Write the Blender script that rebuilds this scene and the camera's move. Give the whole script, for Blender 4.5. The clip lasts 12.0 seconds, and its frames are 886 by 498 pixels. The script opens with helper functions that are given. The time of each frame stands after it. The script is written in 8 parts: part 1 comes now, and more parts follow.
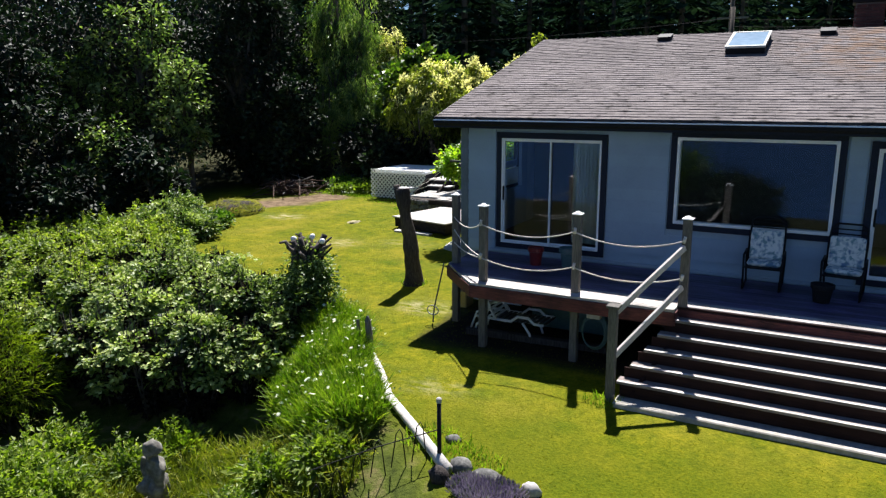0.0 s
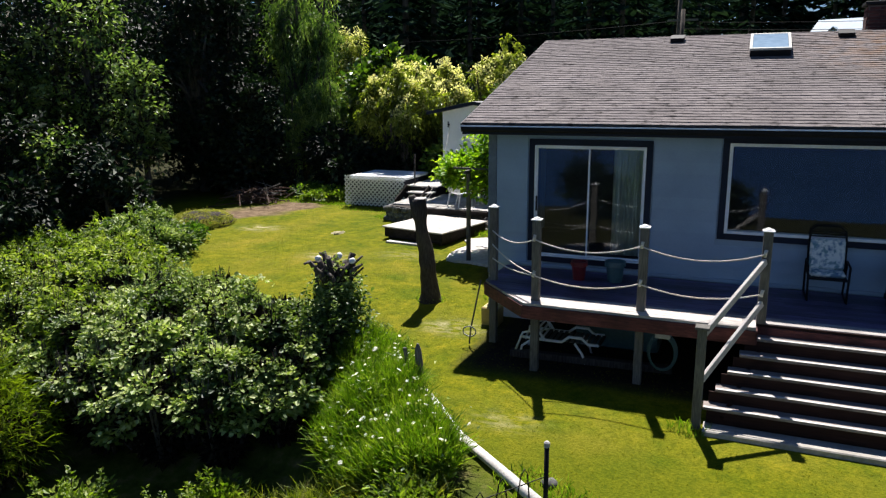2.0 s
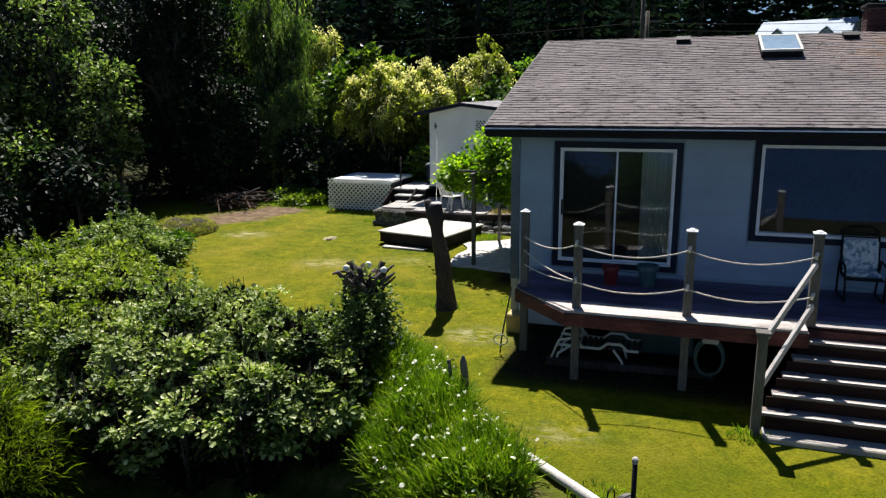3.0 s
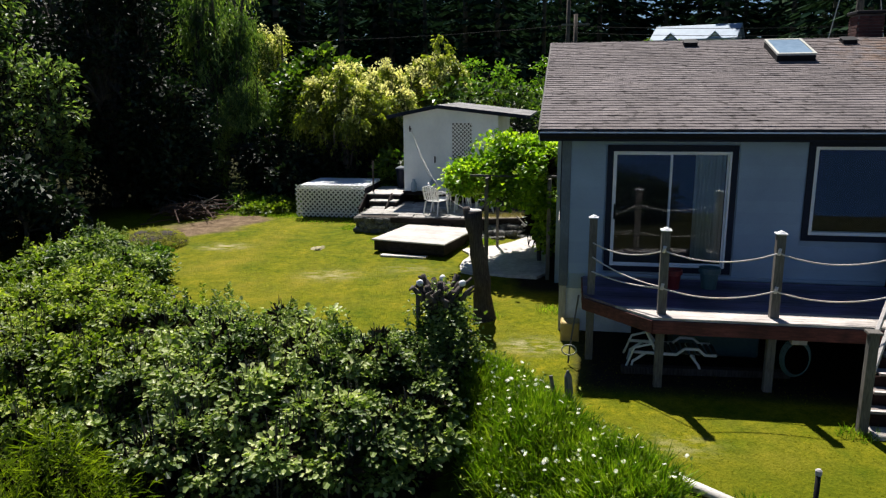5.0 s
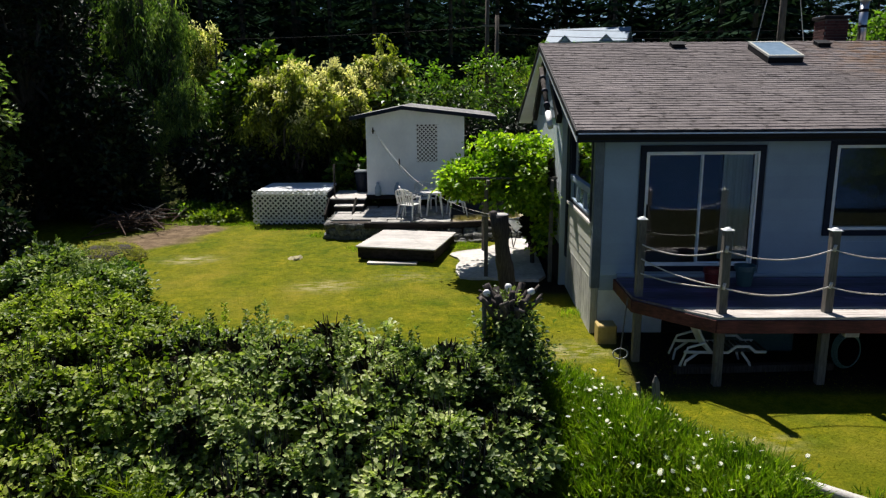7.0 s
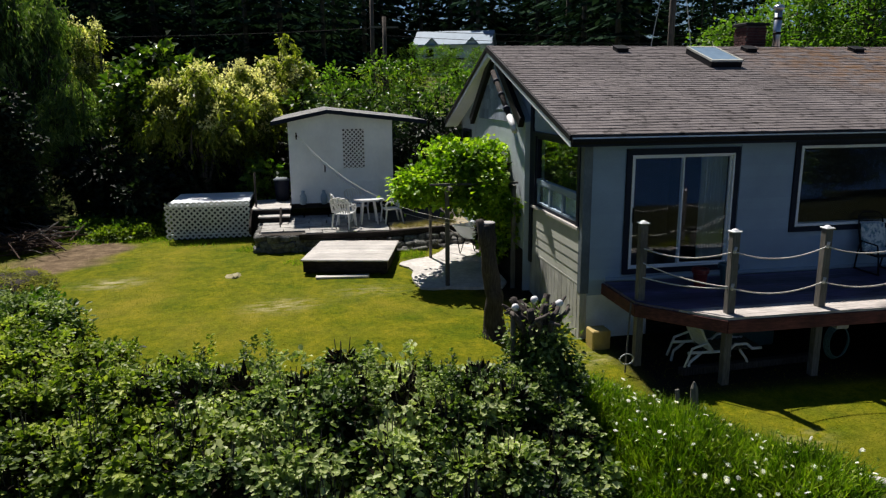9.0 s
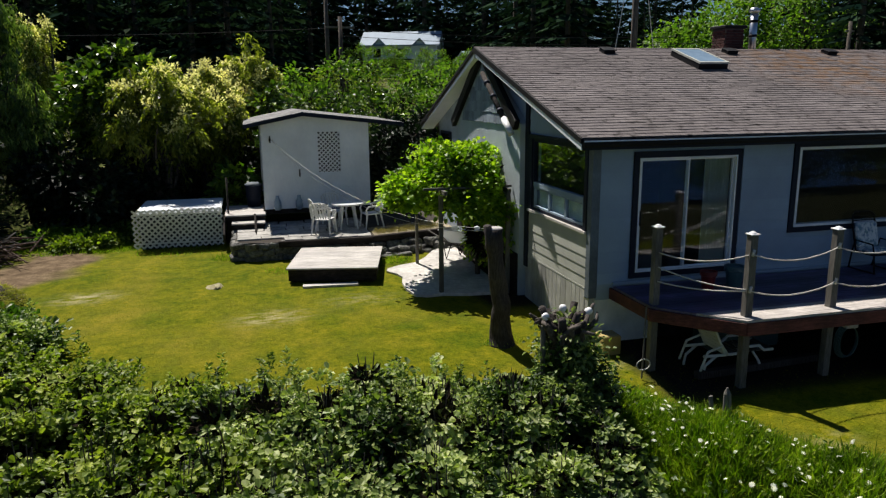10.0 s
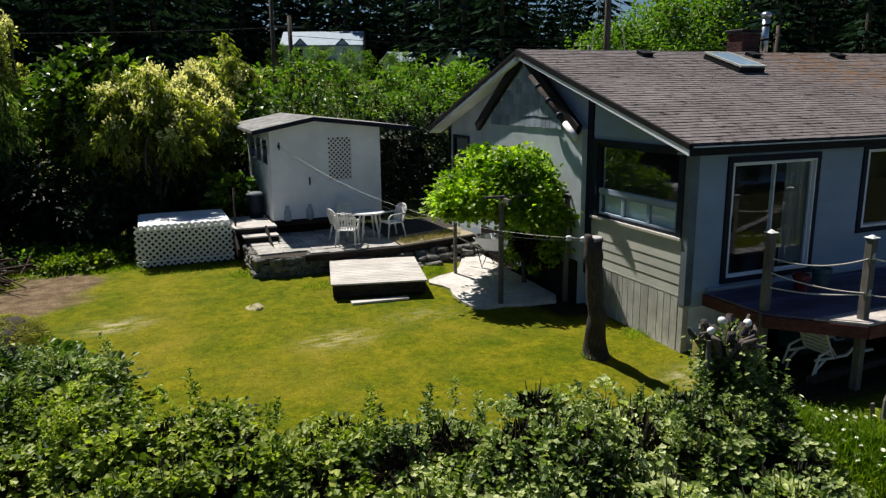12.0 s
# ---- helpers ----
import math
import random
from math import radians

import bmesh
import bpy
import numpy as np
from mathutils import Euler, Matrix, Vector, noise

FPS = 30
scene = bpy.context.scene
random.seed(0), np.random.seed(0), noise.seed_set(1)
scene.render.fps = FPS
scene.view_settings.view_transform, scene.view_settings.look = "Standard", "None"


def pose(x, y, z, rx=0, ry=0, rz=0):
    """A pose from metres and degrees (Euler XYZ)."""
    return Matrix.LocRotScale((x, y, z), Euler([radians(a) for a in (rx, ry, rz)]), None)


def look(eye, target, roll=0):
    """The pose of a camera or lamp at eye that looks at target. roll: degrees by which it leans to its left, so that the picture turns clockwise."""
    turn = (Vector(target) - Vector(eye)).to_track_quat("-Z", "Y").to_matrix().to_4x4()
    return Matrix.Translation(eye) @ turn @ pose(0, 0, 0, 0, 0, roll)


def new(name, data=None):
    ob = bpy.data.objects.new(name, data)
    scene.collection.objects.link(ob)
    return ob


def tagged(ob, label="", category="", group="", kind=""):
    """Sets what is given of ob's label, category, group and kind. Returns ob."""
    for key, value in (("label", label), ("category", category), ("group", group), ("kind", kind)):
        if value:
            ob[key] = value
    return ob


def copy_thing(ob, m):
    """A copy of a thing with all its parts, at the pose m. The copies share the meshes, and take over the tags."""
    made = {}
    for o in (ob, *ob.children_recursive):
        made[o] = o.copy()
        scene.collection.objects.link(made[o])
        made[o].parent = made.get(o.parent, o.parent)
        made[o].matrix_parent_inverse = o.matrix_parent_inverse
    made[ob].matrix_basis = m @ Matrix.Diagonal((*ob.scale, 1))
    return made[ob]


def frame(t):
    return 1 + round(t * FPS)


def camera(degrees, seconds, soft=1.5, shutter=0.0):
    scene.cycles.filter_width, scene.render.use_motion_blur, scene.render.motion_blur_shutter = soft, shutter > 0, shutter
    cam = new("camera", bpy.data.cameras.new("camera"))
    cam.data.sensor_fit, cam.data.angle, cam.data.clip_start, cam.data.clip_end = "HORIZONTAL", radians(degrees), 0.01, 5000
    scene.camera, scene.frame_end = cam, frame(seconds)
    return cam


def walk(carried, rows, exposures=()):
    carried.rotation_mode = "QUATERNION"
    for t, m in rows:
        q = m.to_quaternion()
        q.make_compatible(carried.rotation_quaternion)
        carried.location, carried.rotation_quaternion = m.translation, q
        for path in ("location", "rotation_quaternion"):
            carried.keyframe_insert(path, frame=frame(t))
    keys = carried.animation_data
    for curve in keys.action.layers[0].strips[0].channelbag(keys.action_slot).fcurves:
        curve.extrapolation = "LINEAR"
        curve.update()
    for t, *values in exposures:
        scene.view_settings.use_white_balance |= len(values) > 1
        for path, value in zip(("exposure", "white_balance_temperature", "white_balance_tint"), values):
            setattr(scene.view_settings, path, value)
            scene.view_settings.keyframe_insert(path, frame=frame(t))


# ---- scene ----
cam = camera(63.3, 12.0, soft=1.3)
METRES, EYE, TILT, LEAN, TURN = 16.0, 4.38, 0.0, 0.0, 28.7
ROWS = [
    (0.0, 0.0, 0.0, 0.0, -0.06, -12.42, 0.27),
    (0.5, -0.0242, 0.015, 0.0008, -1.48, -12.4, 0.29),
    (1.0, -0.0519, 0.0323, 0.0018, -3.22, -12.42, 0.31),
    (1.5, -0.0832, 0.0512, 0.0032, -4.68, -12.41, 0.35),
    (2.0, -0.1179, 0.0708, 0.0045, -5.99, -12.41, 0.37),
    (2.5, -0.1571, 0.0896, 0.0054, -7.94, -12.41, 0.41),
    (3.0, -0.1992, 0.1086, 0.0064, -10.16, -12.41, 0.43),
    (5.0, -0.3609, 0.1885, 0.0098, -18.76, -12.41, 0.4),
    (5.5, -0.3981, 0.2106, 0.0109, -21.11, -12.42, 0.42),
    (6.0, -0.4333, 0.2334, 0.012, -23.08, -12.42, 0.4),
    (6.5, -0.4656, 0.2569, 0.0122, -25.28, -12.43, 0.42),
    (7.0, -0.4951, 0.2826, 0.011, -27.76, -12.43, 0.4),
    (9.0, -0.5903, 0.3951, 0.0143, -39.06, -12.38, 0.44),
    (9.5, -0.6083, 0.4265, 0.0154, -41.47, -12.37, 0.44),
    (10.0, -0.6262, 0.4596, 0.0165, -43.67, -12.36, 0.47),
    (10.5, -0.646, 0.496, 0.0181, -45.57, -12.36, 0.47),
    (11.0, -0.67, 0.5372, 0.0193, -47.32, -12.37, 0.53),
    (11.5, -0.699, 0.5839, 0.0212, -49.17, -12.38, 0.57),
    (12.0, -0.7322, 0.6366, 0.0232, -51.19, -12.4, 0.61),
]
walk(cam, [(t, pose(0, 0, EYE, TILT, LEAN, TURN) @ pose(METRES * x, METRES * y, METRES * z, 90 + pitch, roll, yaw)) for t, x, y, z, yaw, pitch, roll in ROWS], exposures=[(0, 1.25, 6150, 14), (2.5, 0.96, 6300, 14), (5.5, 0.79, 6400, 13), (9.5, 0.42, 6450, 12), (10.5, 0.42, 6500, 11), (12, 0.52, 6500, 11)])

# ---- daylight ----
SUN = Vector((-0.20, 0.61, 1.0)).normalized()
world = bpy.data.worlds.new("sky")
scene.world = world
world.use_nodes = True
wn = world.node_tree
sky = wn.nodes.new("ShaderNodeTexSky")
sky.sky_type = "NISHITA"
sky.sun_disc = False
sky.sun_elevation = math.asin(SUN.z)
sky.sun_rotation = math.atan2(SUN.x, SUN.y)
sky.air_density, sky.dust_density, sky.ozone_density = 1.0, 0.0, 8.0
wn.nodes["Background"].inputs["Strength"].default_value = 0.036
wn.links.new(sky.outputs["Color"], wn.nodes["Background"].inputs["Color"])
sun_data = bpy.data.lights.new("sun", "SUN")
sun_data.energy, sun_data.angle, sun_data.color = 5.0, radians(0.8), (1.0, 0.95, 0.86)
sun = new("sun", sun_data)
sun.matrix_world = look(SUN * 60, (0, 0, 0))


# ---- materials ----
def material(name):
    m = bpy.data.materials.new(name)
    m.use_nodes = True
    return m, m.node_tree.nodes, m.node_tree.links, m.node_tree.nodes["Principled BSDF"]


def ramp(nodes, links, source, colours, lo=0.3, hi=0.7):
    r = nodes.new("ShaderNodeValToRGB")
    n = len(colours)
    while len(r.color_ramp.elements) < n:
        r.color_ramp.elements.new(0.5)
    for i, c in enumerate(colours):
        r.color_ramp.elements[i].position = lo + (hi - lo) * i / max(1, n - 1)
        r.color_ramp.elements[i].color = (*c, 1)
    links.new(source, r.inputs["Fac"])
    return r.outputs["Color"]


def mix(nodes, links, kind, fac, a, b):
    m = nodes.new("ShaderNodeMix")
    m.data_type, m.blend_type = "RGBA", kind
    for slot, v in ((0, fac), (6, a), (7, b)):
        if hasattr(v, "links"):
            links.new(v, m.inputs[slot])
        else:
            m.inputs[slot].default_value = v if slot == 0 else (*v, 1)
    return m.outputs[2]


def noise_of(nodes, links, scale, detail=4, stretch=(1, 1, 1), rough=0.6):
    at = nodes.new("ShaderNodeNewGeometry")
    mp = nodes.new("ShaderNodeMapping")
    mp.inputs["Scale"].default_value = stretch
    links.new(at.outputs["Position"], mp.inputs["Vector"])
    n = nodes.new("ShaderNodeTexNoise")
    n.inputs["Scale"].default_value, n.inputs["Detail"].default_value, n.inputs["Roughness"].default_value = scale, detail, rough
    links.new(mp.outputs["Vector"], n.inputs["Vector"])
    return n.outputs["Fac"]


def surface(name, colours, rough=0.8, grain=30, stretch=(1, 1, 1), big=1.2, wear=(0.55, 1.15), bump=0.3, depth=0.01, metal=0.0, vary=0.0, spec=0.4):
    """Grain in the given colours, larger stains over it, fine relief, and a shift from piece to piece."""
    m, nodes, links, p = material(name)
    fine = noise_of(nodes, links, grain, 6, stretch)
    col = ramp(nodes, links, fine, colours)
    stain = noise_of(nodes, links, big, 5)
    lo, hi = wear
    col = mix(nodes, links, "MULTIPLY", 1.0, col, ramp(nodes, links, stain, [(lo, lo, lo), (hi, hi, hi)], 0.3, 0.7))
    if vary:
        info = nodes.new("ShaderNodeObjectInfo")
        a, b = 1 - vary, 1 + vary
        col = mix(nodes, links, "MULTIPLY", 1.0, col, ramp(nodes, links, info.outputs["Random"], [(a, a, a), (b, b, b * 0.97)], 0, 1))
    links.new(col, p.inputs["Base Color"])
    p.inputs["Roughness"].default_value, p.inputs["Metallic"].default_value = rough, metal
    p.inputs["Specular IOR Level"].default_value = spec
    if bump:
        bn = nodes.new("ShaderNodeBump")
        bn.inputs["Strength"].default_value, bn.inputs["Distance"].default_value = bump, depth
        links.new(fine, bn.inputs["Height"])
        links.new(bn.outputs["Normal"], p.inputs["Normal"])
    return m


def leaf_material(name, colours, rough=0.45, through_light=0.35, tint=(0.9, 1.0, 0.35), spec=0.5, clump=2.6):
    m, nodes, links, p = material(name)
    geo = nodes.new("ShaderNodeNewGeometry")
    sprig = noise_of(nodes, links, clump, 2)
    wide = nodes.new("ShaderNodeMapRange")
    wide.inputs["From Min"].default_value, wide.inputs["From Max"].default_value = 0.3, 0.7
    links.new(sprig, wide.inputs["Value"])
    blend = nodes.new("ShaderNodeMix")
    blend.inputs[0].default_value = 0.55
    links.new(geo.outputs["Random Per Island"], blend.inputs[2])
    links.new(wide.outputs["Result"], blend.inputs[3])
    col = ramp(nodes, links, blend.outputs[0], colours, 0.12, 0.88)
    big = noise_of(nodes, links, 0.9, 3)
    col = mix(nodes, links, "MULTIPLY", 1.0, col, ramp(nodes, links, big, [(0.7, 0.72, 0.7), (1.2, 1.18, 1.1)]))
    links.new(col, p.inputs["Base Color"])
    p.inputs["Roughness"].default_value = rough
    p.inputs["Specular IOR Level"].default_value = spec
    t = nodes.new("ShaderNodeBsdfTranslucent")
    tc = mix(nodes, links, "MULTIPLY", 1.0, col, tuple(2.0 * v for v in tint))
    links.new(tc, t.inputs["Color"])
    ms = nodes.new("ShaderNodeMixShader")
    ms.inputs["Fac"].default_value = through_light
    links.new(p.outputs["BSDF"], ms.inputs[1])
    links.new(t.outputs["BSDF"], ms.inputs[2])
    links.new(ms.outputs["Shader"], nodes["Material Output"].inputs["Surface"])
    return m


def glass_material(name, tint=(0.92, 0.95, 0.96), ior=1.5):
    m, nodes, links, p = material(name)
    nodes.remove(p)
    lw = nodes.new("ShaderNodeLayerWeight")
    power = nodes.new("ShaderNodeMath")
    power.operation = "POWER"
    power.inputs[1].default_value = 5.0
    links.new(lw.outputs["Facing"], power.inputs[0])
    low = ((ior - 1) / (ior + 1)) ** 2
    fr = nodes.new("ShaderNodeMapRange")
    fr.inputs["To Min"].default_value, fr.inputs["To Max"].default_value = low, 0.95
    links.new(power.outputs[0], fr.inputs["Value"])
    tr = nodes.new("ShaderNodeBsdfTransparent")
    tr.inputs["Color"].default_value = (*tint, 1)
    gl = nodes.new("ShaderNodeBsdfGlossy")
    gl.inputs["Roughness"].default_value = 0.01
    gl.inputs["Color"].default_value = (0.95, 0.97, 1, 1)
    ms = nodes.new("ShaderNodeMixShader")
    links.new(fr.outputs["Result"], ms.inputs["Fac"])
    links.new(tr.outputs["BSDF"], ms.inputs[1])
    links.new(gl.outputs["BSDF"], ms.inputs[2])
    links.new(ms.outputs["Shader"], nodes["Material Output"].inputs["Surface"])
    return m


M_SIDING = surface("grey_siding_paint", [(0.252, 0.334, 0.430), (0.312, 0.396, 0.495)], 0.7, 40, (1, 1, 4), 0.8, (0.85, 1.08), 0.15, 0.004, vary=0.05)
# Lit version of the siding: sunlight on the side wall is in the colour.
M_SIDING_SUNLIT = surface("sunlit_siding_paint", [(0.40, 0.41, 0.37), (0.50, 0.50, 0.45)], 0.65, 30, (1, 1, 4), 1.2, (0.8, 1.1), 0.15, 0.004, vary=0.05)
M_TRIM = surface("dark_trim_paint", [(0.006, 0.009, 0.020), (0.015, 0.020, 0.038)], 0.6, 40, (1, 1, 1), 1.0, (0.7, 1.2), 0.1, 0.003, spec=0.2)
M_CORNER = surface("slate_corner_paint", [(0.10, 0.125, 0.15), (0.16, 0.19, 0.22)], 0.7, 30, (2, 2, 0.4), 1.3, (0.7, 1.2), 0.2, 0.004, spec=0.25)
M_FELT = surface("worn_roofing_felt", [(0.13, 0.13, 0.13), (0.34, 0.335, 0.33)], 0.95, 8, (1, 1, 1), 1.6, (0.5, 1.3), 0.6, 0.012, spec=0.15)
M_WHITE = surface("white_paint", [(0.74, 0.75, 0.76), (0.82, 0.82, 0.82)], 0.45, 25, (1, 1, 1), 1.0, (0.9, 1.04), 0.05, 0.002)
M_WHITE_OLD = surface("weathered_white_paint", [(0.80, 0.84, 0.89), (0.86, 0.89, 0.92)], 0.7, 14, (1, 1, 0.6), 0.8, (0.86, 1.06), 0.25, 0.006)
M_STUCCO = surface("grey_stucco", [(0.42, 0.49, 0.54), (0.54, 0.60, 0.64)], 0.9, 60, (1, 1, 1), 0.7, (0.7, 1.15), 0.5, 0.01)
M_FOUND = surface("painted_foundation", [(0.74, 0.79, 0.84), (0.83, 0.86, 0.89)], 0.85, 30, (1, 1, 1), 1.5, (0.75, 1.1), 0.4, 0.008)
M_SHAKE = surface("weathered_cedar_shake", [(0.17, 0.21, 0.27), (0.30, 0.35, 0.42)], 0.85, 26, (1, 3, 0.5), 2.0, (0.7, 1.15), 0.4, 0.006, vary=0.28)
M_SKIRT = surface("silvered_skirting_board", [(0.36, 0.36, 0.34), (0.60, 0.59, 0.56)], 0.85, 18, (2, 2, 0.2), 1.3, (0.55, 1.15), 0.5, 0.006, vary=0.2)
M_SKYLIGHT = surface("milky_skylight_dome", [(0.20, 0.29, 0.37), (0.27, 0.37, 0.46)], 0.15, 8, (1, 1, 1), 1.5, (0.85, 1.05), 0.0, spec=0.5)
M_SHINGLE = surface("asphalt_shingle", [(0.080, 0.070, 0.071), (0.215, 0.190, 0.190)], 0.92, 60, (1, 1, 1), 0.9, (0.75, 1.18), 0.8, 0.008, vary=0.11, spec=0.2)


def stained_roof(m):
    """Dark worn spots over the whole roof and rusty moss towards the chimney."""
    nodes, links = m.node_tree.nodes, m.node_tree.links
    p = nodes["Principled BSDF"]
    col = p.inputs["Base Color"].links[0].from_socket
    spots = noise_of(nodes, links, 5.5, 3)
    col = mix(nodes, links, "MULTIPLY", 1.0, col, ramp(nodes, links, spots, [(1.12, 1.12, 1.12), (1.0, 1.0, 1.0), (0.30, 0.29, 0.28)], 0.48, 0.68))
    at = nodes.new("ShaderNodeNewGeometry")
    away = nodes.new("ShaderNodeVectorMath")
    away.operation = "DISTANCE"
    links.new(at.outputs["Position"], away.inputs[0])
    away.inputs[1].default_value = (1.6, 17.0, 5.2)
    near = nodes.new("ShaderNodeMapRange")
    for key, v in (("From Min", 3.2), ("From Max", 0.6), ("To Max", 0.75)):
        near.inputs[key].default_value = v
    links.new(away.outputs["Value"], near.inputs["Value"])
    moss = nodes.new("ShaderNodeMath")
    moss.operation = "MULTIPLY"
    links.new(near.outputs["Result"], moss.inputs[0])
    links.new(ramp(nodes, links, noise_of(nodes, links, 3.0, 5), [(0, 0, 0), (1, 1, 1)], 0.42, 0.62), moss.inputs[1])
    col = mix(nodes, links, "MIX", moss.outputs[0], col, (0.20, 0.10, 0.032))
    links.new(col, p.inputs["Base Color"])


stained_roof(M_SHINGLE)
# Rear deck boards: the eave's blue shade is mixed into this colour.
M_SHADED_DECK = surface("shaded_deck_boards", [(0.009, 0.007, 0.026), (0.125, 0.100, 0.215)], 0.42, 22, (0.15, 2.4, 1), 1.1, (0.5, 1.35), 0.4, 0.004, vary=0.5, spec=0.5)
M_RED = surface("faded_red_stain", [(0.055, 0.013, 0.013), (0.165, 0.050, 0.042)], 0.8, 14, (0.4, 1, 3), 2.5, (0.4, 1.4), 0.3, 0.004)
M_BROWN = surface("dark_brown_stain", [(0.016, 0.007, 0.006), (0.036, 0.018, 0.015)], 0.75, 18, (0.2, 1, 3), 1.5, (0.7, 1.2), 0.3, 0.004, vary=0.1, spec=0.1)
M_POST = surface("grey_weathered_post", [(0.075, 0.070, 0.062), (0.175, 0.162, 0.145)], 0.85, 26, (2, 2, 0.25), 1.5, (0.65, 1.2), 0.5, 0.006, vary=0.12)
M_LOG = surface("dark_cracked_log", [(0.022, 0.018, 0.017), (0.085, 0.072, 0.066)], 0.9, 16, (3, 3, 0.3), 2.0, (0.6, 1.25), 0.9, 0.02, spec=0.2)
M_SILVER_WOOD = surface("silvered_planks", [(0.40, 0.37, 0.35), (0.62, 0.59, 0.56)], 0.8, 16, (0.2, 2.5, 1), 1.5, (0.75, 1.12), 0.3, 0.004, vary=0.08)
M_CONCRETE = surface("pale_concrete", [(0.34, 0.325, 0.315), (0.50, 0.48, 0.46)], 0.9, 24, (1, 1, 1), 1.1, (0.75, 1.1), 0.4, 0.008)
M_STONE = surface("grey_fieldstone", [(0.055, 0.055, 0.052), (0.24, 0.235, 0.22)], 0.9, 12, (1, 1, 1), 3.0, (0.6, 1.2), 0.7, 0.02, vary=0.25)
M_PAVER = surface("terrace_paving", [(0.28, 0.265, 0.25), (0.52, 0.50, 0.47)], 0.9, 9, (1, 1, 1), 1.3, (0.6, 1.2), 0.5, 0.015, vary=0.16)
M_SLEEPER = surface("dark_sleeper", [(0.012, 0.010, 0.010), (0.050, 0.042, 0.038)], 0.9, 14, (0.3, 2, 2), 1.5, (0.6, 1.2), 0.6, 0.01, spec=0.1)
M_PLASTIC = surface("white_resin", [(0.70, 0.70, 0.69), (0.78, 0.78, 0.77)], 0.4, 12, (1, 1, 1), 1.5, (0.85, 1.05), 0.0)
M_METAL = surface("galvanised_metal", [(0.50, 0.52, 0.55), (0.64, 0.66, 0.68)], 0.32, 14, (1, 1, 0.4), 1.5, (0.8, 1.1), 0.05, 0.002, metal=1.0)
M_BLACK = surface("black_metal_paint", [(0.004, 0.004, 0.005), (0.011, 0.011, 0.013)], 0.65, 30, (1, 1, 1), 2.0, (0.8, 1.2), 0.1, 0.002, spec=0.2)
M_ROPE = surface("pale_rope", [(0.50, 0.47, 0.42), (0.68, 0.65, 0.60)], 0.9, 80, (1, 1, 1), 2.0, (0.8, 1.1), 0.4, 0.004)
M_BRICK = surface("chimney_brick", [(0.035, 0.012, 0.012), (0.10, 0.036, 0.030)], 0.9, 24, (1, 1, 1), 2.0, (0.7, 1.2), 0.4, 0.006, vary=0.25)
M_MORTAR = surface("mortar", [(0.10, 0.085, 0.075), (0.16, 0.14, 0.125)], 0.95, 40)
M_BARK = surface("tree_bark", [(0.05, 0.042, 0.035), (0.13, 0.11, 0.09)], 0.95, 9, (2, 2, 0.4), 1.0, (0.6, 1.2), 0.8, 0.03)
M_TERRACOTTA = surface("red_glazed_pot", [(0.11, 0.008, 0.010), (0.18, 0.016, 0.018)], 0.4, 20, (1, 1, 1), 2.0, (0.8, 1.1), 0.1, 0.003)
M_TEAL = surface("blue_green_pot", [(0.03, 0.075, 0.085), (0.05, 0.11, 0.12)], 0.4, 20, (1, 1, 1), 2.0, (0.8, 1.1), 0.1, 0.003)
M_YELLOW = surface("yellowed_plastic", [(0.42, 0.30, 0.10), (0.52, 0.39, 0.15)], 0.5, 12, (1, 1, 1), 2.0, (0.7, 1.1), 0.1, 0.003)
M_SOIL = surface("dark_soil", [(0.02, 0.015, 0.011), (0.05, 0.038, 0.028)], 0.95, 30, (1, 1, 1), 2.0, (0.7, 1.2), 0.6, 0.02)
M_CURTAIN = surface("pale_curtain", [(0.70, 0.86, 0.82), (0.84, 0.93, 0.90)], 0.9, 18, (1, 1, 0.1), 1.5, (0.8, 1.1), 0.1, 0.004)
M_ROOM = surface("room_walls", [(0.06, 0.055, 0.05), (0.10, 0.09, 0.08)], 0.9, 10, (1, 1, 1), 1.0, (0.8, 1.1), 0.0)
M_GLASS = glass_material("window_glass")
M_PANE = glass_material("skylight_glass", (0.25, 0.3, 0.35), 2.0)

G_BRAMBLE = leaf_material("bramble_leaf", [(0.008, 0.024, 0.004), (0.034, 0.070, 0.012), (0.105, 0.17, 0.032), (0.26, 0.32, 0.095), (0.46, 0.50, 0.24)], 0.5, 0.22, (0.85, 1.0, 0.3), spec=0.35, clump=1.4)
G_PALE = leaf_material("pale_bramble_leaf", [(0.010, 0.028, 0.005), (0.050, 0.092, 0.016), (0.17, 0.235, 0.052), (0.37, 0.42, 0.155), (0.57, 0.60, 0.34)], 0.5, 0.25, (0.85, 1.0, 0.35), spec=0.35, clump=1.4)
G_SPRAY = leaf_material("feathery_green_leaf", [(0.020, 0.040, 0.003), (0.10, 0.145, 0.007), (0.27, 0.32, 0.02)], 0.7, 0.38, (0.85, 1.0, 0.3), spec=0.2, clump=3.0)
G_WEED = leaf_material("weed_leaf", [(0.035, 0.075, 0.005), (0.14, 0.20, 0.016), (0.32, 0.37, 0.055)], 0.55, 0.4, (0.85, 1.0, 0.3), clump=2.0)
# Leaf colour lowered to near black to hold the deep shade of the wood.
G_DARK = leaf_material("shade_dark_leaf", [(0.0015, 0.005, 0.002), (0.004, 0.011, 0.004), (0.015, 0.030, 0.012), (0.060, 0.090, 0.045)], 0.6, 0.1, (0.7, 1.0, 0.4), spec=0.3, clump=0.7)
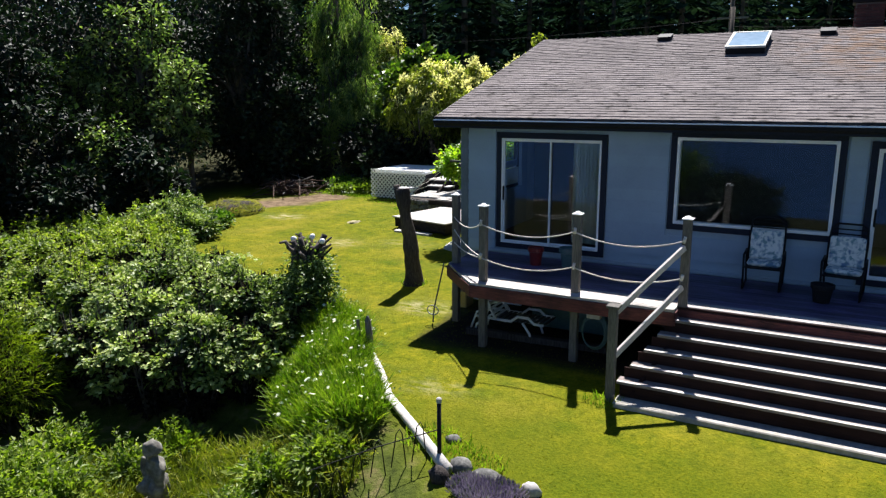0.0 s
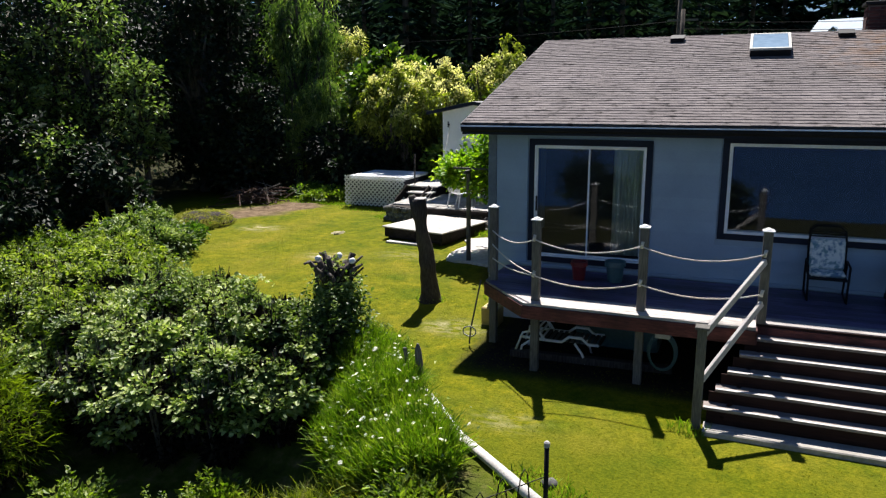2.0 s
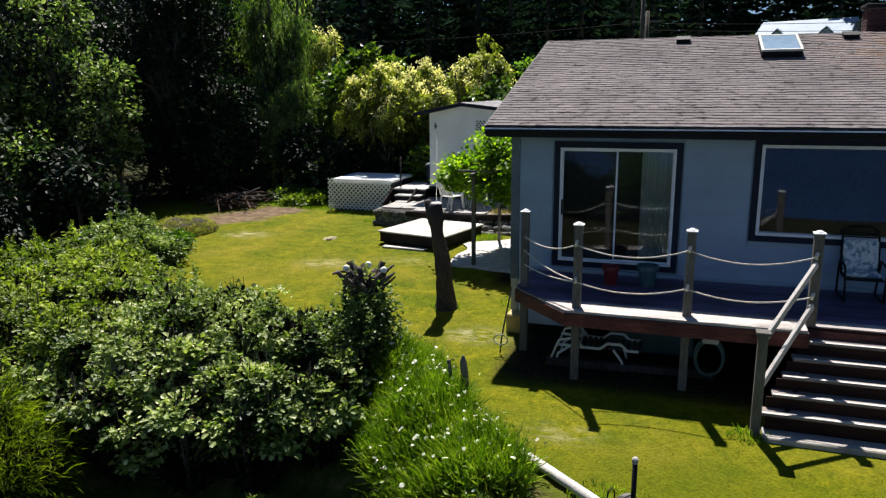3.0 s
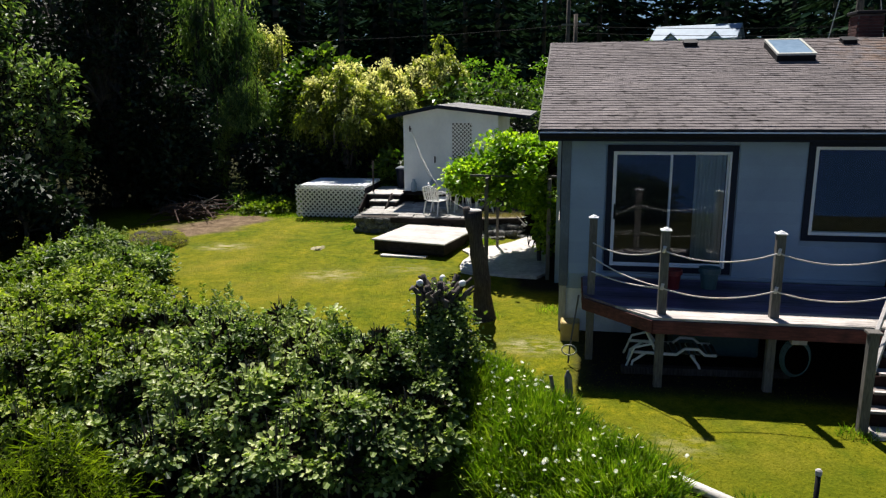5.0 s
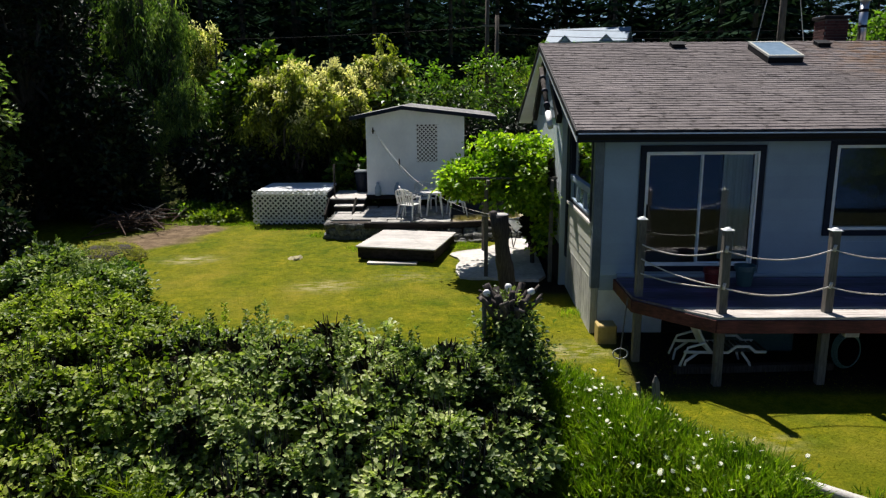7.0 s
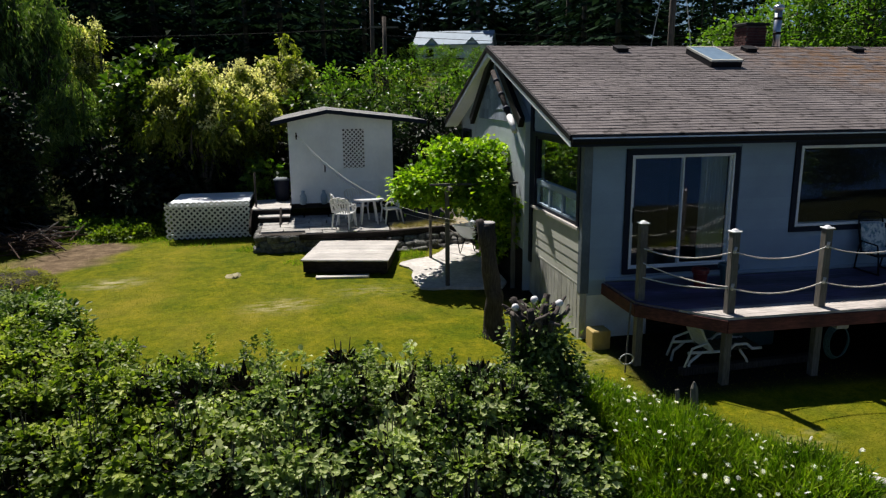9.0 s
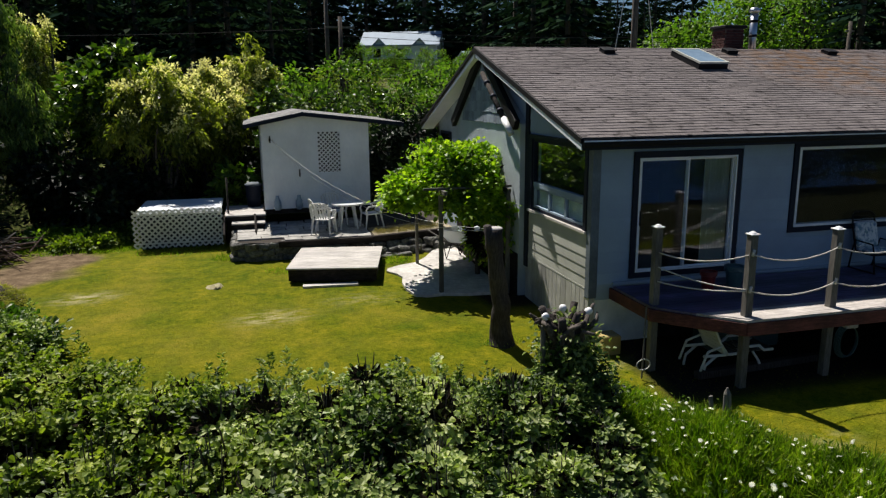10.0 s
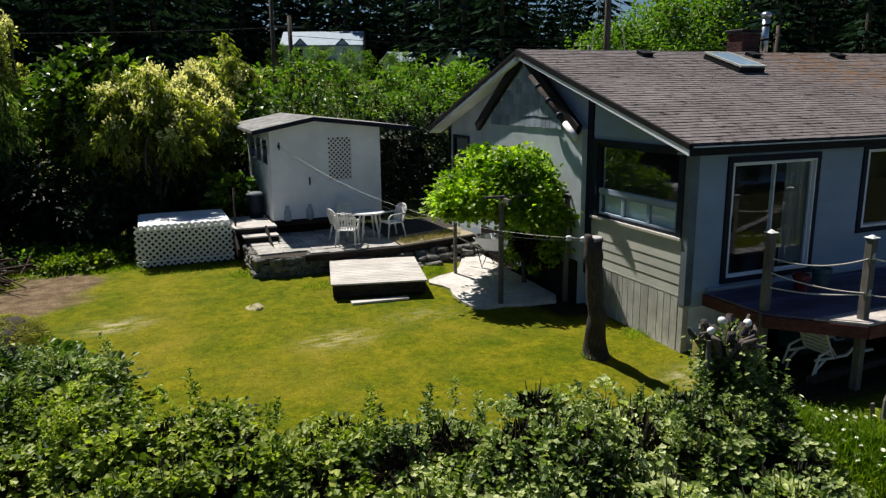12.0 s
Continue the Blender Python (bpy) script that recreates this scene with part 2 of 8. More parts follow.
G_ALDER = leaf_material("alder_leaf", [(0.012, 0.034, 0.008), (0.068, 0.12, 0.028), (0.21, 0.28, 0.085), (0.33, 0.38, 0.17)], 0.5, 0.32, (0.85, 1.0, 0.4), spec=0.5, clump=1.2)
# Front deck boards: direct sun is painted into this pale colour.
M_SUNLIT_DECK = surface("sunlit_deck_board", [(0.26, 0.235, 0.22), (0.60, 0.55, 0.52)], 0.75, 16, (0.12, 3.0, 1), 2.2, (0.6, 1.2), 0.4, 0.004, vary=0.2)
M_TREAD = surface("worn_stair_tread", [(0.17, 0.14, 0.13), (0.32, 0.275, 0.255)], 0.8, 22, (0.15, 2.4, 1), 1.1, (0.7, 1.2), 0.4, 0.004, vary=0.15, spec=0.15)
G_MID = leaf_material("mid_green_leaf", [(0.014, 0.045, 0.005), (0.070, 0.14, 0.012), (0.22, 0.31, 0.038)], 0.45, 0.4, (0.8, 1.0, 0.3), clump=1.6)
G_WILLOW = leaf_material("willow_leaf", [(0.026, 0.050, 0.005), (0.155, 0.19, 0.020), (0.42, 0.44, 0.085)], 0.5, 0.45, (0.9, 1.0, 0.35), clump=1.1)
G_MAPLE = leaf_material("glossy_dark_leaf", [(0.008, 0.022, 0.003), (0.050, 0.10, 0.010), (0.26, 0.34, 0.045)], 0.4, 0.3, (0.8, 1.0, 0.3), spec=0.6, clump=1.4)
G_ROUGH = leaf_material("rough_grass_blade", [(0.045, 0.075, 0.004), (0.16, 0.20, 0.012), (0.38, 0.37, 0.06)], 0.6, 0.4, (0.9, 1.0, 0.3), clump=2.2)
G_OVERGROWN = leaf_material("yellow_green_bramble_leaf", [(0.012, 0.032, 0.004), (0.10, 0.155, 0.014), (0.27, 0.33, 0.045), (0.48, 0.51, 0.13)], 0.5, 0.3, (0.85, 1.0, 0.3), spec=0.3, clump=1.4)
G_DROOP = leaf_material("drooping_leaf", [(0.018, 0.048, 0.009), (0.085, 0.15, 0.030), (0.30, 0.37, 0.11)], 0.5, 0.32, (0.85, 1.0, 0.4), clump=0.9)
G_BLOSSOM = leaf_material("cream_blossom", [(0.52, 0.50, 0.20), (0.70, 0.68, 0.36), (0.82, 0.80, 0.57)], 0.7, 0.4, (0.95, 0.95, 0.6))
G_VINE = leaf_material("vine_leaf", [(0.030, 0.09, 0.004), (0.17, 0.29, 0.012), (0.50, 0.60, 0.06)], 0.5, 0.38, (0.85, 1.0, 0.25), clump=1.8)
G_CONIFER = leaf_material("conifer_needles", [(0.003, 0.010, 0.008), (0.012, 0.027, 0.018), (0.044, 0.074, 0.044)], 0.9, 0.08, (0.8, 1.0, 0.6), spec=0.0, clump=0.3)
G_FAR = leaf_material("far_broadleaf", [(0.045, 0.11, 0.012), (0.11, 0.20, 0.022), (0.21, 0.30, 0.04)], 0.6, 0.38, (0.8, 1.0, 0.3))
G_GRASS = leaf_material("tall_grass_blade", [(0.040, 0.088, 0.003), (0.135, 0.225, 0.009), (0.33, 0.39, 0.04)], 0.6, 0.45, (0.85, 1.0, 0.3))
G_TURF = leaf_material("turf_blade", [(0.100, 0.118, 0.002), (0.140, 0.142, 0.002), (0.20, 0.172, 0.005)], 0.9, 0.3, spec=0.08)
G_DRY = leaf_material("dry_stalk", [(0.20, 0.16, 0.06), (0.30, 0.25, 0.11), (0.38, 0.33, 0.17)], 0.8, 0.2)
# Twig colour kept near black so it doubles as inner crown shade.
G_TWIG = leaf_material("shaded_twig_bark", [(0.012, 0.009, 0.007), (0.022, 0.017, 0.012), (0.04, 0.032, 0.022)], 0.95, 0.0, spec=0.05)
G_PETAL = leaf_material("white_petal", [(0.75, 0.75, 0.68), (0.82, 0.82, 0.78)], 0.7, 0.3, (1, 1, 0.9))
G_LAVENDER = leaf_material("lavender_spike", [(0.10, 0.09, 0.125), (0.17, 0.155, 0.19), (0.25, 0.24, 0.25)], 0.7, 0.2, (0.8, 0.7, 1))


# ---- building helpers ----
def thing(name, loc, label, category, group="", kind="", turn=0.0):
    ob = new(name)
    ob.empty_display_size = 0.2
    ob.location = loc
    ob.rotation_euler = (0, 0, radians(turn))
    return tagged(ob, label, category, group, kind)


def top_of(ob):
    while ob.parent:
        ob = ob.parent
    return ob


def part(name, bm, mat, parent=None, label="", smooth=False, world_space=False):
    """Link a bmesh as one mesh object, under a thing or a part. world_space: its points are given in the world and the thing is not turned."""
    if world_space and parent:
        bmesh.ops.translate(bm, verts=bm.verts, vec=-Vector(top_of(parent).location))
    me = bpy.data.meshes.new(name)
    if smooth:
        for f in bm.faces:
            f.smooth = True
    bm.to_mesh(me)
    bm.free()
    me.materials.append(mat)
    ob = new(name, me)
    if parent:
        ob.parent = parent
    if label:
        ob["label"] = label
    return ob


def piece(name, me, parent, m):
    ob = new(name, me)
    ob.parent = parent
    ob.matrix_basis = m
    return ob


def box(bm, x0, x1, y0, y1, z0, z1, bevel=0.0, m=None):
    geo = bmesh.ops.create_cube(bm, size=1)
    vs = geo["verts"]
    for v in vs:
        v.co = Vector((x0 + (v.co.x + 0.5) * (x1 - x0), y0 + (v.co.y + 0.5) * (y1 - y0), z0 + (v.co.z + 0.5) * (z1 - z0)))
    if bevel:
        es = list({e for v in vs for e in v.link_edges})
        out = bmesh.ops.bevel(bm, geom=es, offset=bevel, segments=1, affect="EDGES")
        vs = out["verts"]
        vs = list({v for f in out["faces"] for v in f.verts} | {v for v in vs if v.is_valid})
    if m is not None:
        bmesh.ops.transform(bm, matrix=m, verts=vs)
    return bm


def boxes(*dims, bevel=0.0):
    bm = bmesh.new()
    for d in dims:
        box(bm, *d, bevel=bevel)
    return bm


def beam(bm, a, b, w, h, bevel=0.0, up=(0, 0, 1)):
    """A straight timber from a to b, w wide and h high."""
    a, b = Vector(a), Vector(b)
    d = b - a
    ahead = d.normalized()
    side = ahead.cross(Vector(up))
    side = side.normalized() if side.length > 1e-4 else Vector((1, 0, 0))
    above = side.cross(ahead)
    m = Matrix((side, ahead, above)).transposed().to_4x4()
    m.translation = a
    return box(bm, -w / 2, w / 2, 0, d.length, -h / 2, h / 2, bevel, m)


def tube(bm, pts, radii, seg=8, caps=True):
    """A round bar through points; radii one number or one for each point."""
    pts = [Vector(p) for p in pts]
    radii = [radii] * len(pts) if isinstance(radii, (int, float)) else radii
    rings, side = [], None
    for i, p in enumerate(pts):
        d = (pts[min(i + 1, len(pts) - 1)] - pts[max(i - 1, 0)]).normalized()
        if side is None:
            side = d.cross(Vector((0, 0, 1)))
            side = side.normalized() if side.length > 1e-3 else Vector((1, 0, 0))
        side = (side - d * side.dot(d)).normalized()
        up = d.cross(side)
        rings.append([bm.verts.new(p + (side * math.cos(a) + up * math.sin(a)) * radii[i]) for a in (2 * math.pi * k / seg for k in range(seg))])
    for a, b in zip(rings, rings[1:]):
        for k in range(seg):
            bm.faces.new((a[k], a[(k + 1) % seg], b[(k + 1) % seg], b[k]))
    if caps:
        bm.faces.new(rings[0][::-1])
        bm.faces.new(rings[-1])
    return bm


def lathe(bm, profile, centre=(0, 0, 0), seg=20):
    """A turned body from (radius, height) pairs."""
    cx, cy, cz = centre
    rings = [[bm.verts.new((cx + r * math.cos(a), cy + r * math.sin(a), cz + h)) for a in (2 * math.pi * k / seg for k in range(seg))] for r, h in profile]
    for a, b in zip(rings, rings[1:]):
        for k in range(seg):
            bm.faces.new((a[k], a[(k + 1) % seg], b[(k + 1) % seg], b[k]))
    bm.faces.new(rings[0][::-1])
    bm.faces.new(rings[-1])
    return bm


def prism(bm, outline, axis, lo, hi):
    """A flat outline of (u, v) pairs given thickness along x, y or z."""
    def at(u, v, w):
        return {"x": (w, u, v), "y": (u, w, v), "z": (u, v, w)}[axis]
    a = [bm.verts.new(at(u, v, lo)) for u, v in outline]
    b = [bm.verts.new(at(u, v, hi)) for u, v in outline]
    n = len(outline)
    bm.faces.new(a)
    bm.faces.new(b[::-1])
    for i in range(n):
        bm.faces.new((a[i], b[i], b[(i + 1) % n], a[(i + 1) % n]))
    bmesh.ops.recalc_face_normals(bm, faces=bm.faces)
    return bm


def rough_up(bm, amount, scale=2.0, seed=0.0):
    for v in bm.verts:
        q = v.co * scale + Vector((seed, seed * 1.7, -seed))
        v.co += Vector((noise.noise(q), noise.noise(q + Vector((9, 2, 5))), noise.noise(q + Vector((3, 8, 1))))) * amount
    return bm


def stone_mesh(name, sx, sy, sz, seed, mat):
    bm = bmesh.new()
    bmesh.ops.create_icosphere(bm, subdivisions=2, radius=1)
    for v in bm.verts:
        k = 1 + 0.28 * noise.noise(v.co * 1.3 + Vector((seed, 0, seed))) + 0.1 * noise.noise(v.co * 4 + Vector((0, seed, 0)))
        v.co = Vector((v.co.x * sx * k, v.co.y * sy * k, v.co.z * sz * k))
    me = bpy.data.meshes.new(name)
    for f in bm.faces:
        f.smooth = True
    bm.to_mesh(me)
    bm.free()
    me.materials.append(mat)
    return me


def np_mesh(name, V, F, mat):
    """A mesh from arrays of points and of equal-sided faces."""
    me = bpy.data.meshes.new(name)
    V, F = np.asarray(V, np.float32), np.asarray(F, np.int32)
    me.vertices.add(len(V))
    me.vertices.foreach_set("co", V.ravel())
    me.loops.add(F.size)
    me.loops.foreach_set("vertex_index", F.ravel())
    me.polygons.add(len(F))
    me.polygons.foreach_set("loop_start", np.arange(0, F.size, F.shape[1], dtype=np.int32))
    me.update(calc_edges=True)
    me.shade_flat()
    me.materials.append(mat)
    return me


# ---- the lie of the land ----
EDGE = np.array([(12.0, -4.0), (-3.4, 6.5), (-5.6, 8.5), (-7.4, 10.0), (-11.0, 10.0), (-14.5, 12.0), (-18.3, 16.4), (-26.0, 20.0), (-80.0, 40.0)])


def edge_distance(x, y):
    """Metres beyond the lawn's edge, towards the lower garden; negative on the lawn."""
    best = np.full(np.shape(x), 1e9)
    sign = np.ones(np.shape(x))
    for (ax, ay), (bx, by) in zip(EDGE, EDGE[1:]):
        dx, dy = bx - ax, by - ay
        k = np.clip(((x - ax) * dx + (y - ay) * dy) / (dx * dx + dy * dy), 0, 1)
        d = np.hypot(x - ax - k * dx, y - ay - k * dy)
        s = np.sign(dx * (y - ay) - dy * (x - ax))
        near = d < best
        best, sign = np.where(near, d, best), np.where(near, s, sign)
    return best * sign


def smooth_step(a, b, v):
    k = np.clip((v - a) / (b - a), 0, 1)
    return k * k * (3 - 2 * k)


def land(x, y):
    x, y = np.asarray(x, float), np.asarray(y, float)
    z = 0.035 * np.clip(y - 9.5, -3, 10) + 0.02 * np.sin(x * 0.9 + y * 0.5) * np.sin(y * 0.7)
    z = z - 1.15 * smooth_step(0.0, 2.6, edge_distance(x, y)) - 0.05 * np.clip(4 - y, 0, 20)
    z = z + 0.6 * (1 - smooth_step(-6, 3, y)) * smooth_step(0, 2.6, edge_distance(x, y))
    return z + 0.085 * np.clip(y - 34, 0, 90)


def h(x, y):
    return float(land(x, y))


def near_line(x, y, ax, ay, bx, by):
    dx, dy = bx - ax, by - ay
    k = np.clip(((x - ax) * dx + (y - ay) * dy) / (dx * dx + dy * dy), 0, 1)
    return np.hypot(x - ax - k * dx, y - ay - k * dy)


def dirt_at(x, y):
    wob = 0.25 * np.sin(x * 2.1 + y) + 0.2 * np.sin(y * 3.3 - x * 1.2)
    return np.maximum(1 - smooth_step(0.7, 1.25, near_line(x, y, -18.9, 17.6, -17.4, 22.4) + wob), 1 - smooth_step(0.35, 0.7, near_line(x, y, -9.2, 6.0, -8.2, 5.6) + 0.5 * wob))


# ---- ground ----
def ground_material():
    m, nodes, links, p = material("lawn_and_soil")
    fine = noise_of(nodes, links, 26, 6)
    mid = noise_of(nodes, links, 3.2, 5)
    big = noise_of(nodes, links, 0.42, 4)
    lawn = ramp(nodes, links, fine, [(0.070, 0.092, 0.001), (0.122, 0.134, 0.002), (0.180, 0.172, 0.004)], 0.25, 0.75)
    lawn = mix(nodes, links, "MULTIPLY", 1.0, lawn, ramp(nodes, links, mid, [(0.62, 0.74, 0.7), (1.2, 1.1, 1.15)], 0.3, 0.7))
    dry = ramp(nodes, links, fine, [(0.17, 0.135, 0.008), (0.29, 0.235, 0.03)])
    patchy = noise_of(nodes, links, 1.1, 4)
    lawn = mix(nodes, links, "MULTIPLY", 1.0, lawn, ramp(nodes, links, patchy, [(0.62, 0.80, 0.9), (1.0, 1.0, 1.1), (1.22, 1.12, 2.2)], 0.33, 0.67))
    tuft = noise_of(nodes, links, 7.5, 5)
    lawn = mix(nodes, links, "MULTIPLY", 1.0, lawn, ramp(nodes, links, tuft, [(0.66, 0.74, 0.75), (1.0, 1.0, 1.0), (1.25, 1.2, 1.6)], 0.32, 0.68))
    lush = ramp(nodes, links, fine, [(0.048, 0.068, 0.001), (0.10, 0.118, 0.002)])
    lawn = mix(nodes, links, "MIX", ramp(nodes, links, big, [(0, 0, 0), (0.25, 0.25, 0.25), (0.75, 0.75, 0.75)], 0.46, 0.74), lawn, dry)
    dirt = mix(nodes, links, "MULTIPLY", 1.0, ramp(nodes, links, fine, [(0.115, 0.080, 0.048), (0.215, 0.158, 0.10)]), ramp(nodes, links, mid, [(0.55, 0.52, 0.5), (1.15, 1.15, 1.15)], 0.35, 0.65))
    wild = ramp(nodes, links, mid, [(0.025, 0.035, 0.008), (0.07, 0.09, 0.015), (0.16, 0.13, 0.06)])
    pale = ramp(nodes, links, fine, [(0.34, 0.29, 0.14), (0.50, 0.45, 0.28)])
    # "bare" is grassless soil, near-black because shade is painted into it.
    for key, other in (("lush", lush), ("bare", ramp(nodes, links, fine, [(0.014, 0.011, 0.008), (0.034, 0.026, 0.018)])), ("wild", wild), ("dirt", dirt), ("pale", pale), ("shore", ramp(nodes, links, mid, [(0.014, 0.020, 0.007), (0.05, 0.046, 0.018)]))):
        at = nodes.new("ShaderNodeAttribute")
        at.attribute_name = key
        cover = at.outputs["Fac"]
        if key == "pale":
            cover = mix(nodes, links, "MULTIPLY", 1.0, cover, ramp(nodes, links, noise_of(nodes, links, 4.5, 5, (0.6, 1.6, 1)), [(0, 0, 0), (1.5, 1.5, 1.5)], 0.42, 0.62))
        lawn = mix(nodes, links, "MIX", cover, lawn, other)
    links.new(lawn, p.inputs["Base Color"])
    p.inputs["Roughness"].default_value = 0.9
    p.inputs["Specular IOR Level"].default_value = 0.06
    bn = nodes.new("ShaderNodeBump")
    bn.inputs["Strength"].default_value, bn.inputs["Distance"].default_value = 0.7, 0.04
    links.new(fine, bn.inputs["Height"])
    links.new(bn.outputs["Normal"], p.inputs["Normal"])
    return m


def build_ground():
    far_a = -np.geomspace(900, 28, 14)
    xs = np.concatenate([far_a, np.arange(-26, 6.01, 0.25), np.geomspace(8, 900, 14)])
    ys = np.concatenate([-np.geomspace(900, 3, 12), np.arange(-1, 30.01, 0.25), np.geomspace(32, 900, 16)])
    X, Y = np.meshgrid(xs, ys)
    Z = land(X, Y)
    V = np.stack([X, Y, Z], -1).reshape(-1, 3)
    nx, ny = len(xs), len(ys)
    i = (np.arange(ny - 1)[:, None] * nx + np.arange(nx - 1)).ravel()
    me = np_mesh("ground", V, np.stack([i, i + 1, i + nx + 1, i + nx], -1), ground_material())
    me.polygons.foreach_set("use_smooth", np.ones(len(me.polygons), bool))
    wild = smooth_step(-0.1, 0.5, edge_distance(V[:, 0], V[:, 1]))
    wild = np.maximum(wild, smooth_step(24.5, 26, V[:, 1] + 0.4 * V[:, 0] + 7))
    pale = sum(k * np.exp(-((V[:, 0] - a) / (0.75 * r)) ** 2 - ((V[:, 1] - b) / (0.4 * r)) ** 2) for a, b, r, k in ((-16.0, 18.2, 0.7, 0.7), (-12.1, 15.9, 0.8, 0.55), (-7.05, 12.1, 0.7, 0.6), (-10.2, 16.6, 0.8, 0.3), (-5.0, 8.9, 0.5, 0.3)))
    # "bare" covers soil under the deck and beside the bay, with painted shade.
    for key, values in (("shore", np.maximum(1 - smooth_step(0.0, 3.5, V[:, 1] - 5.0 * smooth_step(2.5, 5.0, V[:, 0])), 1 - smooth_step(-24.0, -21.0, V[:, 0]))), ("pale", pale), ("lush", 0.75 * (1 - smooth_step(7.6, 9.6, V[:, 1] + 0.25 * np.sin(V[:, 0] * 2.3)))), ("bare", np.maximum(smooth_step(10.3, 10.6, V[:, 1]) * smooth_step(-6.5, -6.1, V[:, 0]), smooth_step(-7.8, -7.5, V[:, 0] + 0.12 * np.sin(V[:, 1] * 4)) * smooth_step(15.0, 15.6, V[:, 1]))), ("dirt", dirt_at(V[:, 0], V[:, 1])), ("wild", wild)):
        at = me.attributes.new(key, "FLOAT", "POINT")
        at.data.foreach_set("value", values.astype(np.float32))
    tagged(new("ground", me), "mown yellow-green lawn with dry patches and bare soil", "ground", kind="structure")


build_ground()

# ---- the house ----
WALL_Y, SIDE_X, FLOOR = 12.95, -6.62, 1.22
BAY_FACE = SIDE_X - 0.16
RIDGE_Y, RIDGE_Z, EAVE_Y, EAVE_Z, BACK_Y, BACK_Z = 18.49, 5.66, 12.58, 3.86, 24.2, 3.66
RAKE_X, FAR_X, BACK_WALL = -7.02, 9.6, 23.5
house = thing("house", (0, 18, 0.2), "grey wooden bungalow with a brown shingle roof and dark trim", "house")


def roof_z(y):
    return EAVE_Z + (y - EAVE_Y) * (RIDGE_Z - EAVE_Z) / (RIDGE_Y - EAVE_Y) if y < RIDGE_Y else RIDGE_Z - (y - RIDGE_Y) * (RIDGE_Z - BACK_Z) / (BACK_Y - RIDGE_Y)


OPENINGS = [(-5.75, -3.77, 1.42, 3.48), (-2.44, 0.03, 2.07, 3.58), (0.56, 2.5, 1.42, 3.48)]


def wall_with_holes(lo, hi, z0, z1, holes, thick, at):
    """One connected wall with rectangular openings (lo, hi, bottom, top); at(u, z, depth) gives its points."""
    us = sorted({lo, hi, *(v for o in holes for v in o[:2])})
    zs = sorted({z0, z1, *(v for o in holes for v in o[2:])})
    bm, made = bmesh.new(), {}

    def point(i, k, side):
        if (i, k, side) not in made:
            made[i, k, side] = bm.verts.new(at(us[i], zs[k], thick * side))
        return made[i, k, side]

    def solid(i, k):
        if not (0 <= i < len(us) - 1 and 0 <= k < len(zs) - 1):
            return False
        u, z = (us[i] + us[i + 1]) / 2, (zs[k] + zs[k + 1]) / 2
        return not any(o[0] < u < o[1] and o[2] < z < o[3] for o in holes)

    for i in range(len(us) - 1):
        for k in range(len(zs) - 1):
            if not solid(i, k):
                continue
            ring = [(i, k), (i + 1, k), (i + 1, k + 1), (i, k + 1)]
            for side in (0, 1):
                bm.faces.new([point(*p, side) for p in ring])
            for p, q, di, dk in ((ring[0], ring[1], 0, -1), (ring[1], ring[2], 1, 0), (ring[2], ring[3], 0, 1), (ring[3], ring[0], -1, 0)):
                if not solid(i + di, k + dk):
                    bm.faces.new([point(*p, 0), point(*q, 0), point(*q, 1), point(*p, 1)])
    bmesh.ops.recalc_face_normals(bm, faces=bm.faces)
    return bm


bm = wall_with_holes(SIDE_X, FAR_X - 0.4, 0.95, 3.9, OPENINGS, 0.16, lambda u, z, d: (u, WALL_Y + d, z))
part("wall_front", bm, M_SIDING, house, world_space=True)
# Thin dark sheet added over the stucco as the shade below the bay.
part("crawl_boarding", boxes((BAY_FACE - 0.012, BAY_FACE - 0.001, 16.1, 20.9, 0.12, 1.15)), M_SLEEPER, house, "dark sheet painting the shade below the bay", world_space=True)
# Same foundation as the pale corner, darkened to paint the under-deck shade.
part("foundation_shadowed", boxes((-5.3, FAR_X - 0.45, WALL_Y + 0.02, WALL_Y + 0.18, -0.2, 0.95)), M_SLEEPER, house, "foundation under the deck, coloured dark for its shade", world_space=True)
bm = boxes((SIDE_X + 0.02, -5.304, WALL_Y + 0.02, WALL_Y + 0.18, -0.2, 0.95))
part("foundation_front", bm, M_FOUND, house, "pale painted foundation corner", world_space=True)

SIDE_WIN = (13.2, 15.66, 2.2, 3.68)
bm = wall_with_holes(WALL_Y + 0.16, 16.0, 1.15, 3.72, [SIDE_WIN], 0.16, lambda u, z, d: (SIDE_X + d, u, z))
prism(bm, [(WALL_Y + 0.16, 3.72), (16.0, 3.72), (16.0, roof_z(16) - 0.14), (WALL_Y + 0.16, roof_z(WALL_Y + 0.16) - 0.14)], "x", SIDE_X, SIDE_X + 0.16)
part("wall_side", bm, M_SIDING, house, world_space=True)
bm = bmesh.new()
prism(bm, [(16.0, 0.0), (BACK_WALL, 0.0), (BACK_WALL, roof_z(BACK_WALL) - 0.14), (RIDGE_Y, RIDGE_Z - 0.14), (16.0, roof_z(16) - 0.14)], "x", SIDE_X, SIDE_X + 0.16)
part("wall_gable", bm, M_STUCCO, house, "pale grey stucco gable wall", world_space=True)
bm = boxes((SIDE_X, FAR_X - 0.4, BACK_WALL - 0.16, BACK_WALL - 0.001, 0.0, 3.8), (FAR_X - 0.56, FAR_X - 0.4, WALL_Y + 0.17, BACK_WALL - 0.17, 0.0, 3.8))
prism(bm, [(WALL_Y + 0.2, 3.8), (BACK_WALL - 0.2, 3.8), (RIDGE_Y, RIDGE_Z - 0.16)], "x", FAR_X - 0.56, FAR_X - 0.4)
part("wall_back", bm, M_STUCCO, house, world_space=True)
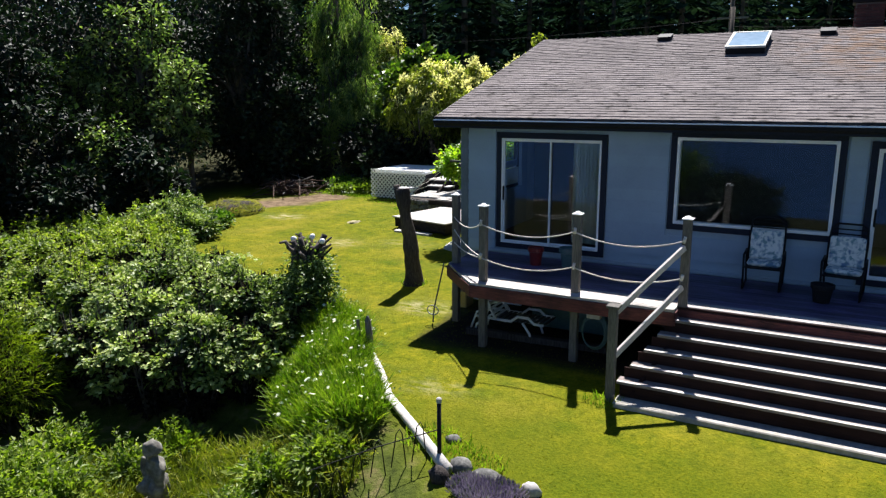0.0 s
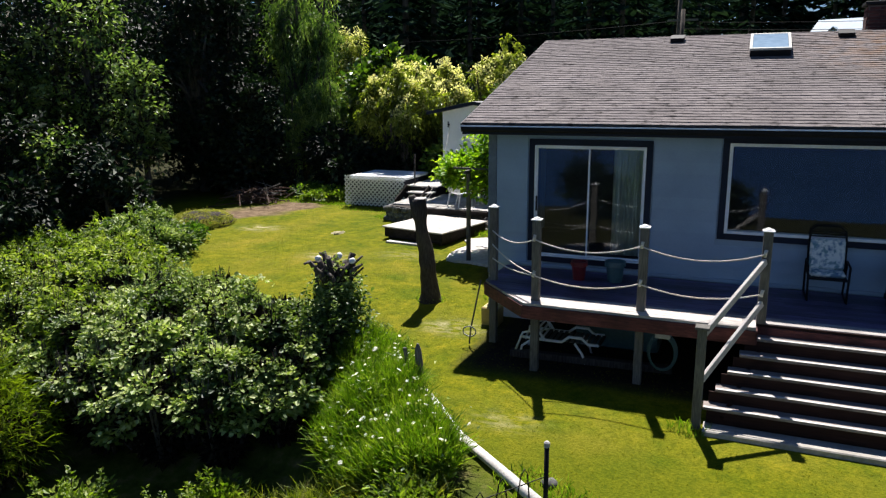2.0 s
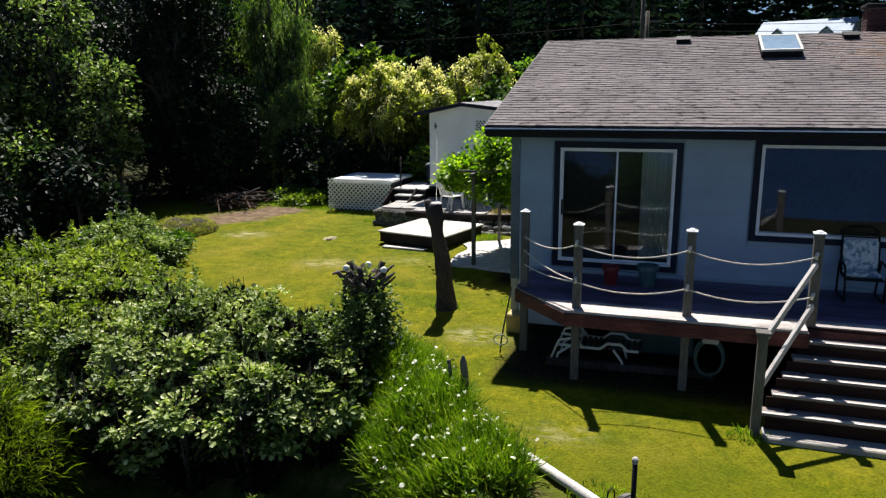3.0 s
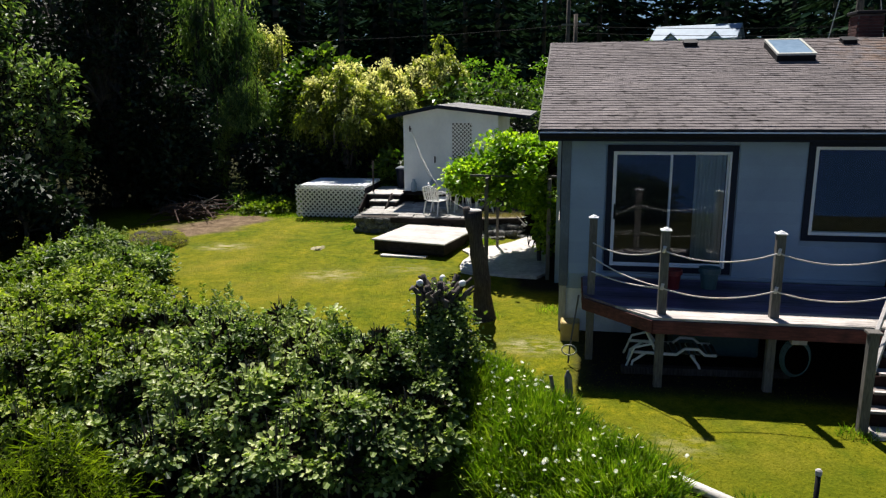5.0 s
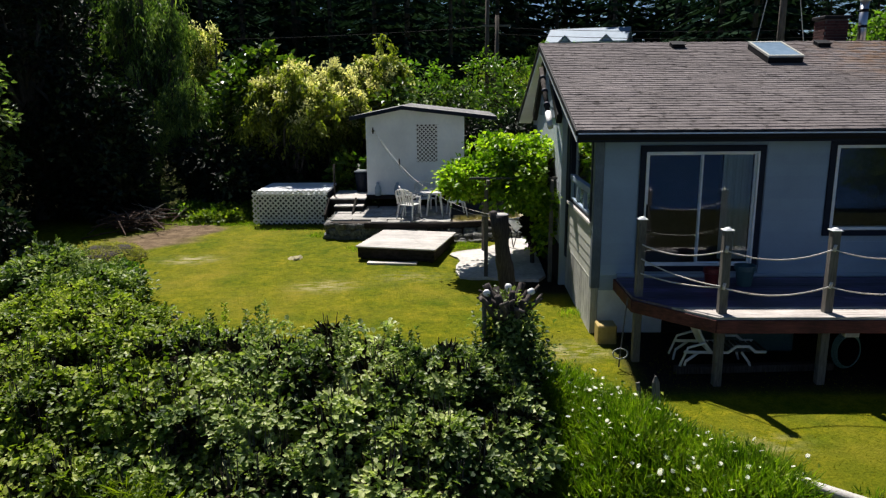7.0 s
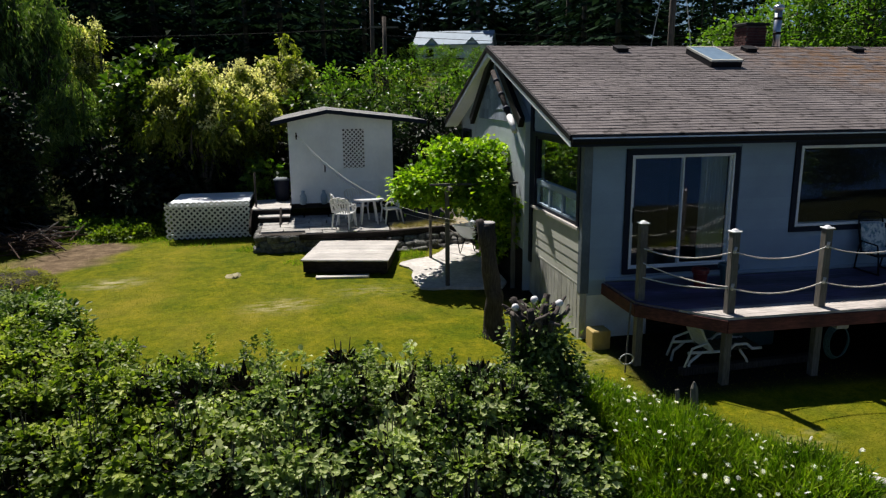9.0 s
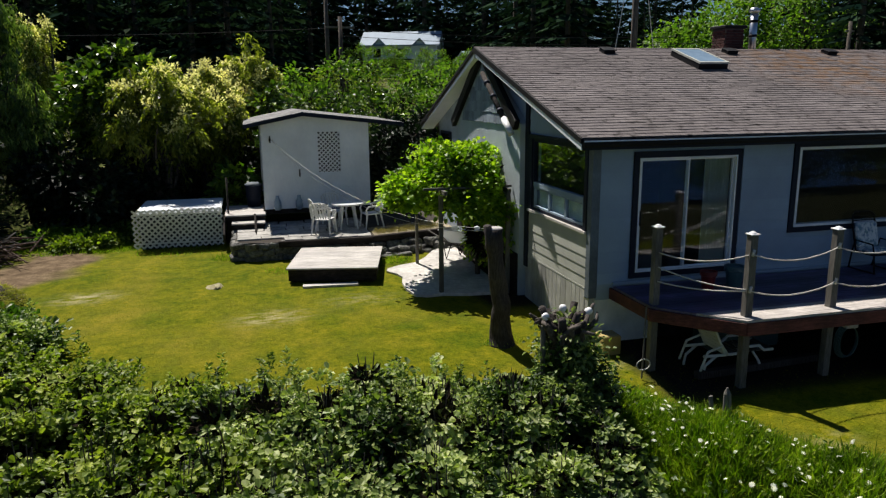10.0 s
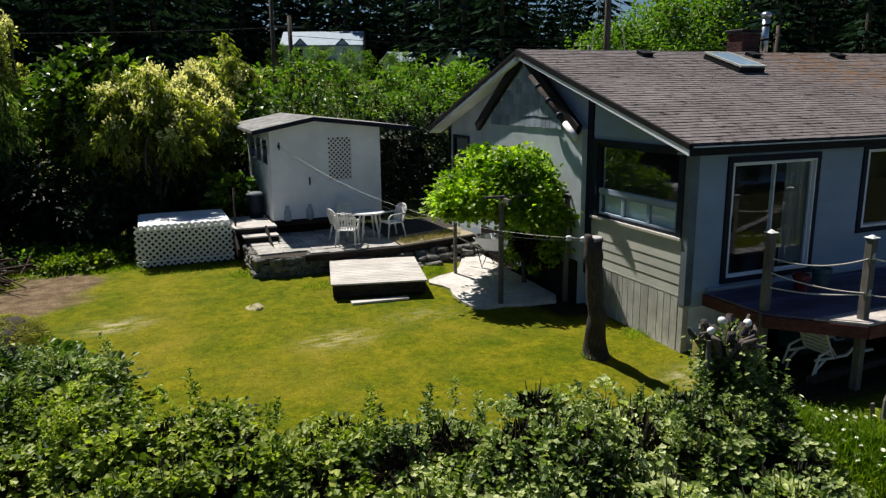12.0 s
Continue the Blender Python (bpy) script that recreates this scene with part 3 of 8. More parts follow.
bm = boxes((SIDE_X + 0.17, FAR_X - 0.57, WALL_Y + 0.17, BACK_WALL - 0.17, 1.0, 1.3), (SIDE_X + 0.17, FAR_X - 0.57, 16.4, 16.5, 1.3, 3.68), (-3.2, -3.1, WALL_Y + 0.17, 16.4, 1.3, 3.68))
part("inner_wall", bm, M_ROOM, house, world_space=True)
part("ceiling", boxes((SIDE_X + 0.17, FAR_X - 0.57, WALL_Y + 0.17, BACK_WALL - 0.17, 3.69, 3.75)), M_ROOM, house, world_space=True)

# projecting stucco bay with cedar shakes in its gable
BAY_X = SIDE_X - 0.16
bm = bmesh.new()
prism(bm, [(16.05, 0.1), (20.95, 0.1), (20.95, 3.85), (18.5, RIDGE_Z - 0.3), (16.05, 3.95)], "x", BAY_X, SIDE_X - 0.004)
bay = part("bay_wall", bm, M_STUCCO, house, "pale stucco bay below weathered shakes", world_space=True)
shake_mesh = []
for k, w in enumerate((0.22, 0.30, 0.17)):
    b2 = boxes((-0.014, 0.014, -w / 2, w / 2, -0.02, 0.32), bevel=0.004)
    me = bpy.data.meshes.new("shake")
    b2.to_mesh(me)
    b2.free()
    me.materials.append(M_SHAKE)
    shake_mesh.append((me, w))
rnd = random.Random(5)
row, z = 0, 3.93
while z < 5.3:
    half = (RIDGE_Z - 0.28 - z - 0.3) / 0.70
    y = 18.5 - half
    while y < 18.5 + half:
        me, w = rnd.choice(shake_mesh)
        ob = piece("shake", me, bay, pose(BAY_X - 0.018, y + w / 2, z + rnd.uniform(-0.012, 0.012), 0, 4, 0))
        ob.location -= house.location
        y += w + 0.008
    z += 0.25

# dark inner bargeboards and the long white-tipped downpipe
for y1, z1 in ((16.1, 3.93), (21.0, 3.80)):
    # Dark boards; the black also paints in the roof overhang's shade.
    bm = beam(bmesh.new(), (RAKE_X + 0.17, 18.53, 5.56), (RAKE_X + 0.17, y1, z1), 0.12, 0.24, 0.01, up=(0, 0, 1))
    part("inner_bargeboard", bm, M_BLACK, house, "dark bargeboard, blackened for the overhang's shade", world_space=True)
bm = tube(bmesh.new(), [(RAKE_X - 0.06, 17.75, 5.05), (RAKE_X - 0.06, 16.25, 4.06)], 0.055, 10)
pipe = part("downpipe", bm, M_LOG, house, "grey pipe hung below the eaves", smooth=True, world_space=True)
part("pipe_end", tube(bmesh.new(), [(RAKE_X - 0.06, 16.26, 4.07), (RAKE_X - 0.06, 15.82, 3.78)], 0.066, 10), M_WHITE, pipe, "white pipe end", smooth=True, world_space=True)
for y in (16.5, 16.95, 17.4):
    zc = 4.06 + (y - 16.25) * 0.66
    part("pipe_clip", tube(bmesh.new(), [(RAKE_X - 0.06, y - 0.03, zc - 0.02), (RAKE_X - 0.06, y + 0.03, zc + 0.02)], 0.075, 10), M_TRIM, pipe, smooth=True, world_space=True)

# roof deck, fascia, rakes and soffit
bm = bmesh.new()
prism(bm, [(EAVE_Y, EAVE_Z - 0.1), (RIDGE_Y, RIDGE_Z - 0.1), (BACK_Y, BACK_Z - 0.1), (BACK_Y, BACK_Z), (RIDGE_Y, RIDGE_Z), (EAVE_Y, EAVE_Z)], "x", RAKE_X, FAR_X)
roof = part("roof", bm, M_SHINGLE, house, "brown asphalt shingle roof", world_space=True)
bm = boxes((RAKE_X - 0.02, FAR_X + 0.02, EAVE_Y - 0.03, EAVE_Y - 0.001, EAVE_Z - 0.185, EAVE_Z - 0.01), bevel=0.004)
part("fascia", bm, M_TRIM, house, world_space=True)
bm = bmesh.new()
prism(bm, [(EAVE_Y - 0.10, EAVE_Z - 0.02), (EAVE_Y - 0.10, EAVE_Z - 0.10), (EAVE_Y - 0.08, EAVE_Z - 0.14), (EAVE_Y - 0.034, EAVE_Z - 0.14), (EAVE_Y - 0.034, EAVE_Z - 0.05), (EAVE_Y - 0.085, EAVE_Z - 0.05), (EAVE_Y - 0.09, EAVE_Z - 0.02)], "x", RAKE_X - 0.02, FAR_X + 0.02)
part("gutter", bm, M_BLACK, house, "dark metal gutter", world_space=True)
bm = boxes((RAKE_X + 0.06, FAR_X - 0.02, EAVE_Y + 0.0, WALL_Y - 0.002, EAVE_Z - 0.18, EAVE_Z - 0.15))
part("soffit", bm, M_SIDING, house, world_space=True)
part("drip_flashing", boxes((RAKE_X - 0.02, FAR_X + 0.02, EAVE_Y - 0.108, EAVE_Y - 0.102, EAVE_Z - 0.045, EAVE_Z - 0.022)), M_METAL, house, "thin pale metal drip edge", world_space=True)
bm = bmesh.new()
prism(bm, [(EAVE_Y - 0.02, EAVE_Z - 0.18), (18.35, RIDGE_Z - 0.23), (18.35, RIDGE_Z - 0.14), (EAVE_Y - 0.02, EAVE_Z - 0.08)], "x", RAKE_X - 0.035, RAKE_X - 0.003)
part("rake_board", bm, M_WHITE_OLD, house, "pale painted rake board", world_space=True)
bm = bmesh.new()
prism(bm, [(EAVE_Y - 0.03, EAVE_Z - 0.075), (RIDGE_Y, RIDGE_Z - 0.115), (RIDGE_Y, RIDGE_Z + 0.012), (EAVE_Y - 0.03, EAVE_Z + 0.012)], "x", RAKE_X - 0.05, RAKE_X - 0.001)
prism(bm, [(RIDGE_Y, RIDGE_Z - 0.07), (BACK_Y, BACK_Z - 0.07), (BACK_Y, BACK_Z + 0.01), (RIDGE_Y, RIDGE_Z + 0.012)], "x", RAKE_X - 0.03, RAKE_X - 0.001)
part("drip_edge", bm, M_BLACK, house, world_space=True)
bm = bmesh.new()
prism(bm, [(RIDGE_Y + 0.1, RIDGE_Z - 0.26), (BACK_Y - 0.05, BACK_Z - 0.17), (BACK_Y - 0.05, BACK_Z - 0.13), (RIDGE_Y + 0.1, RIDGE_Z - 0.15)], "x", RAKE_X + 0.002, SIDE_X - 0.003)
part("rear_soffit", bm, M_WHITE_OLD, house, "pale painted rake soffit", world_space=True)

# corner boards and skirting of the side wall
bm = boxes((SIDE_X - 0.03, SIDE_X + 0.13, WALL_Y - 0.035, WALL_Y + 0.13, 1.0, 3.66), bevel=0.006)
part("corner_board", bm, M_CORNER, house, world_space=True)
bm = boxes((SIDE_X - 0.02, SIDE_X + 0.11, WALL_Y - 0.01, WALL_Y + 0.12, 0.1, 0.995), bevel=0.006)
part("corner_post", bm, M_SKIRT, house, world_space=True)
bm = boxes((SIDE_X - 0.05, SIDE_X - 0.004, 15.86, 16.05, 0.9, roof_z(15.9) - 0.2), bevel=0.005)
part("corner_board", bm, M_TRIM, house, world_space=True)
rnd = random.Random(8)
y = WALL_Y + 0.14
skirt = part("skirting", boxes((SIDE_X + 0.01, SIDE_X + 0.06, WALL_Y + 0.14, 16.0, 0.0, 1.14)), M_SIDING, house, world_space=True)
while y < 15.9:
    w = rnd.uniform(0.17, 0.26)
    b2 = boxes((SIDE_X - 0.022, SIDE_X + 0.006, y, min(y + w - 0.012, 15.98), 0.08 + rnd.uniform(-0.03, 0.03), 1.13), bevel=0.003)
    part("plank", b2, M_SKIRT, skirt, world_space=True)
    y += w


def lap_board(name, a, b, z, mat, parent, front, exposure=0.2):
    """One lapped board on the front wall (front) or the side wall."""
    bm = bmesh.new()
    if front:
        prism(bm, [(WALL_Y - 0.034, z), (WALL_Y - 0.002, z), (WALL_Y - 0.002, z + exposure + 0.01), (WALL_Y - 0.008, z + exposure + 0.01)], "x", a, b)
    else:
        prism(bm, [(SIDE_X - 0.020, z), (SIDE_X - 0.002, z), (SIDE_X - 0.002, z + exposure + 0.01), (SIDE_X - 0.008, z + exposure + 0.01)], "y", a, b)
    return part(name, bm, mat, parent, world_space=True)


wall_front = next(o for o in house.children if o.name == "wall_front")
wall_side = next(o for o in house.children if o.name == "wall_side")
for k in range(12):
    z = 1.24 + 0.2 * k
    at = SIDE_X + 0.135
    for a, b, c, d in [(o[0] - 0.13, o[1] + 0.13, o[2] - 0.13, o[3] + 0.15) for o in OPENINGS] + [(FAR_X - 0.45, FAR_X, 0, 9)]:
        if z + 0.2 > c and z < d:
            lap_board("siding_board", at, a - 0.004, z, M_SIDING, wall_front, True)
            at = b + 0.004
    if at < FAR_X - 0.5:
        lap_board("siding_board", at, FAR_X - 0.45, z, M_SIDING, wall_front, True)
for k in range(5):
    lap_board("siding_board", WALL_Y + 0.135, 15.855, 1.165 + 0.19 * k, M_SIDING_SUNLIT, wall_side, False, 0.19)
# Thin strip added as the bright sunlit line below the boards.
part("sun_ledge", boxes((SIDE_X - 0.026, SIDE_X - 0.002, WALL_Y + 0.135, 15.855, 1.135, 1.163)), M_SIDING_SUNLIT, wall_side, world_space=True)
for k in range(2):
    lap_board("siding_board", WALL_Y + 0.2, 15.855, 3.86 + 0.2 * k - 0.02, M_SIDING, wall_side, False) if k == 0 else lap_board("siding_board", 14.2, 15.855, 4.06, M_SIDING, wall_side, False)


def frame_ring(bm, a, b, c, d, w, y0, y1):
    """A rectangular frame w wide inside (a, b, c, d), in the xz plane, butted end to end."""
    for dims in ((a, b, y0, y1, c, c + w), (a, b, y0, y1, d - w, d), (a, a + w, y0, y1, c + w, d - w), (b - w, b, y0, y1, c + w, d - w)):
        box(bm, *dims, bevel=0.004)
    return bm


def trim_ring(parent, a, b, c, d, w=0.105, top=0.13):
    part("trim", frame_ring_out(a, b, c, d, w, top), M_TRIM, parent, world_space=True)


def frame_ring_out(a, b, c, d, w, top):
    bm = bmesh.new()
    for dims in ((a - w, b + w, d, d + top - 0.02), (a - w, a, c, d), (b, b + w, c, d), (a - w, b + w, c - w, c)):
        box(bm, dims[0], dims[1], WALL_Y - 0.045, WALL_Y - 0.001, dims[2], dims[3], bevel=0.004)
    return bm


def sliding_door(a, b, c, d, curtain, handle=True):
    door = part("sliding_door", frame_ring(bmesh.new(), a, b, c, d, 0.032, WALL_Y - 0.05, WALL_Y + 0.1), M_WHITE, house, "white-framed sliding glass door, shut", world_space=True)
    trim_ring(door, a, b, c, d)
    mid = (a + b) / 2
    for k, (p, q, y) in enumerate(((a + 0.032, mid + 0.018, WALL_Y - 0.012), (mid - 0.018, b - 0.032, WALL_Y + 0.035))):
        sash = part("sash", frame_ring(bmesh.new(), p, q, c + 0.032, d - 0.032, 0.028, y - 0.018, y + 0.018), M_WHITE, door, world_space=True)
        pane = part("pane", boxes((p + 0.028, q - 0.028, y - 0.004, y + 0.004, c + 0.06, d - 0.06)), M_GLASS, sash, "reflecting glass", world_space=True)
        pane.visible_shadow = False
    if handle:
        part("handle", boxes((a + 0.034, a + 0.062, WALL_Y - 0.07, WALL_Y - 0.031, (c + d) / 2 - 0.18, (c + d) / 2 + 0.1), bevel=0.008), M_BLACK, door, "black pull handle", world_space=True)
    if curtain:
        for p, q in curtain:
            bm, n = bmesh.new(), 60
            rows = [[bm.verts.new((p + (q - p) * i / n, WALL_Y + 0.105 + 0.028 * math.sin(i * 0.95) + 0.012 * math.sin(i * 2.3), zz)) for i in range(n + 1)] for zz in (c + 0.1, d - 0.02)]
            for i in range(n):
                bm.faces.new((rows[0][i], rows[0][i + 1], rows[1][i + 1], rows[1][i]))
            bmesh.ops.solidify(bm, geom=bm.faces[:], thickness=0.004)
            part("curtain", bm, M_CURTAIN, door, "pale hanging curtain", smooth=True, world_space=True)
    return door


sliding_door(*OPENINGS[0], curtain=[(-4.34, -3.83)])
sliding_door(*OPENINGS[2], curtain=[(1.5, 2.4)])
a, b, c, d = OPENINGS[1]
window = part("picture_window", frame_ring(bmesh.new(), a, b, c, d, 0.052, WALL_Y - 0.05, WALL_Y + 0.1), M_WHITE, house, "large white-framed picture window", world_space=True)
trim_ring(window, a, b, c, d)
pane = part("pane", boxes((a + 0.052, b - 0.052, WALL_Y + 0.0, WALL_Y + 0.008, c + 0.052, d - 0.052)), M_GLASS, window, "reflecting glass", world_space=True)
pane.visible_shadow = False

# side window: one big pane above three small sliders
y0, y1, c, d = SIDE_WIN
RAIL = 2.74


def side_ring(bm, p, q, lo, hi, w, x0, x1):
    for dims in ((x0, x1, p, q, lo, lo + w), (x0, x1, p, q, hi - w, hi), (x0, x1, p, p + w, lo + w, hi - w), (x0, x1, q - w, q, lo + w, hi - w)):
        box(bm, *dims, bevel=0.004)
    return bm


bm = bmesh.new()
X = SIDE_X
for dims in ((y0 - 0.12, y1 + 0.2, d, d + 0.09), (y0 - 0.12, y0, c, d), (y1, y1 + 0.2, c, d)):
    box(bm, X - 0.05, X - 0.001, dims[0], dims[1], dims[2], dims[3], bevel=0.004)
side_window = part("side_window", bm, M_TRIM, house, "dark-framed side window with small sliders below", world_space=True)
part("frame", side_ring(bmesh.new(), y0, y1, c, d, 0.06, X - 0.02, X + 0.08), M_TRIM, side_window, world_space=True)
part("rail", boxes((X - 0.03, X + 0.07, y0 + 0.06, y1 - 0.06, RAIL - 0.05, RAIL + 0.05), bevel=0.005), M_SIDING, side_window, world_space=True)
p = part("pane", boxes((X + 0.02, X + 0.028, y0 + 0.06, y1 - 0.06, RAIL + 0.05, d - 0.06)), M_GLASS, side_window, world_space=True)
p.visible_shadow = False
w = (y1 - y0 - 0.12) / 3
for k in range(3):
    sash = part("small_sash", side_ring(bmesh.new(), y0 + 0.06 + k * w, y0 + 0.06 + (k + 1) * w, c + 0.06, RAIL - 0.05, 0.04, X - 0.012, X + 0.05), M_SIDING, side_window, world_space=True)
    p = part("pane", boxes((X + 0.02, X + 0.028, y0 + 0.10 + k * w, y0 + 0.02 + (k + 1) * w, c + 0.10, RAIL - 0.09)), M_GLASS, sash, world_space=True)
    p.visible_shadow = False
part("blind", boxes((X + 0.10, X + 0.11, y0 + 0.1, y1 - 0.1, c + 0.08, RAIL - 0.1)), M_CURTAIN, side_window, "pale blind behind the small panes", world_space=True)
part("sill", boxes((X - 0.065, X - 0.001, y0 - 0.12, y1 + 0.2, c - 0.06, c - 0.004), bevel=0.006), M_SILVER_WOOD, side_window, "worn pale sill", world_space=True)

# small dark window beyond the bay
bm = side_ring(bmesh.new(), 22.0, 23.1, 2.5, 3.5, 0.08, X - 0.05, X - 0.002)
rear_window = part("rear_window", bm, M_TRIM, house, "small dark-framed window", world_space=True)
part("pane", boxes((X - 0.02, X - 0.006, 22.08, 23.02, 2.58, 3.42)), M_PANE, rear_window, world_space=True)

# roof fittings
PITCH = math.degrees(math.atan2(RIDGE_Z - EAVE_Z, RIDGE_Y - EAVE_Y))


def on_roof(name, x, y, label):
    return thing(name, (x, y, roof_z(y)), label, name.replace("_", " "))


for x in (-3.84, -0.43, 2.6):
    v = on_roof("roof_vent", x, 18.0, "small dark metal roof vent")
    v.rotation_euler = (radians(PITCH), 0, 0)
    part("flashing", boxes((-0.2, 0.2, -0.22, 0.2, 0.0, 0.016)), M_BLACK, v)
    bm = boxes((-0.15, 0.15, -0.16, 0.14, 0.016, 0.11), bevel=0.02)
    part("hood", bm, M_BLACK, v)
    part("hood_top", boxes((-0.16, 0.16, -0.18, 0.15, 0.112, 0.128), bevel=0.004), M_BLACK, v, "dark metal top")
sk = on_roof("skylight", -1.9, 17.12, "raised skylight with a dark curb and pale glass")
sk.rotation_euler = (radians(PITCH), 0, 0)
part("curb", boxes((-0.38, 0.38, -0.62, -0.56, 0, 0.16), (-0.38, 0.38, 0.56, 0.62, 0, 0.16), (-0.38, -0.32, -0.56, 0.56, 0, 0.16), (0.32, 0.38, -0.56, 0.56, 0, 0.16)), M_BLACK, sk)
part("cap_frame", boxes((-0.39, 0.39, -0.64, -0.58, 0.162, 0.205), (-0.39, 0.39, 0.58, 0.64, 0.162, 0.205), (-0.39, -0.34, -0.58, 0.58, 0.162, 0.205), (0.34, 0.39, -0.58, 0.58, 0.162, 0.205)), M_SIDING_SUNLIT, sk)
part("shaft_floor", boxes((-0.31, 0.31, -0.55, 0.55, 0.003, 0.02)), M_WHITE, sk)
part("pane", boxes((-0.335, 0.335, -0.575, 0.575, 0.185, 0.198)), M_SKYLIGHT, sk, "milky sky-reflecting pane")

chimney = thing("chimney", (0.3, 19.1, roof_z(19.1) - 0.1), "short red brick chimney with a dark cap", "chimney")
part("core", boxes((-0.27, 0.27, -0.27, 0.27, 0, 0.86)), M_MORTAR, chimney)
brick_me = bpy.data.meshes.new("brick")
b2 = boxes((-0.095, 0.095, -0.045, 0.045, -0.028, 0.028), bevel=0.004)
b2.to_mesh(brick_me)
b2.free()
brick_me.materials.append(M_BRICK)
for k in range(12):
    z = 0.05 + k * 0.068
    for i in range(3):
        off = (i - 1) * 0.2 + (0.05 if k % 2 else -0.05)
        off = max(-0.19, min(0.19, off))
        for sx, sy, r in ((off, -0.245, 0), (off, 0.245, 0), (-0.245, off, 90), (0.245, off, 90)):
            piece("brick", brick_me, chimney, pose(sx, sy, z, 0, 0, r))
part("cap", boxes((-0.34, 0.34, -0.34, 0.34, 0.87, 0.95), bevel=0.015), M_BLACK, chimney)
flue = thing("metal_flue", (1.08, 19.1, roof_z(19.1) - 0.05), "tall galvanised stove flue with a rain cap", "flue")
part("pipe", tube(bmesh.new(), [(0, 0, 0), (0, 0, 1.25)], 0.10, 16), M_METAL, flue, smooth=True)
for z in (0.62, 1.0):
    part("band", tube(bmesh.new(), [(0, 0, z), (0, 0, z + 0.07)], 0.108, 16), M_BLACK, flue, smooth=True)
part("rain_cap", lathe(bmesh.new(), [(0.13, 1.27), (0.15, 1.31), (0.12, 1.37), (0.03, 1.40)], seg=16), M_METAL, flue, smooth=True)

# ---- the deck ----
DECK_FRONT, DECK_LEFT, STAIR_EDGE, STAIR_X = 10.48, -6.22, 10.70, -1.88
deck = thing("deck", (-2.5, 11.8, 0.0), "raised weathered timber deck with a faded red fascia", "deck")
outline = [(DECK_LEFT, WALL_Y - 0.03), (DECK_LEFT, 11.55), (-5.22, DECK_FRONT), (STAIR_X, DECK_FRONT), (STAIR_X, STAIR_EDGE + 0.03), (5.2, STAIR_EDGE + 0.03)]


def left_at(y):
    return DECK_LEFT if y > 11.55 else DECK_LEFT + (11.55 - y) / (11.55 - DECK_FRONT)


rnd = random.Random(3)
y = DECK_FRONT
while y < WALL_Y - 0.16:
    w = 0.138
    x = None
    start = left_at(y + 0.001), left_at(y + w)
    joint = rnd.uniform(-3.5, -1.2)
    spans = ((None, joint), (joint, joint + 3.6), (joint + 3.6, 5.2)) if y > STAIR_EDGE - 0.08 else ((None, STAIR_X),)
    for a, b in spans:
        bm = bmesh.new()
        z = FLOOR - 0.038
        if a is None:
            prism(bm, [(start[0], y), (b - 0.003, y), (b - 0.003, y + w - 0.007), (start[1], y + w - 0.007)], "z", z, FLOOR + rnd.uniform(-0.002, 0.002))
        else:
            prism(bm, [(a, y), (min(b, 5.2) - 0.003, y), (min(b, 5.2) - 0.003, y + w - 0.007), (a, y + w - 0.007)], "z", z, FLOOR + rnd.uniform(-0.002, 0.002))
        # Board colour switches at the eave's shadow edge: painted sun before, shade behind.
        part("deck_board", bm, M_SUNLIT_DECK if y < 10.95 else M_SHADED_DECK, deck, world_space=True)
    y += w
bm = bmesh.new()
for p, q in zip(outline, outline[1:]):
    beam(bm, (*p, FLOOR - 0.145), (*q, FLOOR - 0.145), 0.045, 0.2, 0.004)
part("fascia", bm, M_RED, deck, "faded red fascia boards", world_space=True)
for y in (10.75, 11.6, 12.4):
    bm = boxes((left_at(y) + 0.05, 5.1, y - 0.04, y + 0.04, FLOOR - 0.24, FLOOR - 0.045))
    part("joist_beam", bm, M_BROWN, deck, world_space=True)
part("wall_ledger", boxes((DECK_LEFT + 0.03, 5.2, WALL_Y - 0.075, WALL_Y - 0.03, FLOOR + 0.003, FLOOR + 0.06)), M_SIDING, deck, world_space=True)

POSTS = [(-6.10, 11.66, 2.5, True), (-5.08, 10.70, 2.5, True), (-3.47, 10.75, 2.48, True), (-1.82, 10.79, 2.53, True), (5.0, 10.7, 2.5, True), (0.4, 10.9, 0.0, False), (2.6, 10.9, 0.0, False)]
rope_posts = []
for x, y, top, rail in POSTS:
    if not rail:
        part("support_post", boxes((x - 0.06, x + 0.06, y - 0.06, y + 0.06, h(x, y) - 0.1, FLOOR - 0.05), bevel=0.006), M_POST, deck, world_space=True)
        continue
    post = part("post", boxes((x - 0.062, x + 0.062, y - 0.062, y + 0.062, h(x, y) - 0.1, top), bevel=0.008), M_POST, deck, "grey weathered deck post", world_space=True)
    bm = boxes((x - 0.08, x + 0.08, y - 0.08, y + 0.08, top, top + 0.018), bevel=0.005)
    lathe(bm, [(0.065, 0.0), (0.045, 0.022), (0.012, 0.036)], (x, y, top + 0.016), 12)
    part("post_cap", bm, M_WHITE, post, "white post cap", world_space=True)
    rope_posts.append((x, y))
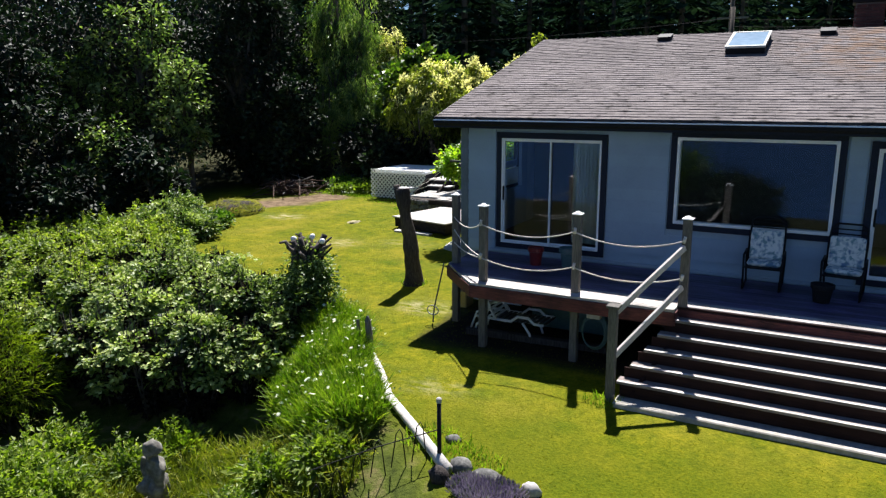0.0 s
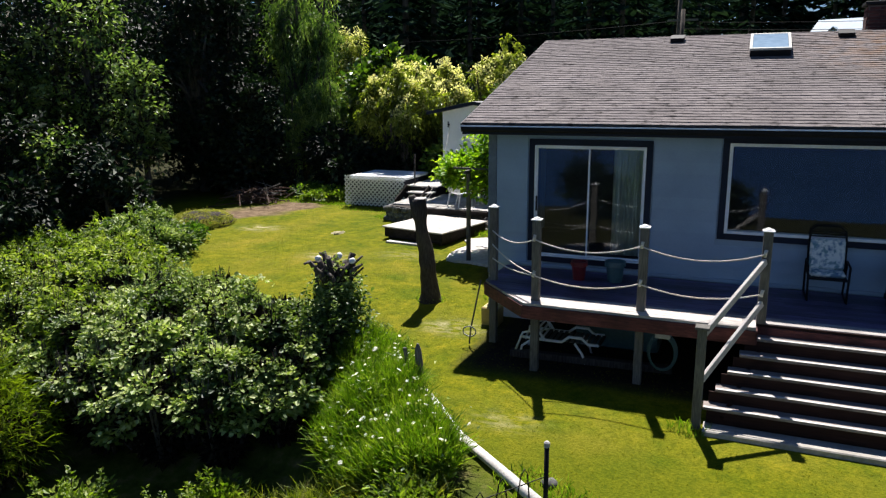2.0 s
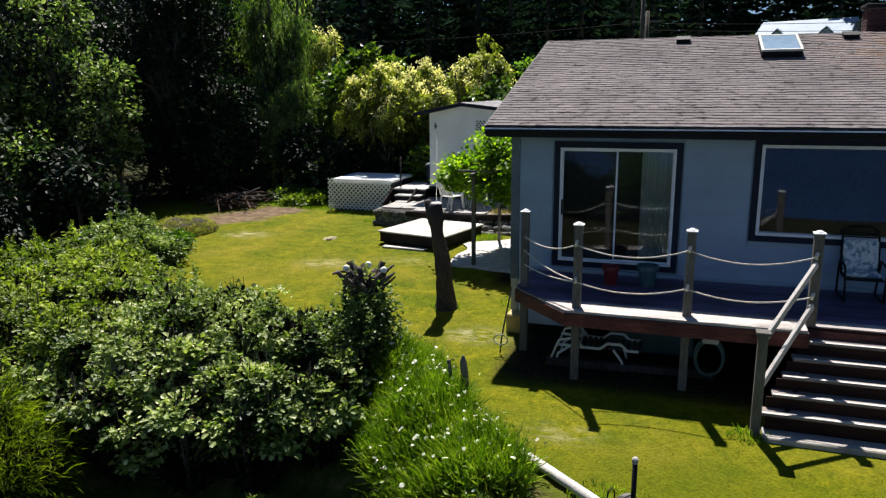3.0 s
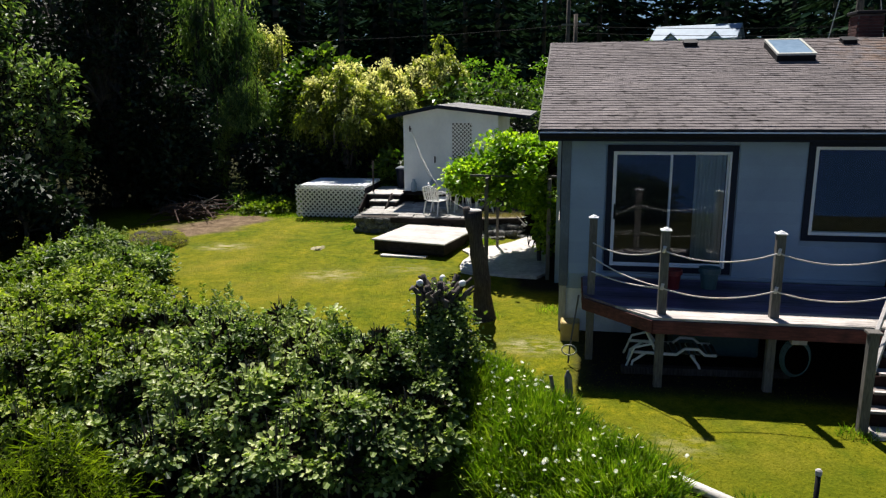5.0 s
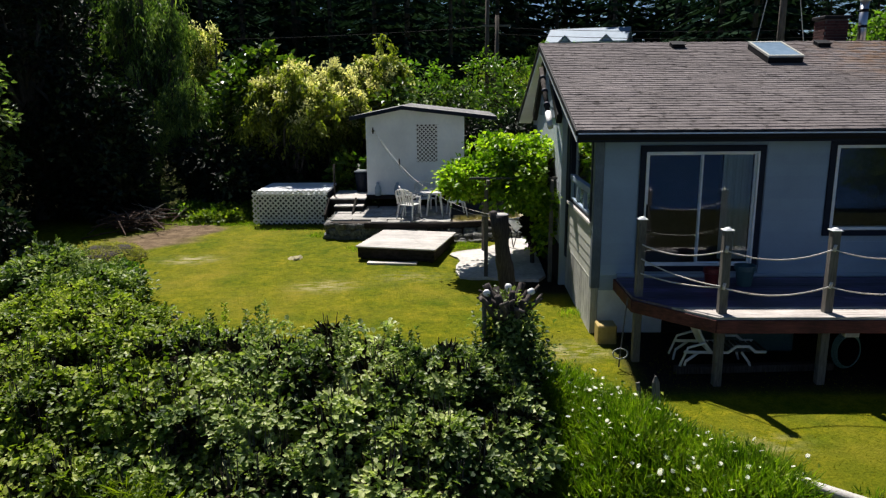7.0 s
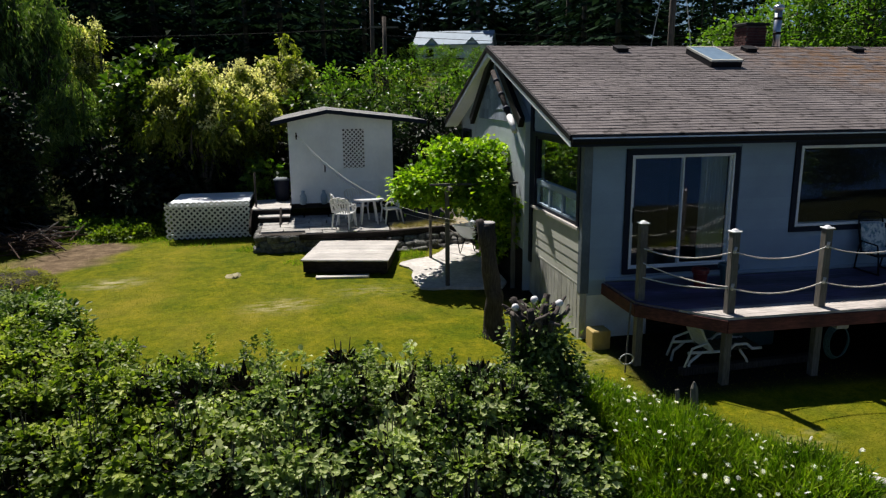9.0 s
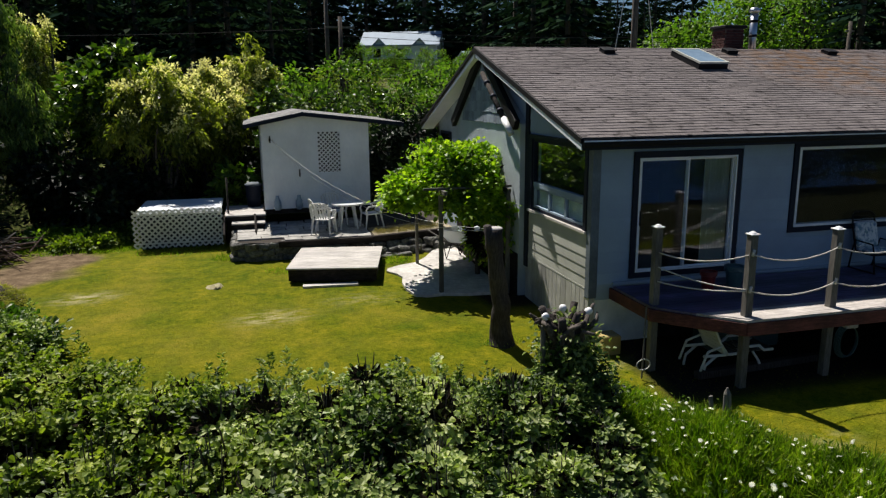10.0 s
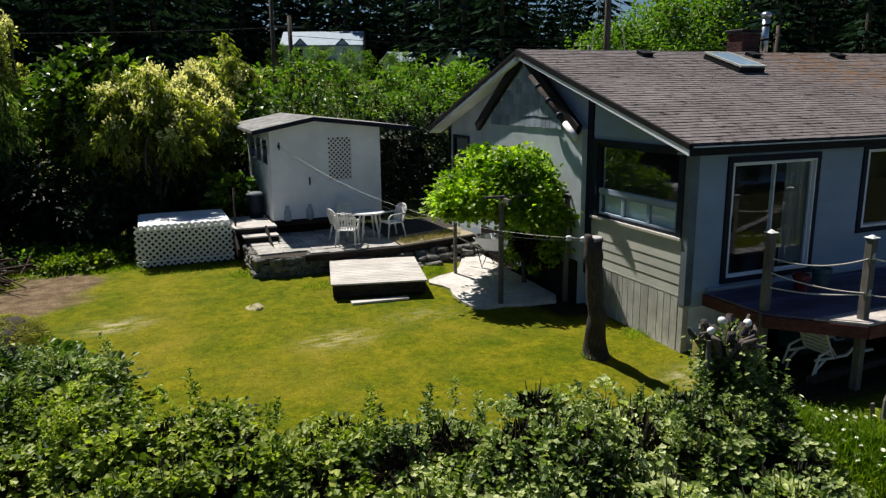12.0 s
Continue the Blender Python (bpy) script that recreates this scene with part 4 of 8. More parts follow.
for (ax, ay), (bx, by) in zip(rope_posts[:3], rope_posts[1:4]):
    first = ax < -6
    for za, z, sag in ((2.10, 2.20, 0.13), (1.86, 1.63, 0.07), (1.62, 1.62, 0.06)) if first else ((2.20, 2.20, 0.15), (1.63, 1.63, 0.13)):
        pts = []
        for i in range(15):
            k = i / 14
            pts.append((ax + (bx - ax) * k, ay + (by - ay) * k - 0.07, za + (z - za) * k - sag * 4 * k * (1 - k) + 0.02 * k))
        part("rope", tube(bmesh.new(), pts, 0.011, 6), M_ROPE, deck, "sagging pale rope", smooth=True, world_space=True)
    for z in (2.20, 1.63):
        part("rope_knot", tube(bmesh.new(), [(bx - 0.03, by - 0.07, z - 0.02), (bx - 0.01, by - 0.075, z + 0.08)], 0.024, 8), M_ROPE, deck, smooth=True, world_space=True)

# flared stair
stair = thing("stair", (-0.5, 10.0, 0.0), "wide dark timber stair with pale sunlit treads and a handrail", "stair")
for k in range(5):
    z = 1.06 - 0.19 * k
    y = 10.51 - 0.212 * k
    xl = -1.93 - 0.135 * k
    tread = boxes((xl, 4.6, y, y + 0.225, z - 0.038, z), bevel=0.006)
    part("tread", tread, M_TREAD, stair, "brownish timber tread", world_space=True)
    # Pale strip laid on each tread as its sunlit front edge.
    part("nosing", boxes((xl + 0.01, 4.59, y - 0.004, y + 0.05, z + 0.001, z + 0.005)), M_SILVER_WOOD, stair, "pale strip painting the sunlit tread edge", world_space=True)
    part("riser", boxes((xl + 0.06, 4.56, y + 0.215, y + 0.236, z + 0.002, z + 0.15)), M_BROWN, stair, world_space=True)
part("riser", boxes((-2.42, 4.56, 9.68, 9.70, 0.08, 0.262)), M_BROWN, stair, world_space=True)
for x0, x1 in ((-1.72, -2.2), (1.2, 1.2), (4.4, 4.4)):
    part("stringer", beam(bmesh.new(), (x0, 10.72, 0.92), (x1, 9.72, 0.10), 0.05, 0.22), M_BROWN, stair, world_space=True)
part("footing", boxes((-2.45, 4.9, 9.42, 9.75, -0.15, 0.072), bevel=0.015), surface("worn_footing_slab", [(0.28, 0.26, 0.225), (0.44, 0.41, 0.37)], 0.9, 14, (1, 1, 1), 1.2, (0.7, 1.15), 0.4, 0.008), stair, "worn concrete footing slab", world_space=True)
NEWEL = (-2.54, 9.62)
newel = part("newel", boxes((NEWEL[0] - 0.06, NEWEL[0] + 0.06, NEWEL[1] - 0.06, NEWEL[1] + 0.06, -0.1, 1.40), bevel=0.008), M_POST, stair, "grey weathered newel post", world_space=True)
part("newel_cap", boxes((NEWEL[0] - 0.09, NEWEL[0] + 0.09, NEWEL[1] - 0.09, NEWEL[1] + 0.09, 1.402, 1.44), bevel=0.006), M_POST, newel, world_space=True)
for zt, zb in ((2.12, 1.33), (1.52, 0.68)):
    part("handrail", beam(bmesh.new(), (-1.83, 10.72, zt), (NEWEL[0] + 0.03, NEWEL[1] + 0.03, zb), 0.05, 0.09, 0.006), M_SILVER_WOOD, stair, "silvered timber handrail", world_space=True)


# ---- the yard ----
def unit(v):
    return v / np.maximum(np.linalg.norm(v, axis=-1, keepdims=True), 1e-9)


def leaf_arrays(P, D, N, L, W, fold=0.25):
    """Folded leaves: base points P, ways D, faces N, lengths L, widths W."""
    D = unit(D)
    S = unit(np.cross(D, N))
    U = np.cross(S, D)
    L, W = np.broadcast_to(L, len(P))[:, None], np.broadcast_to(W, len(P))[:, None]
    mid = P + D * L * 0.45 + U * W * fold
    V = np.stack([P, mid + S * W * 0.5, P + D * L - U * L * 0.08, mid - S * W * 0.5], 1).reshape(-1, 3)
    i = np.arange(len(P))[:, None] * 4
    F = np.concatenate([i + [0, 2, 1], i + [0, 3, 2]], 1).reshape(-1, 3)
    return V, F


def turned(x, y, z, deg):
    return pose(x, y, z, 0, 0, deg)


def resin_chair(x, y, z, deg):
    c = thing("resin_chair", (x, y, z), "white moulded resin garden chair on the terrace", "chair", "chairs round the garden table", turn=deg)
    bm = bmesh.new()
    prism(bm, [(-0.22, -0.20), (0.22, -0.20), (0.25, 0.24), (-0.25, 0.24)], "z", 0.40, 0.425)
    part("seat", bm, M_PLASTIC, c)
    bm = bmesh.new()
    rim = [(-0.26, -0.2, 0.45), (-0.27, -0.3, 0.78), (-0.18, -0.34, 0.87), (0, -0.345, 0.89), (0.18, -0.34, 0.87), (0.27, -0.3, 0.78), (0.26, -0.2, 0.45)]
    tube(bm, rim, 0.02, 6)
    back = part("backrest", bm, M_PLASTIC, c)
    for i in range(7):
        u = -0.21 + 0.07 * i
        part("back_slat", beam(bmesh.new(), (u, -0.20, 0.44), (u * 1.18, -0.33, 0.86 - 0.5 * u * u), 0.042, 0.016), M_PLASTIC, back)
    for sx in (-1, 1):
        part("armrest", tube(bmesh.new(), [(sx * 0.27, -0.27, 0.66), (sx * 0.29, -0.05, 0.65), (sx * 0.29, 0.18, 0.64), (sx * 0.27, 0.25, 0.55)], 0.024, 6), M_PLASTIC, c)
        part("leg", tube(bmesh.new(), [(sx * 0.23, -0.19, 0.41), (sx * 0.26, -0.28, 0.0)], [0.03, 0.02], 6), M_PLASTIC, c)
        part("leg", tube(bmesh.new(), [(sx * 0.27, 0.25, 0.56), (sx * 0.25, 0.22, 0.40), (sx * 0.27, 0.27, 0.0)], [0.024, 0.03, 0.02], 6), M_PLASTIC, c)
    return c


# shed
SX0, SX1, SY0, SY1, SB = -11.99, -8.83, 23.45, 27.9, 1.25
shed = thing("garden_shed", (-10.4, 25.6, SB), "white board garden shed with a flat-pitched grey roof and lattice", "shed")
PK = -10.8


def shed_roof_z(x):
    return 4.03 - (PK - x) * 0.20 if x < PK else 4.03 - (x - PK) * 0.115


bm = bmesh.new()
LX0, LX1, LZ0, LZ1 = -10.36, -9.70, 2.30, 3.50
for a, b, c, d in ((SX0, LX0, SB, None), (LX0, LX1, SB, LZ0), (LX0, LX1, LZ1, None), (LX1, SX1, SB, None)):
    if d:
        box(bm, a, b, SY0, SY0 + 0.09, c, d)
    else:
        cuts = sorted({a, b} | ({PK} if a < PK < b else set()))
        prism(bm, [(a, c), (b, c)] + [(u, shed_roof_z(u) - 0.05) for u in reversed(cuts)], "y", SY0, SY0 + 0.09)
part("front_wall", bm, M_WHITE_OLD, shed, world_space=True)
bm = boxes((SX0, SX0 + 0.08, SY0 + 0.09, SY1, SB, 2.75), (SX0, SX0 + 0.08, SY0 + 0.09, SY0 + 0.5, 2.75, 3.45), (SX0, SX0 + 0.08, SY1 - 0.3, SY1, 2.75, 3.45), (SX0, SX0 + 0.08, SY0 + 0.09, SY1, 3.45, 3.68))
part("side_wall", bm, M_WHITE_OLD, shed, "white side wall with an open window gap", world_space=True)
for y in np.linspace(SY0 + 0.5, SY1 - 0.3, 4)[1:3]:
    part("mullion", boxes((SX0 + 0.01, SX0 + 0.06, y - 0.03, y + 0.03, 2.75, 3.45)), M_WHITE_OLD, shed, world_space=True)
part("far_wall", boxes((SX1 - 0.08, SX1, SY0 + 0.09, SY1, SB, 3.72)), M_WHITE_OLD, shed, world_space=True)
part("back_wall", boxes((SX0 + 0.081, SX1 - 0.081, SY1 - 0.08, SY1, SB, 3.7)), M_WHITE_OLD, shed, world_space=True)
part("floor", boxes((SX0 - 0.05, SX1 + 0.05, SY0 - 0.04, SY1 + 0.05, SB - 0.14, SB - 0.003)), M_SLEEPER, shed, world_space=True)
RL, RR = -12.48, -7.8
bm = bmesh.new()
prism(bm, [(RL, shed_roof_z(RL)), (PK, shed_roof_z(PK)), (RR, shed_roof_z(RR)), (RR, shed_roof_z(RR) + 0.07), (PK, shed_roof_z(PK) + 0.07), (RL, shed_roof_z(RL) + 0.07)], "y", SY0 - 0.28, SY1 + 0.35)
part("roof", bm, M_FELT, shed, "weathered grey felt roof", world_space=True)
bm = bmesh.new()
prism(bm, [(RL, shed_roof_z(RL) - 0.05), (PK, shed_roof_z(PK) - 0.05), (RR, shed_roof_z(RR) - 0.05), (RR, shed_roof_z(RR) + 0.06), (PK, shed_roof_z(PK) + 0.06), (RL, shed_roof_z(RL) + 0.06)], "y", SY0 - 0.31, SY0 - 0.283)
part("bargeboard", bm, M_TRIM, shed, world_space=True)
part("hook", boxes((-11.78, -11.72, SY0 - 0.09, SY0 - 0.002, 3.28, 3.34), (-11.77, -11.73, SY0 - 0.11, SY0 - 0.091, 3.22, 3.42), bevel=0.004), M_BLACK, shed, "black line hook", world_space=True)
part("latch", boxes((-10.95, -10.91, SY0 - 0.03, SY0 - 0.002, 2.2, 2.42), bevel=0.004), M_BLACK, shed, world_space=True)


def lattice(parent, name, x0, x1, y, z0, z1, step, w, mat, label="white diagonal garden lattice", framed=True):
    """Two layers of crossing slats, cut to a rectangle; each slat a piece. Local to the thing."""
    rails = boxes((x0, x1, y + 0.012, y + 0.05, z0 + 0.1, z0 + 0.14), (x0, x1, y + 0.012, y + 0.05, z1 - 0.16, z1 - 0.12))
    pan = part(name, rails if not framed else boxes((x0 - 0.02, x1 + 0.02, y - 0.012, y + 0.02, z1, z1 + 0.03), (x0 - 0.02, x1 + 0.02, y - 0.012, y + 0.02, z0 - 0.03, z0), (x0 - 0.03, x0, y - 0.012, y + 0.02, z0, z1), (x1, x1 + 0.03, y - 0.012, y + 0.02, z0, z1)), mat, parent, label)
    W, H = x1 - x0, z1 - z0
    for s in (1, -1):
        c = -H
        while c < W + H:
            u0, u1 = max(0.0, c if s > 0 else c - H), min(W, c + H if s > 0 else c)
            if u1 - u0 > 0.03:
                v = (lambda u: u - c) if s > 0 else (lambda u: c - u)
                yy = y - 0.004 if s > 0 else y + 0.006
                bm = beam(bmesh.new(), (x0 + u0, yy, z0 + v(u0)), (x0 + u1, yy, z0 + v(u1)), w, 0.008, up=(0, 1, 0))
                part("slat", bm, mat, pan)
            c += step
    return pan


ox, oy, oz = shed.location
lattice(shed, "lattice_window", LX0 - ox, LX1 - ox, SY0 + 0.03 - oy, LZ0 - oz, LZ1 - oz, 0.13, 0.04, M_WHITE)
# Black board added behind the lattice to give the shed's inner darkness.
part("dark_board", boxes((LX0 - 0.1, LX1 + 0.1, SY0 + 0.16, SY0 + 0.18, LZ0 - 0.1, LZ1 + 0.05)), M_BLACK, shed, "black board standing for the shade inside the shed", world_space=True)
leaning = thing("lattice_offcut", (-9.75, SY0 - 0.14, SB), "pale offcut of lattice leaning on the shed", "lattice")
leaning.rotation_euler = (radians(-9), 0, 0)
lattice(leaning, "lattice_panel", -0.42, 0.42, 0.0, 0.03, 0.62, 0.125, 0.047, M_WHITE_OLD)
bin_ob = thing("rubbish_bin", (-12.3, 24.6, 1.2), "dark slate rubbish bin beside the shed", "bin")
part("body", lathe(bmesh.new(), [(0.2, 0), (0.23, 0.3), (0.245, 0.62), (0.26, 0.63), (0.26, 0.66)], seg=18), M_TRIM, bin_ob, smooth=True)
part("lid", lathe(bmesh.new(), [(0.27, 0.662), (0.27, 0.69), (0.18, 0.74), (0.02, 0.755)], seg=18), M_CORNER, bin_ob, smooth=True)
for x in (-11.63, -11.0):
    can = thing("watering_jar", (x, SY0 - 0.16, SB - 0.005), "slim blue-grey jar against the shed wall", "jar")
    part("body", lathe(bmesh.new(), [(0.08, 0), (0.11, 0.12), (0.10, 0.26), (0.05, 0.36), (0.055, 0.42)], seg=14), M_SIDING, can, smooth=True)

# terrace, landing and steps
terrace = thing("terrace", (-9.8, 21.9, 0.3), "raised stone terrace with dark sleepers and rock edging", "terrace")
TZ = 0.86
rim_pts = [(-12.85, 20.85), (-12.0, 20.6), (-9.25, 20.55), (-6.8, 21.15), (-6.8, 24.4), (-12.85, 24.4)]
bm = bmesh.new()
prism(bm, rim_pts, "z", 0.0, TZ - 0.05)
part("fill", bm, M_SOIL, terrace, world_space=True)
rnd = random.Random(21)
stone_me = []
for k in range(5):
    bm = rough_up(boxes((-0.19, 0.19, -0.13, 0.13, -0.085, 0.085), bevel=0.035), 0.075, 4.0, 3.3 * k)
    me = bpy.data.meshes.new("edge_stone")
    bm.to_mesh(me)
    bm.free()
    me.materials.append(M_STONE)
    stone_me.append(me)


def edge_stone(k, x, y, z, flip):
    ob = piece("edge_stone", stone_me[k % 5], terrace, pose(x, y, z, rnd.uniform(-7, 7), rnd.uniform(-7, 7), flip + rnd.uniform(-14, 14)))
    ob.location -= terrace.location


for row in range(3):
    for k in range(12):
        x = -12.75 + 0.31 * k + (0.15 if row % 2 else 0) + rnd.uniform(-0.03, 0.03)
        edge_stone(k + row, x, (20.82 if x < -12.5 else 20.66) + rnd.uniform(-0.03, 0.03), 0.40 + 0.16 * row, 180 * (k % 2))
    for k in range(8):
        edge_stone(k + row + 2, -12.84 + rnd.uniform(-0.03, 0.03), 20.98 + 0.28 * k, 0.40 + 0.16 * row, 90)
    for k in range(7):
        x = -9.1 + 0.33 * k
        edge_stone(k + row, x + rnd.uniform(-0.12, 0.12), 20.46 + (x + 9.1) * 0.24 + rnd.uniform(-0.28, 0.04) - 0.16 * (2 - row), 0.36 + 0.13 * row, rnd.uniform(-50, 50))
part("sleeper", beam(bmesh.new(), (-11.75, 20.52, TZ - 0.09), (-9.2, 20.46, TZ - 0.09), 0.12, 0.16, 0.012), M_SLEEPER, terrace, "dark timber sleeper", world_space=True)
part("sleeper", beam(bmesh.new(), (-9.3, 20.42, TZ - 0.07), (-6.75, 21.05, TZ - 0.07), 0.13, 0.16, 0.012), M_SLEEPER, terrace, "dark timber sleeper", world_space=True)
y = 20.62
while y < 23.4:
    x, hh = -12.8, rnd.uniform(0.42, 0.6)
    while x < -9.3:
        w = rnd.uniform(0.45, 0.8)
        bm = bmesh.new()
        j = lambda: rnd.uniform(-0.025, 0.025)
        x1 = min(x + w, -9.25)
        y0 = y if x > -12.0 else max(y, 20.9)
        if y + hh - y0 > 0.15:
            prism(bm, [(x + j(), y0 + j()), (x1 - 0.02 + j(), y0 + j()), (x1 - 0.02 + j(), y + hh - 0.02 + j()), (x + j(), y + hh - 0.02 + j())], "z", TZ - 0.052, TZ + rnd.uniform(-0.012, 0.008))
            part("flagstone", bm, M_PAVER, terrace, world_space=True)
        else:
            bm.free()
        x += w
    y += hh
part("soil_bed", prism(bmesh.new(), [(-9.2, 20.62), (-6.85, 21.2), (-6.85, 22.45), (-8.6, 21.9), (-9.2, 21.75)], "z", TZ - 0.052, TZ - 0.01), surface("straw_litter", [(0.19, 0.155, 0.095), (0.42, 0.36, 0.25)], 0.95, 30, (1, 1, 1), 2.0, (0.6, 1.15), 0.6, 0.02), terrace, "dry straw-covered bed", world_space=True)

rng = np.random.default_rng(23)
m = 900
f, g = rng.random(m), rng.random(m)
P = np.stack([-9.15 + 1.9 * f, 20.68 + 0.46 * f + 0.8 * g * (0.6 + 0.4 * f), np.full(m, TZ - 0.012)], 1)
straw_at = new("straw", np_mesh("straw", *leaf_arrays(P - np.array(terrace.location), rng.normal(size=(m, 3)) * [1, 1, 0.3] + [0, 0, 0.7], rng.normal(size=(m, 3)), rng.uniform(0.08, 0.22, m), 0.012, 0.1), G_DRY))
straw_at.parent = terrace
tagged(straw_at, "dry straw stalks on the bed", kind="stuff")

landing = thing("landing", (-12.55, 23.6, 0.86), "low wooden landing and step with pale tops", "step")
part("frame", boxes((-13.12, -12.02, 22.95, 24.9, 0.4, 1.16)), M_SLEEPER, landing, world_space=True)
for k in range(13):
    part("plank", boxes((-13.15, -12.0, 22.93 + k * 0.15, 23.073 + k * 0.15, 1.161, 1.205), bevel=0.004), M_SILVER_WOOD, landing, world_space=True)
part("step_frame", boxes((-12.92, -12.05, 22.5, 22.93, 0.86, 0.995)), M_SLEEPER, landing, world_space=True)
for k in range(3):
    part("plank", boxes((-12.95, -12.03, 22.48 + k * 0.145, 22.62 + k * 0.145, 0.996, 1.035), bevel=0.004), M_SILVER_WOOD, landing, world_space=True)
for x in (-13.16, -12.3):
    part("stringer", beam(bmesh.new(), (x, 22.0, 0.72), (x, 22.95, 1.12), 0.06, 0.26, 0.01), M_SLEEPER, landing, "dark slanting step side", world_space=True)
stake = thing("garden_stake", (-13.05, 23.35, 0.5), "thin dark stake beside the tub", "stake")
part("shaft", tube(bmesh.new(), [(0, 0, -0.3), (0, 0, 0.6), (0.01, 0, 1.75)], 0.028, 8), M_LOG, stake, smooth=True)

# lattice-fronted tub with a pale cover
tub = thing("hot_tub", (-14.4, 23.8, 0.35), "square tub behind white lattice with a pale cover", "hot tub")
part("shell", boxes((-15.45, -13.28, 22.95, 24.9, 0.3, 1.36)), M_TRIM, tub, world_space=True)
bm = boxes((-15.5, -13.22, 22.9, 24.95, 1.362, 1.47), bevel=0.03)
part("cover", bm, M_WHITE_OLD, tub, "pale padded cover", world_space=True)
ox, oy, oz = tub.location
lattice(tub, "lattice_panel", -15.6 - ox, -13.2 - ox, 22.77 - oy, 0.42 - oz, 1.49 - oz, 0.165, 0.05, M_WHITE, framed=False)

# low platform and plank
plat = thing("platform", (-10.4, 19.07, h(-10.4, 19.0)), "low square platform of silvered planks", "platform", turn=-13)
for sx in (-0.9, 0.0, 0.9):
    part("bearer", boxes((sx - 0.05, sx + 0.05, -1.02, 1.05, -0.05, 0.13)), M_SLEEPER, plat)
part("skirt", boxes((-0.98, 0.98, -1.1, -1.06, 0.02, 0.3), (-0.98, 0.98, 1.06, 1.1, 0.02, 0.3), (-1.02, -0.981, -1.1, 1.1, 0.02, 0.3), (0.981, 1.02, -1.1, 1.1, 0.02, 0.3)), M_SLEEPER, plat)
for k in range(16):
    y = -1.17 + k * 0.147
    part("plank", boxes((-1.06, 1.06, y, y + 0.134, 0.301, 0.338), bevel=0.004), M_SILVER_WOOD, plat)
plank = thing("step_plank", (-10.72, 17.75, h(-10.7, 17.75)), "loose pale plank on the lawn", "plank", turn=-5)
part("board", boxes((-0.63, 0.63, -0.1, 0.1, 0.0, 0.05), bevel=0.005), M_SILVER_WOOD, plank)

# garden table and chairs
table = thing("garden_table", (-9.75, 21.8, TZ), "round white resin garden table", "table")
part("tabletop", lathe(bmesh.new(), [(0.40, 0.69), (0.45, 0.695), (0.46, 0.715), (0.45, 0.735), (0.40, 0.735)], seg=28), M_PLASTIC, table)
for k in range(4):
    a = radians(45 + 90 * k)
    part("leg", tube(bmesh.new(), [(0.22 * math.cos(a), 0.22 * math.sin(a), 0.69), (0.34 * math.cos(a), 0.34 * math.sin(a), 0.0)], [0.035, 0.024], 8), M_PLASTIC, table)
resin_chair(-10.48, 21.75, TZ, -80)
resin_chair(-9.08, 21.75, TZ, 100)
resin_chair(-10.05, 22.5, TZ, 200)
resin_chair(-10.25, 21.2, TZ, -25).location.x += -0.25

# concrete pad, posts, pergola
bm = bmesh.new()
prism(bm, [(-9.2, 18.73), (-9.28, 18.5), (-9.07, 18.2), (-9.0, 17.9), (-9.1, 17.5), (-9.12, 17.0), (-9.02, 16.5), (-8.75, 16.38), (-8.4, 16.42), (-7.9, 16.3), (-7.2, 16.25), (-7.0, 16.6), (-7.0, 20.9), (-7.4, 20.6), (-7.75, 20.1), (-8.05, 19.55), (-8.4, 19.12), (-8.85, 18.95)], "z", 0.0, 0.1)
for v in bm.verts:
    v.co.z = 0.035 * (v.co.y - 9.5) + (0.05 if v.co.z > 0.05 else -0.1)
pad = part("concrete_pad", bm, surface("sun_bleached_concrete", [(0.46, 0.43, 0.40), (0.68, 0.65, 0.61)], 0.9, 9, (1, 1, 1), 1.6, (0.7, 1.15), 0.4, 0.006))
tagged(pad, "pale cracked concrete pad beside the house", "pavement", kind="structure")
lone = thing("garden_post", (-8.39, 19.0, h(-8.39, 19.0)), "thin weathered post holding the washing line", "post")
part("shaft", boxes((-0.035, 0.035, -0.035, 0.035, -0.05, 1.32), bevel=0.006), M_POST, lone)
pergola = thing("pergola", (-7.6, 17.3, 0.3), "simple pole pergola under a vine", "pergola")
for x, y in ((-8.41, 16.52), (-6.95, 16.3), (-6.95, 19.2)):
    part("post", boxes((x - 0.045, x + 0.045, y - 0.045, y + 0.045, h(x, y) - 0.05, 2.5), bevel=0.006), M_POST, pergola, world_space=True)
for x in (-8.38, -6.95):
    part("beam", beam(bmesh.new(), (x, 16.2, 2.53), (x, 19.4, 2.53), 0.07, 0.09, 0.005), M_POST, pergola, world_space=True)
for y in (16.5, 17.3, 18.1, 18.9):
    part("cross_bar", beam(bmesh.new(), (-8.8, y, 2.6), (-6.8, y, 2.6), 0.05, 0.05, 0.004), M_POST, pergola, world_space=True)

barrow = thing("wheelbarrow", (-7.2, 19.1, h(-7.2, 19.1) + 0.05), "pale metal wheelbarrow parked on the concrete", "wheelbarrow", turn=208)
barrow.scale = (1.15, 1.15, 1.15)
bm = bmesh.new()
lo = [bm.verts.new(p) for p in ((-0.18, -0.22, 0.38), (0.18, -0.22, 0.38), (0.16, 0.30, 0.42), (-0.16, 0.30, 0.42))]
hi = [bm.verts.new(p) for p in ((-0.32, -0.42, 0.66), (0.32, -0.42, 0.66), (0.28, 0.50, 0.72), (-0.28, 0.50, 0.72))]
bm.faces.new(lo)
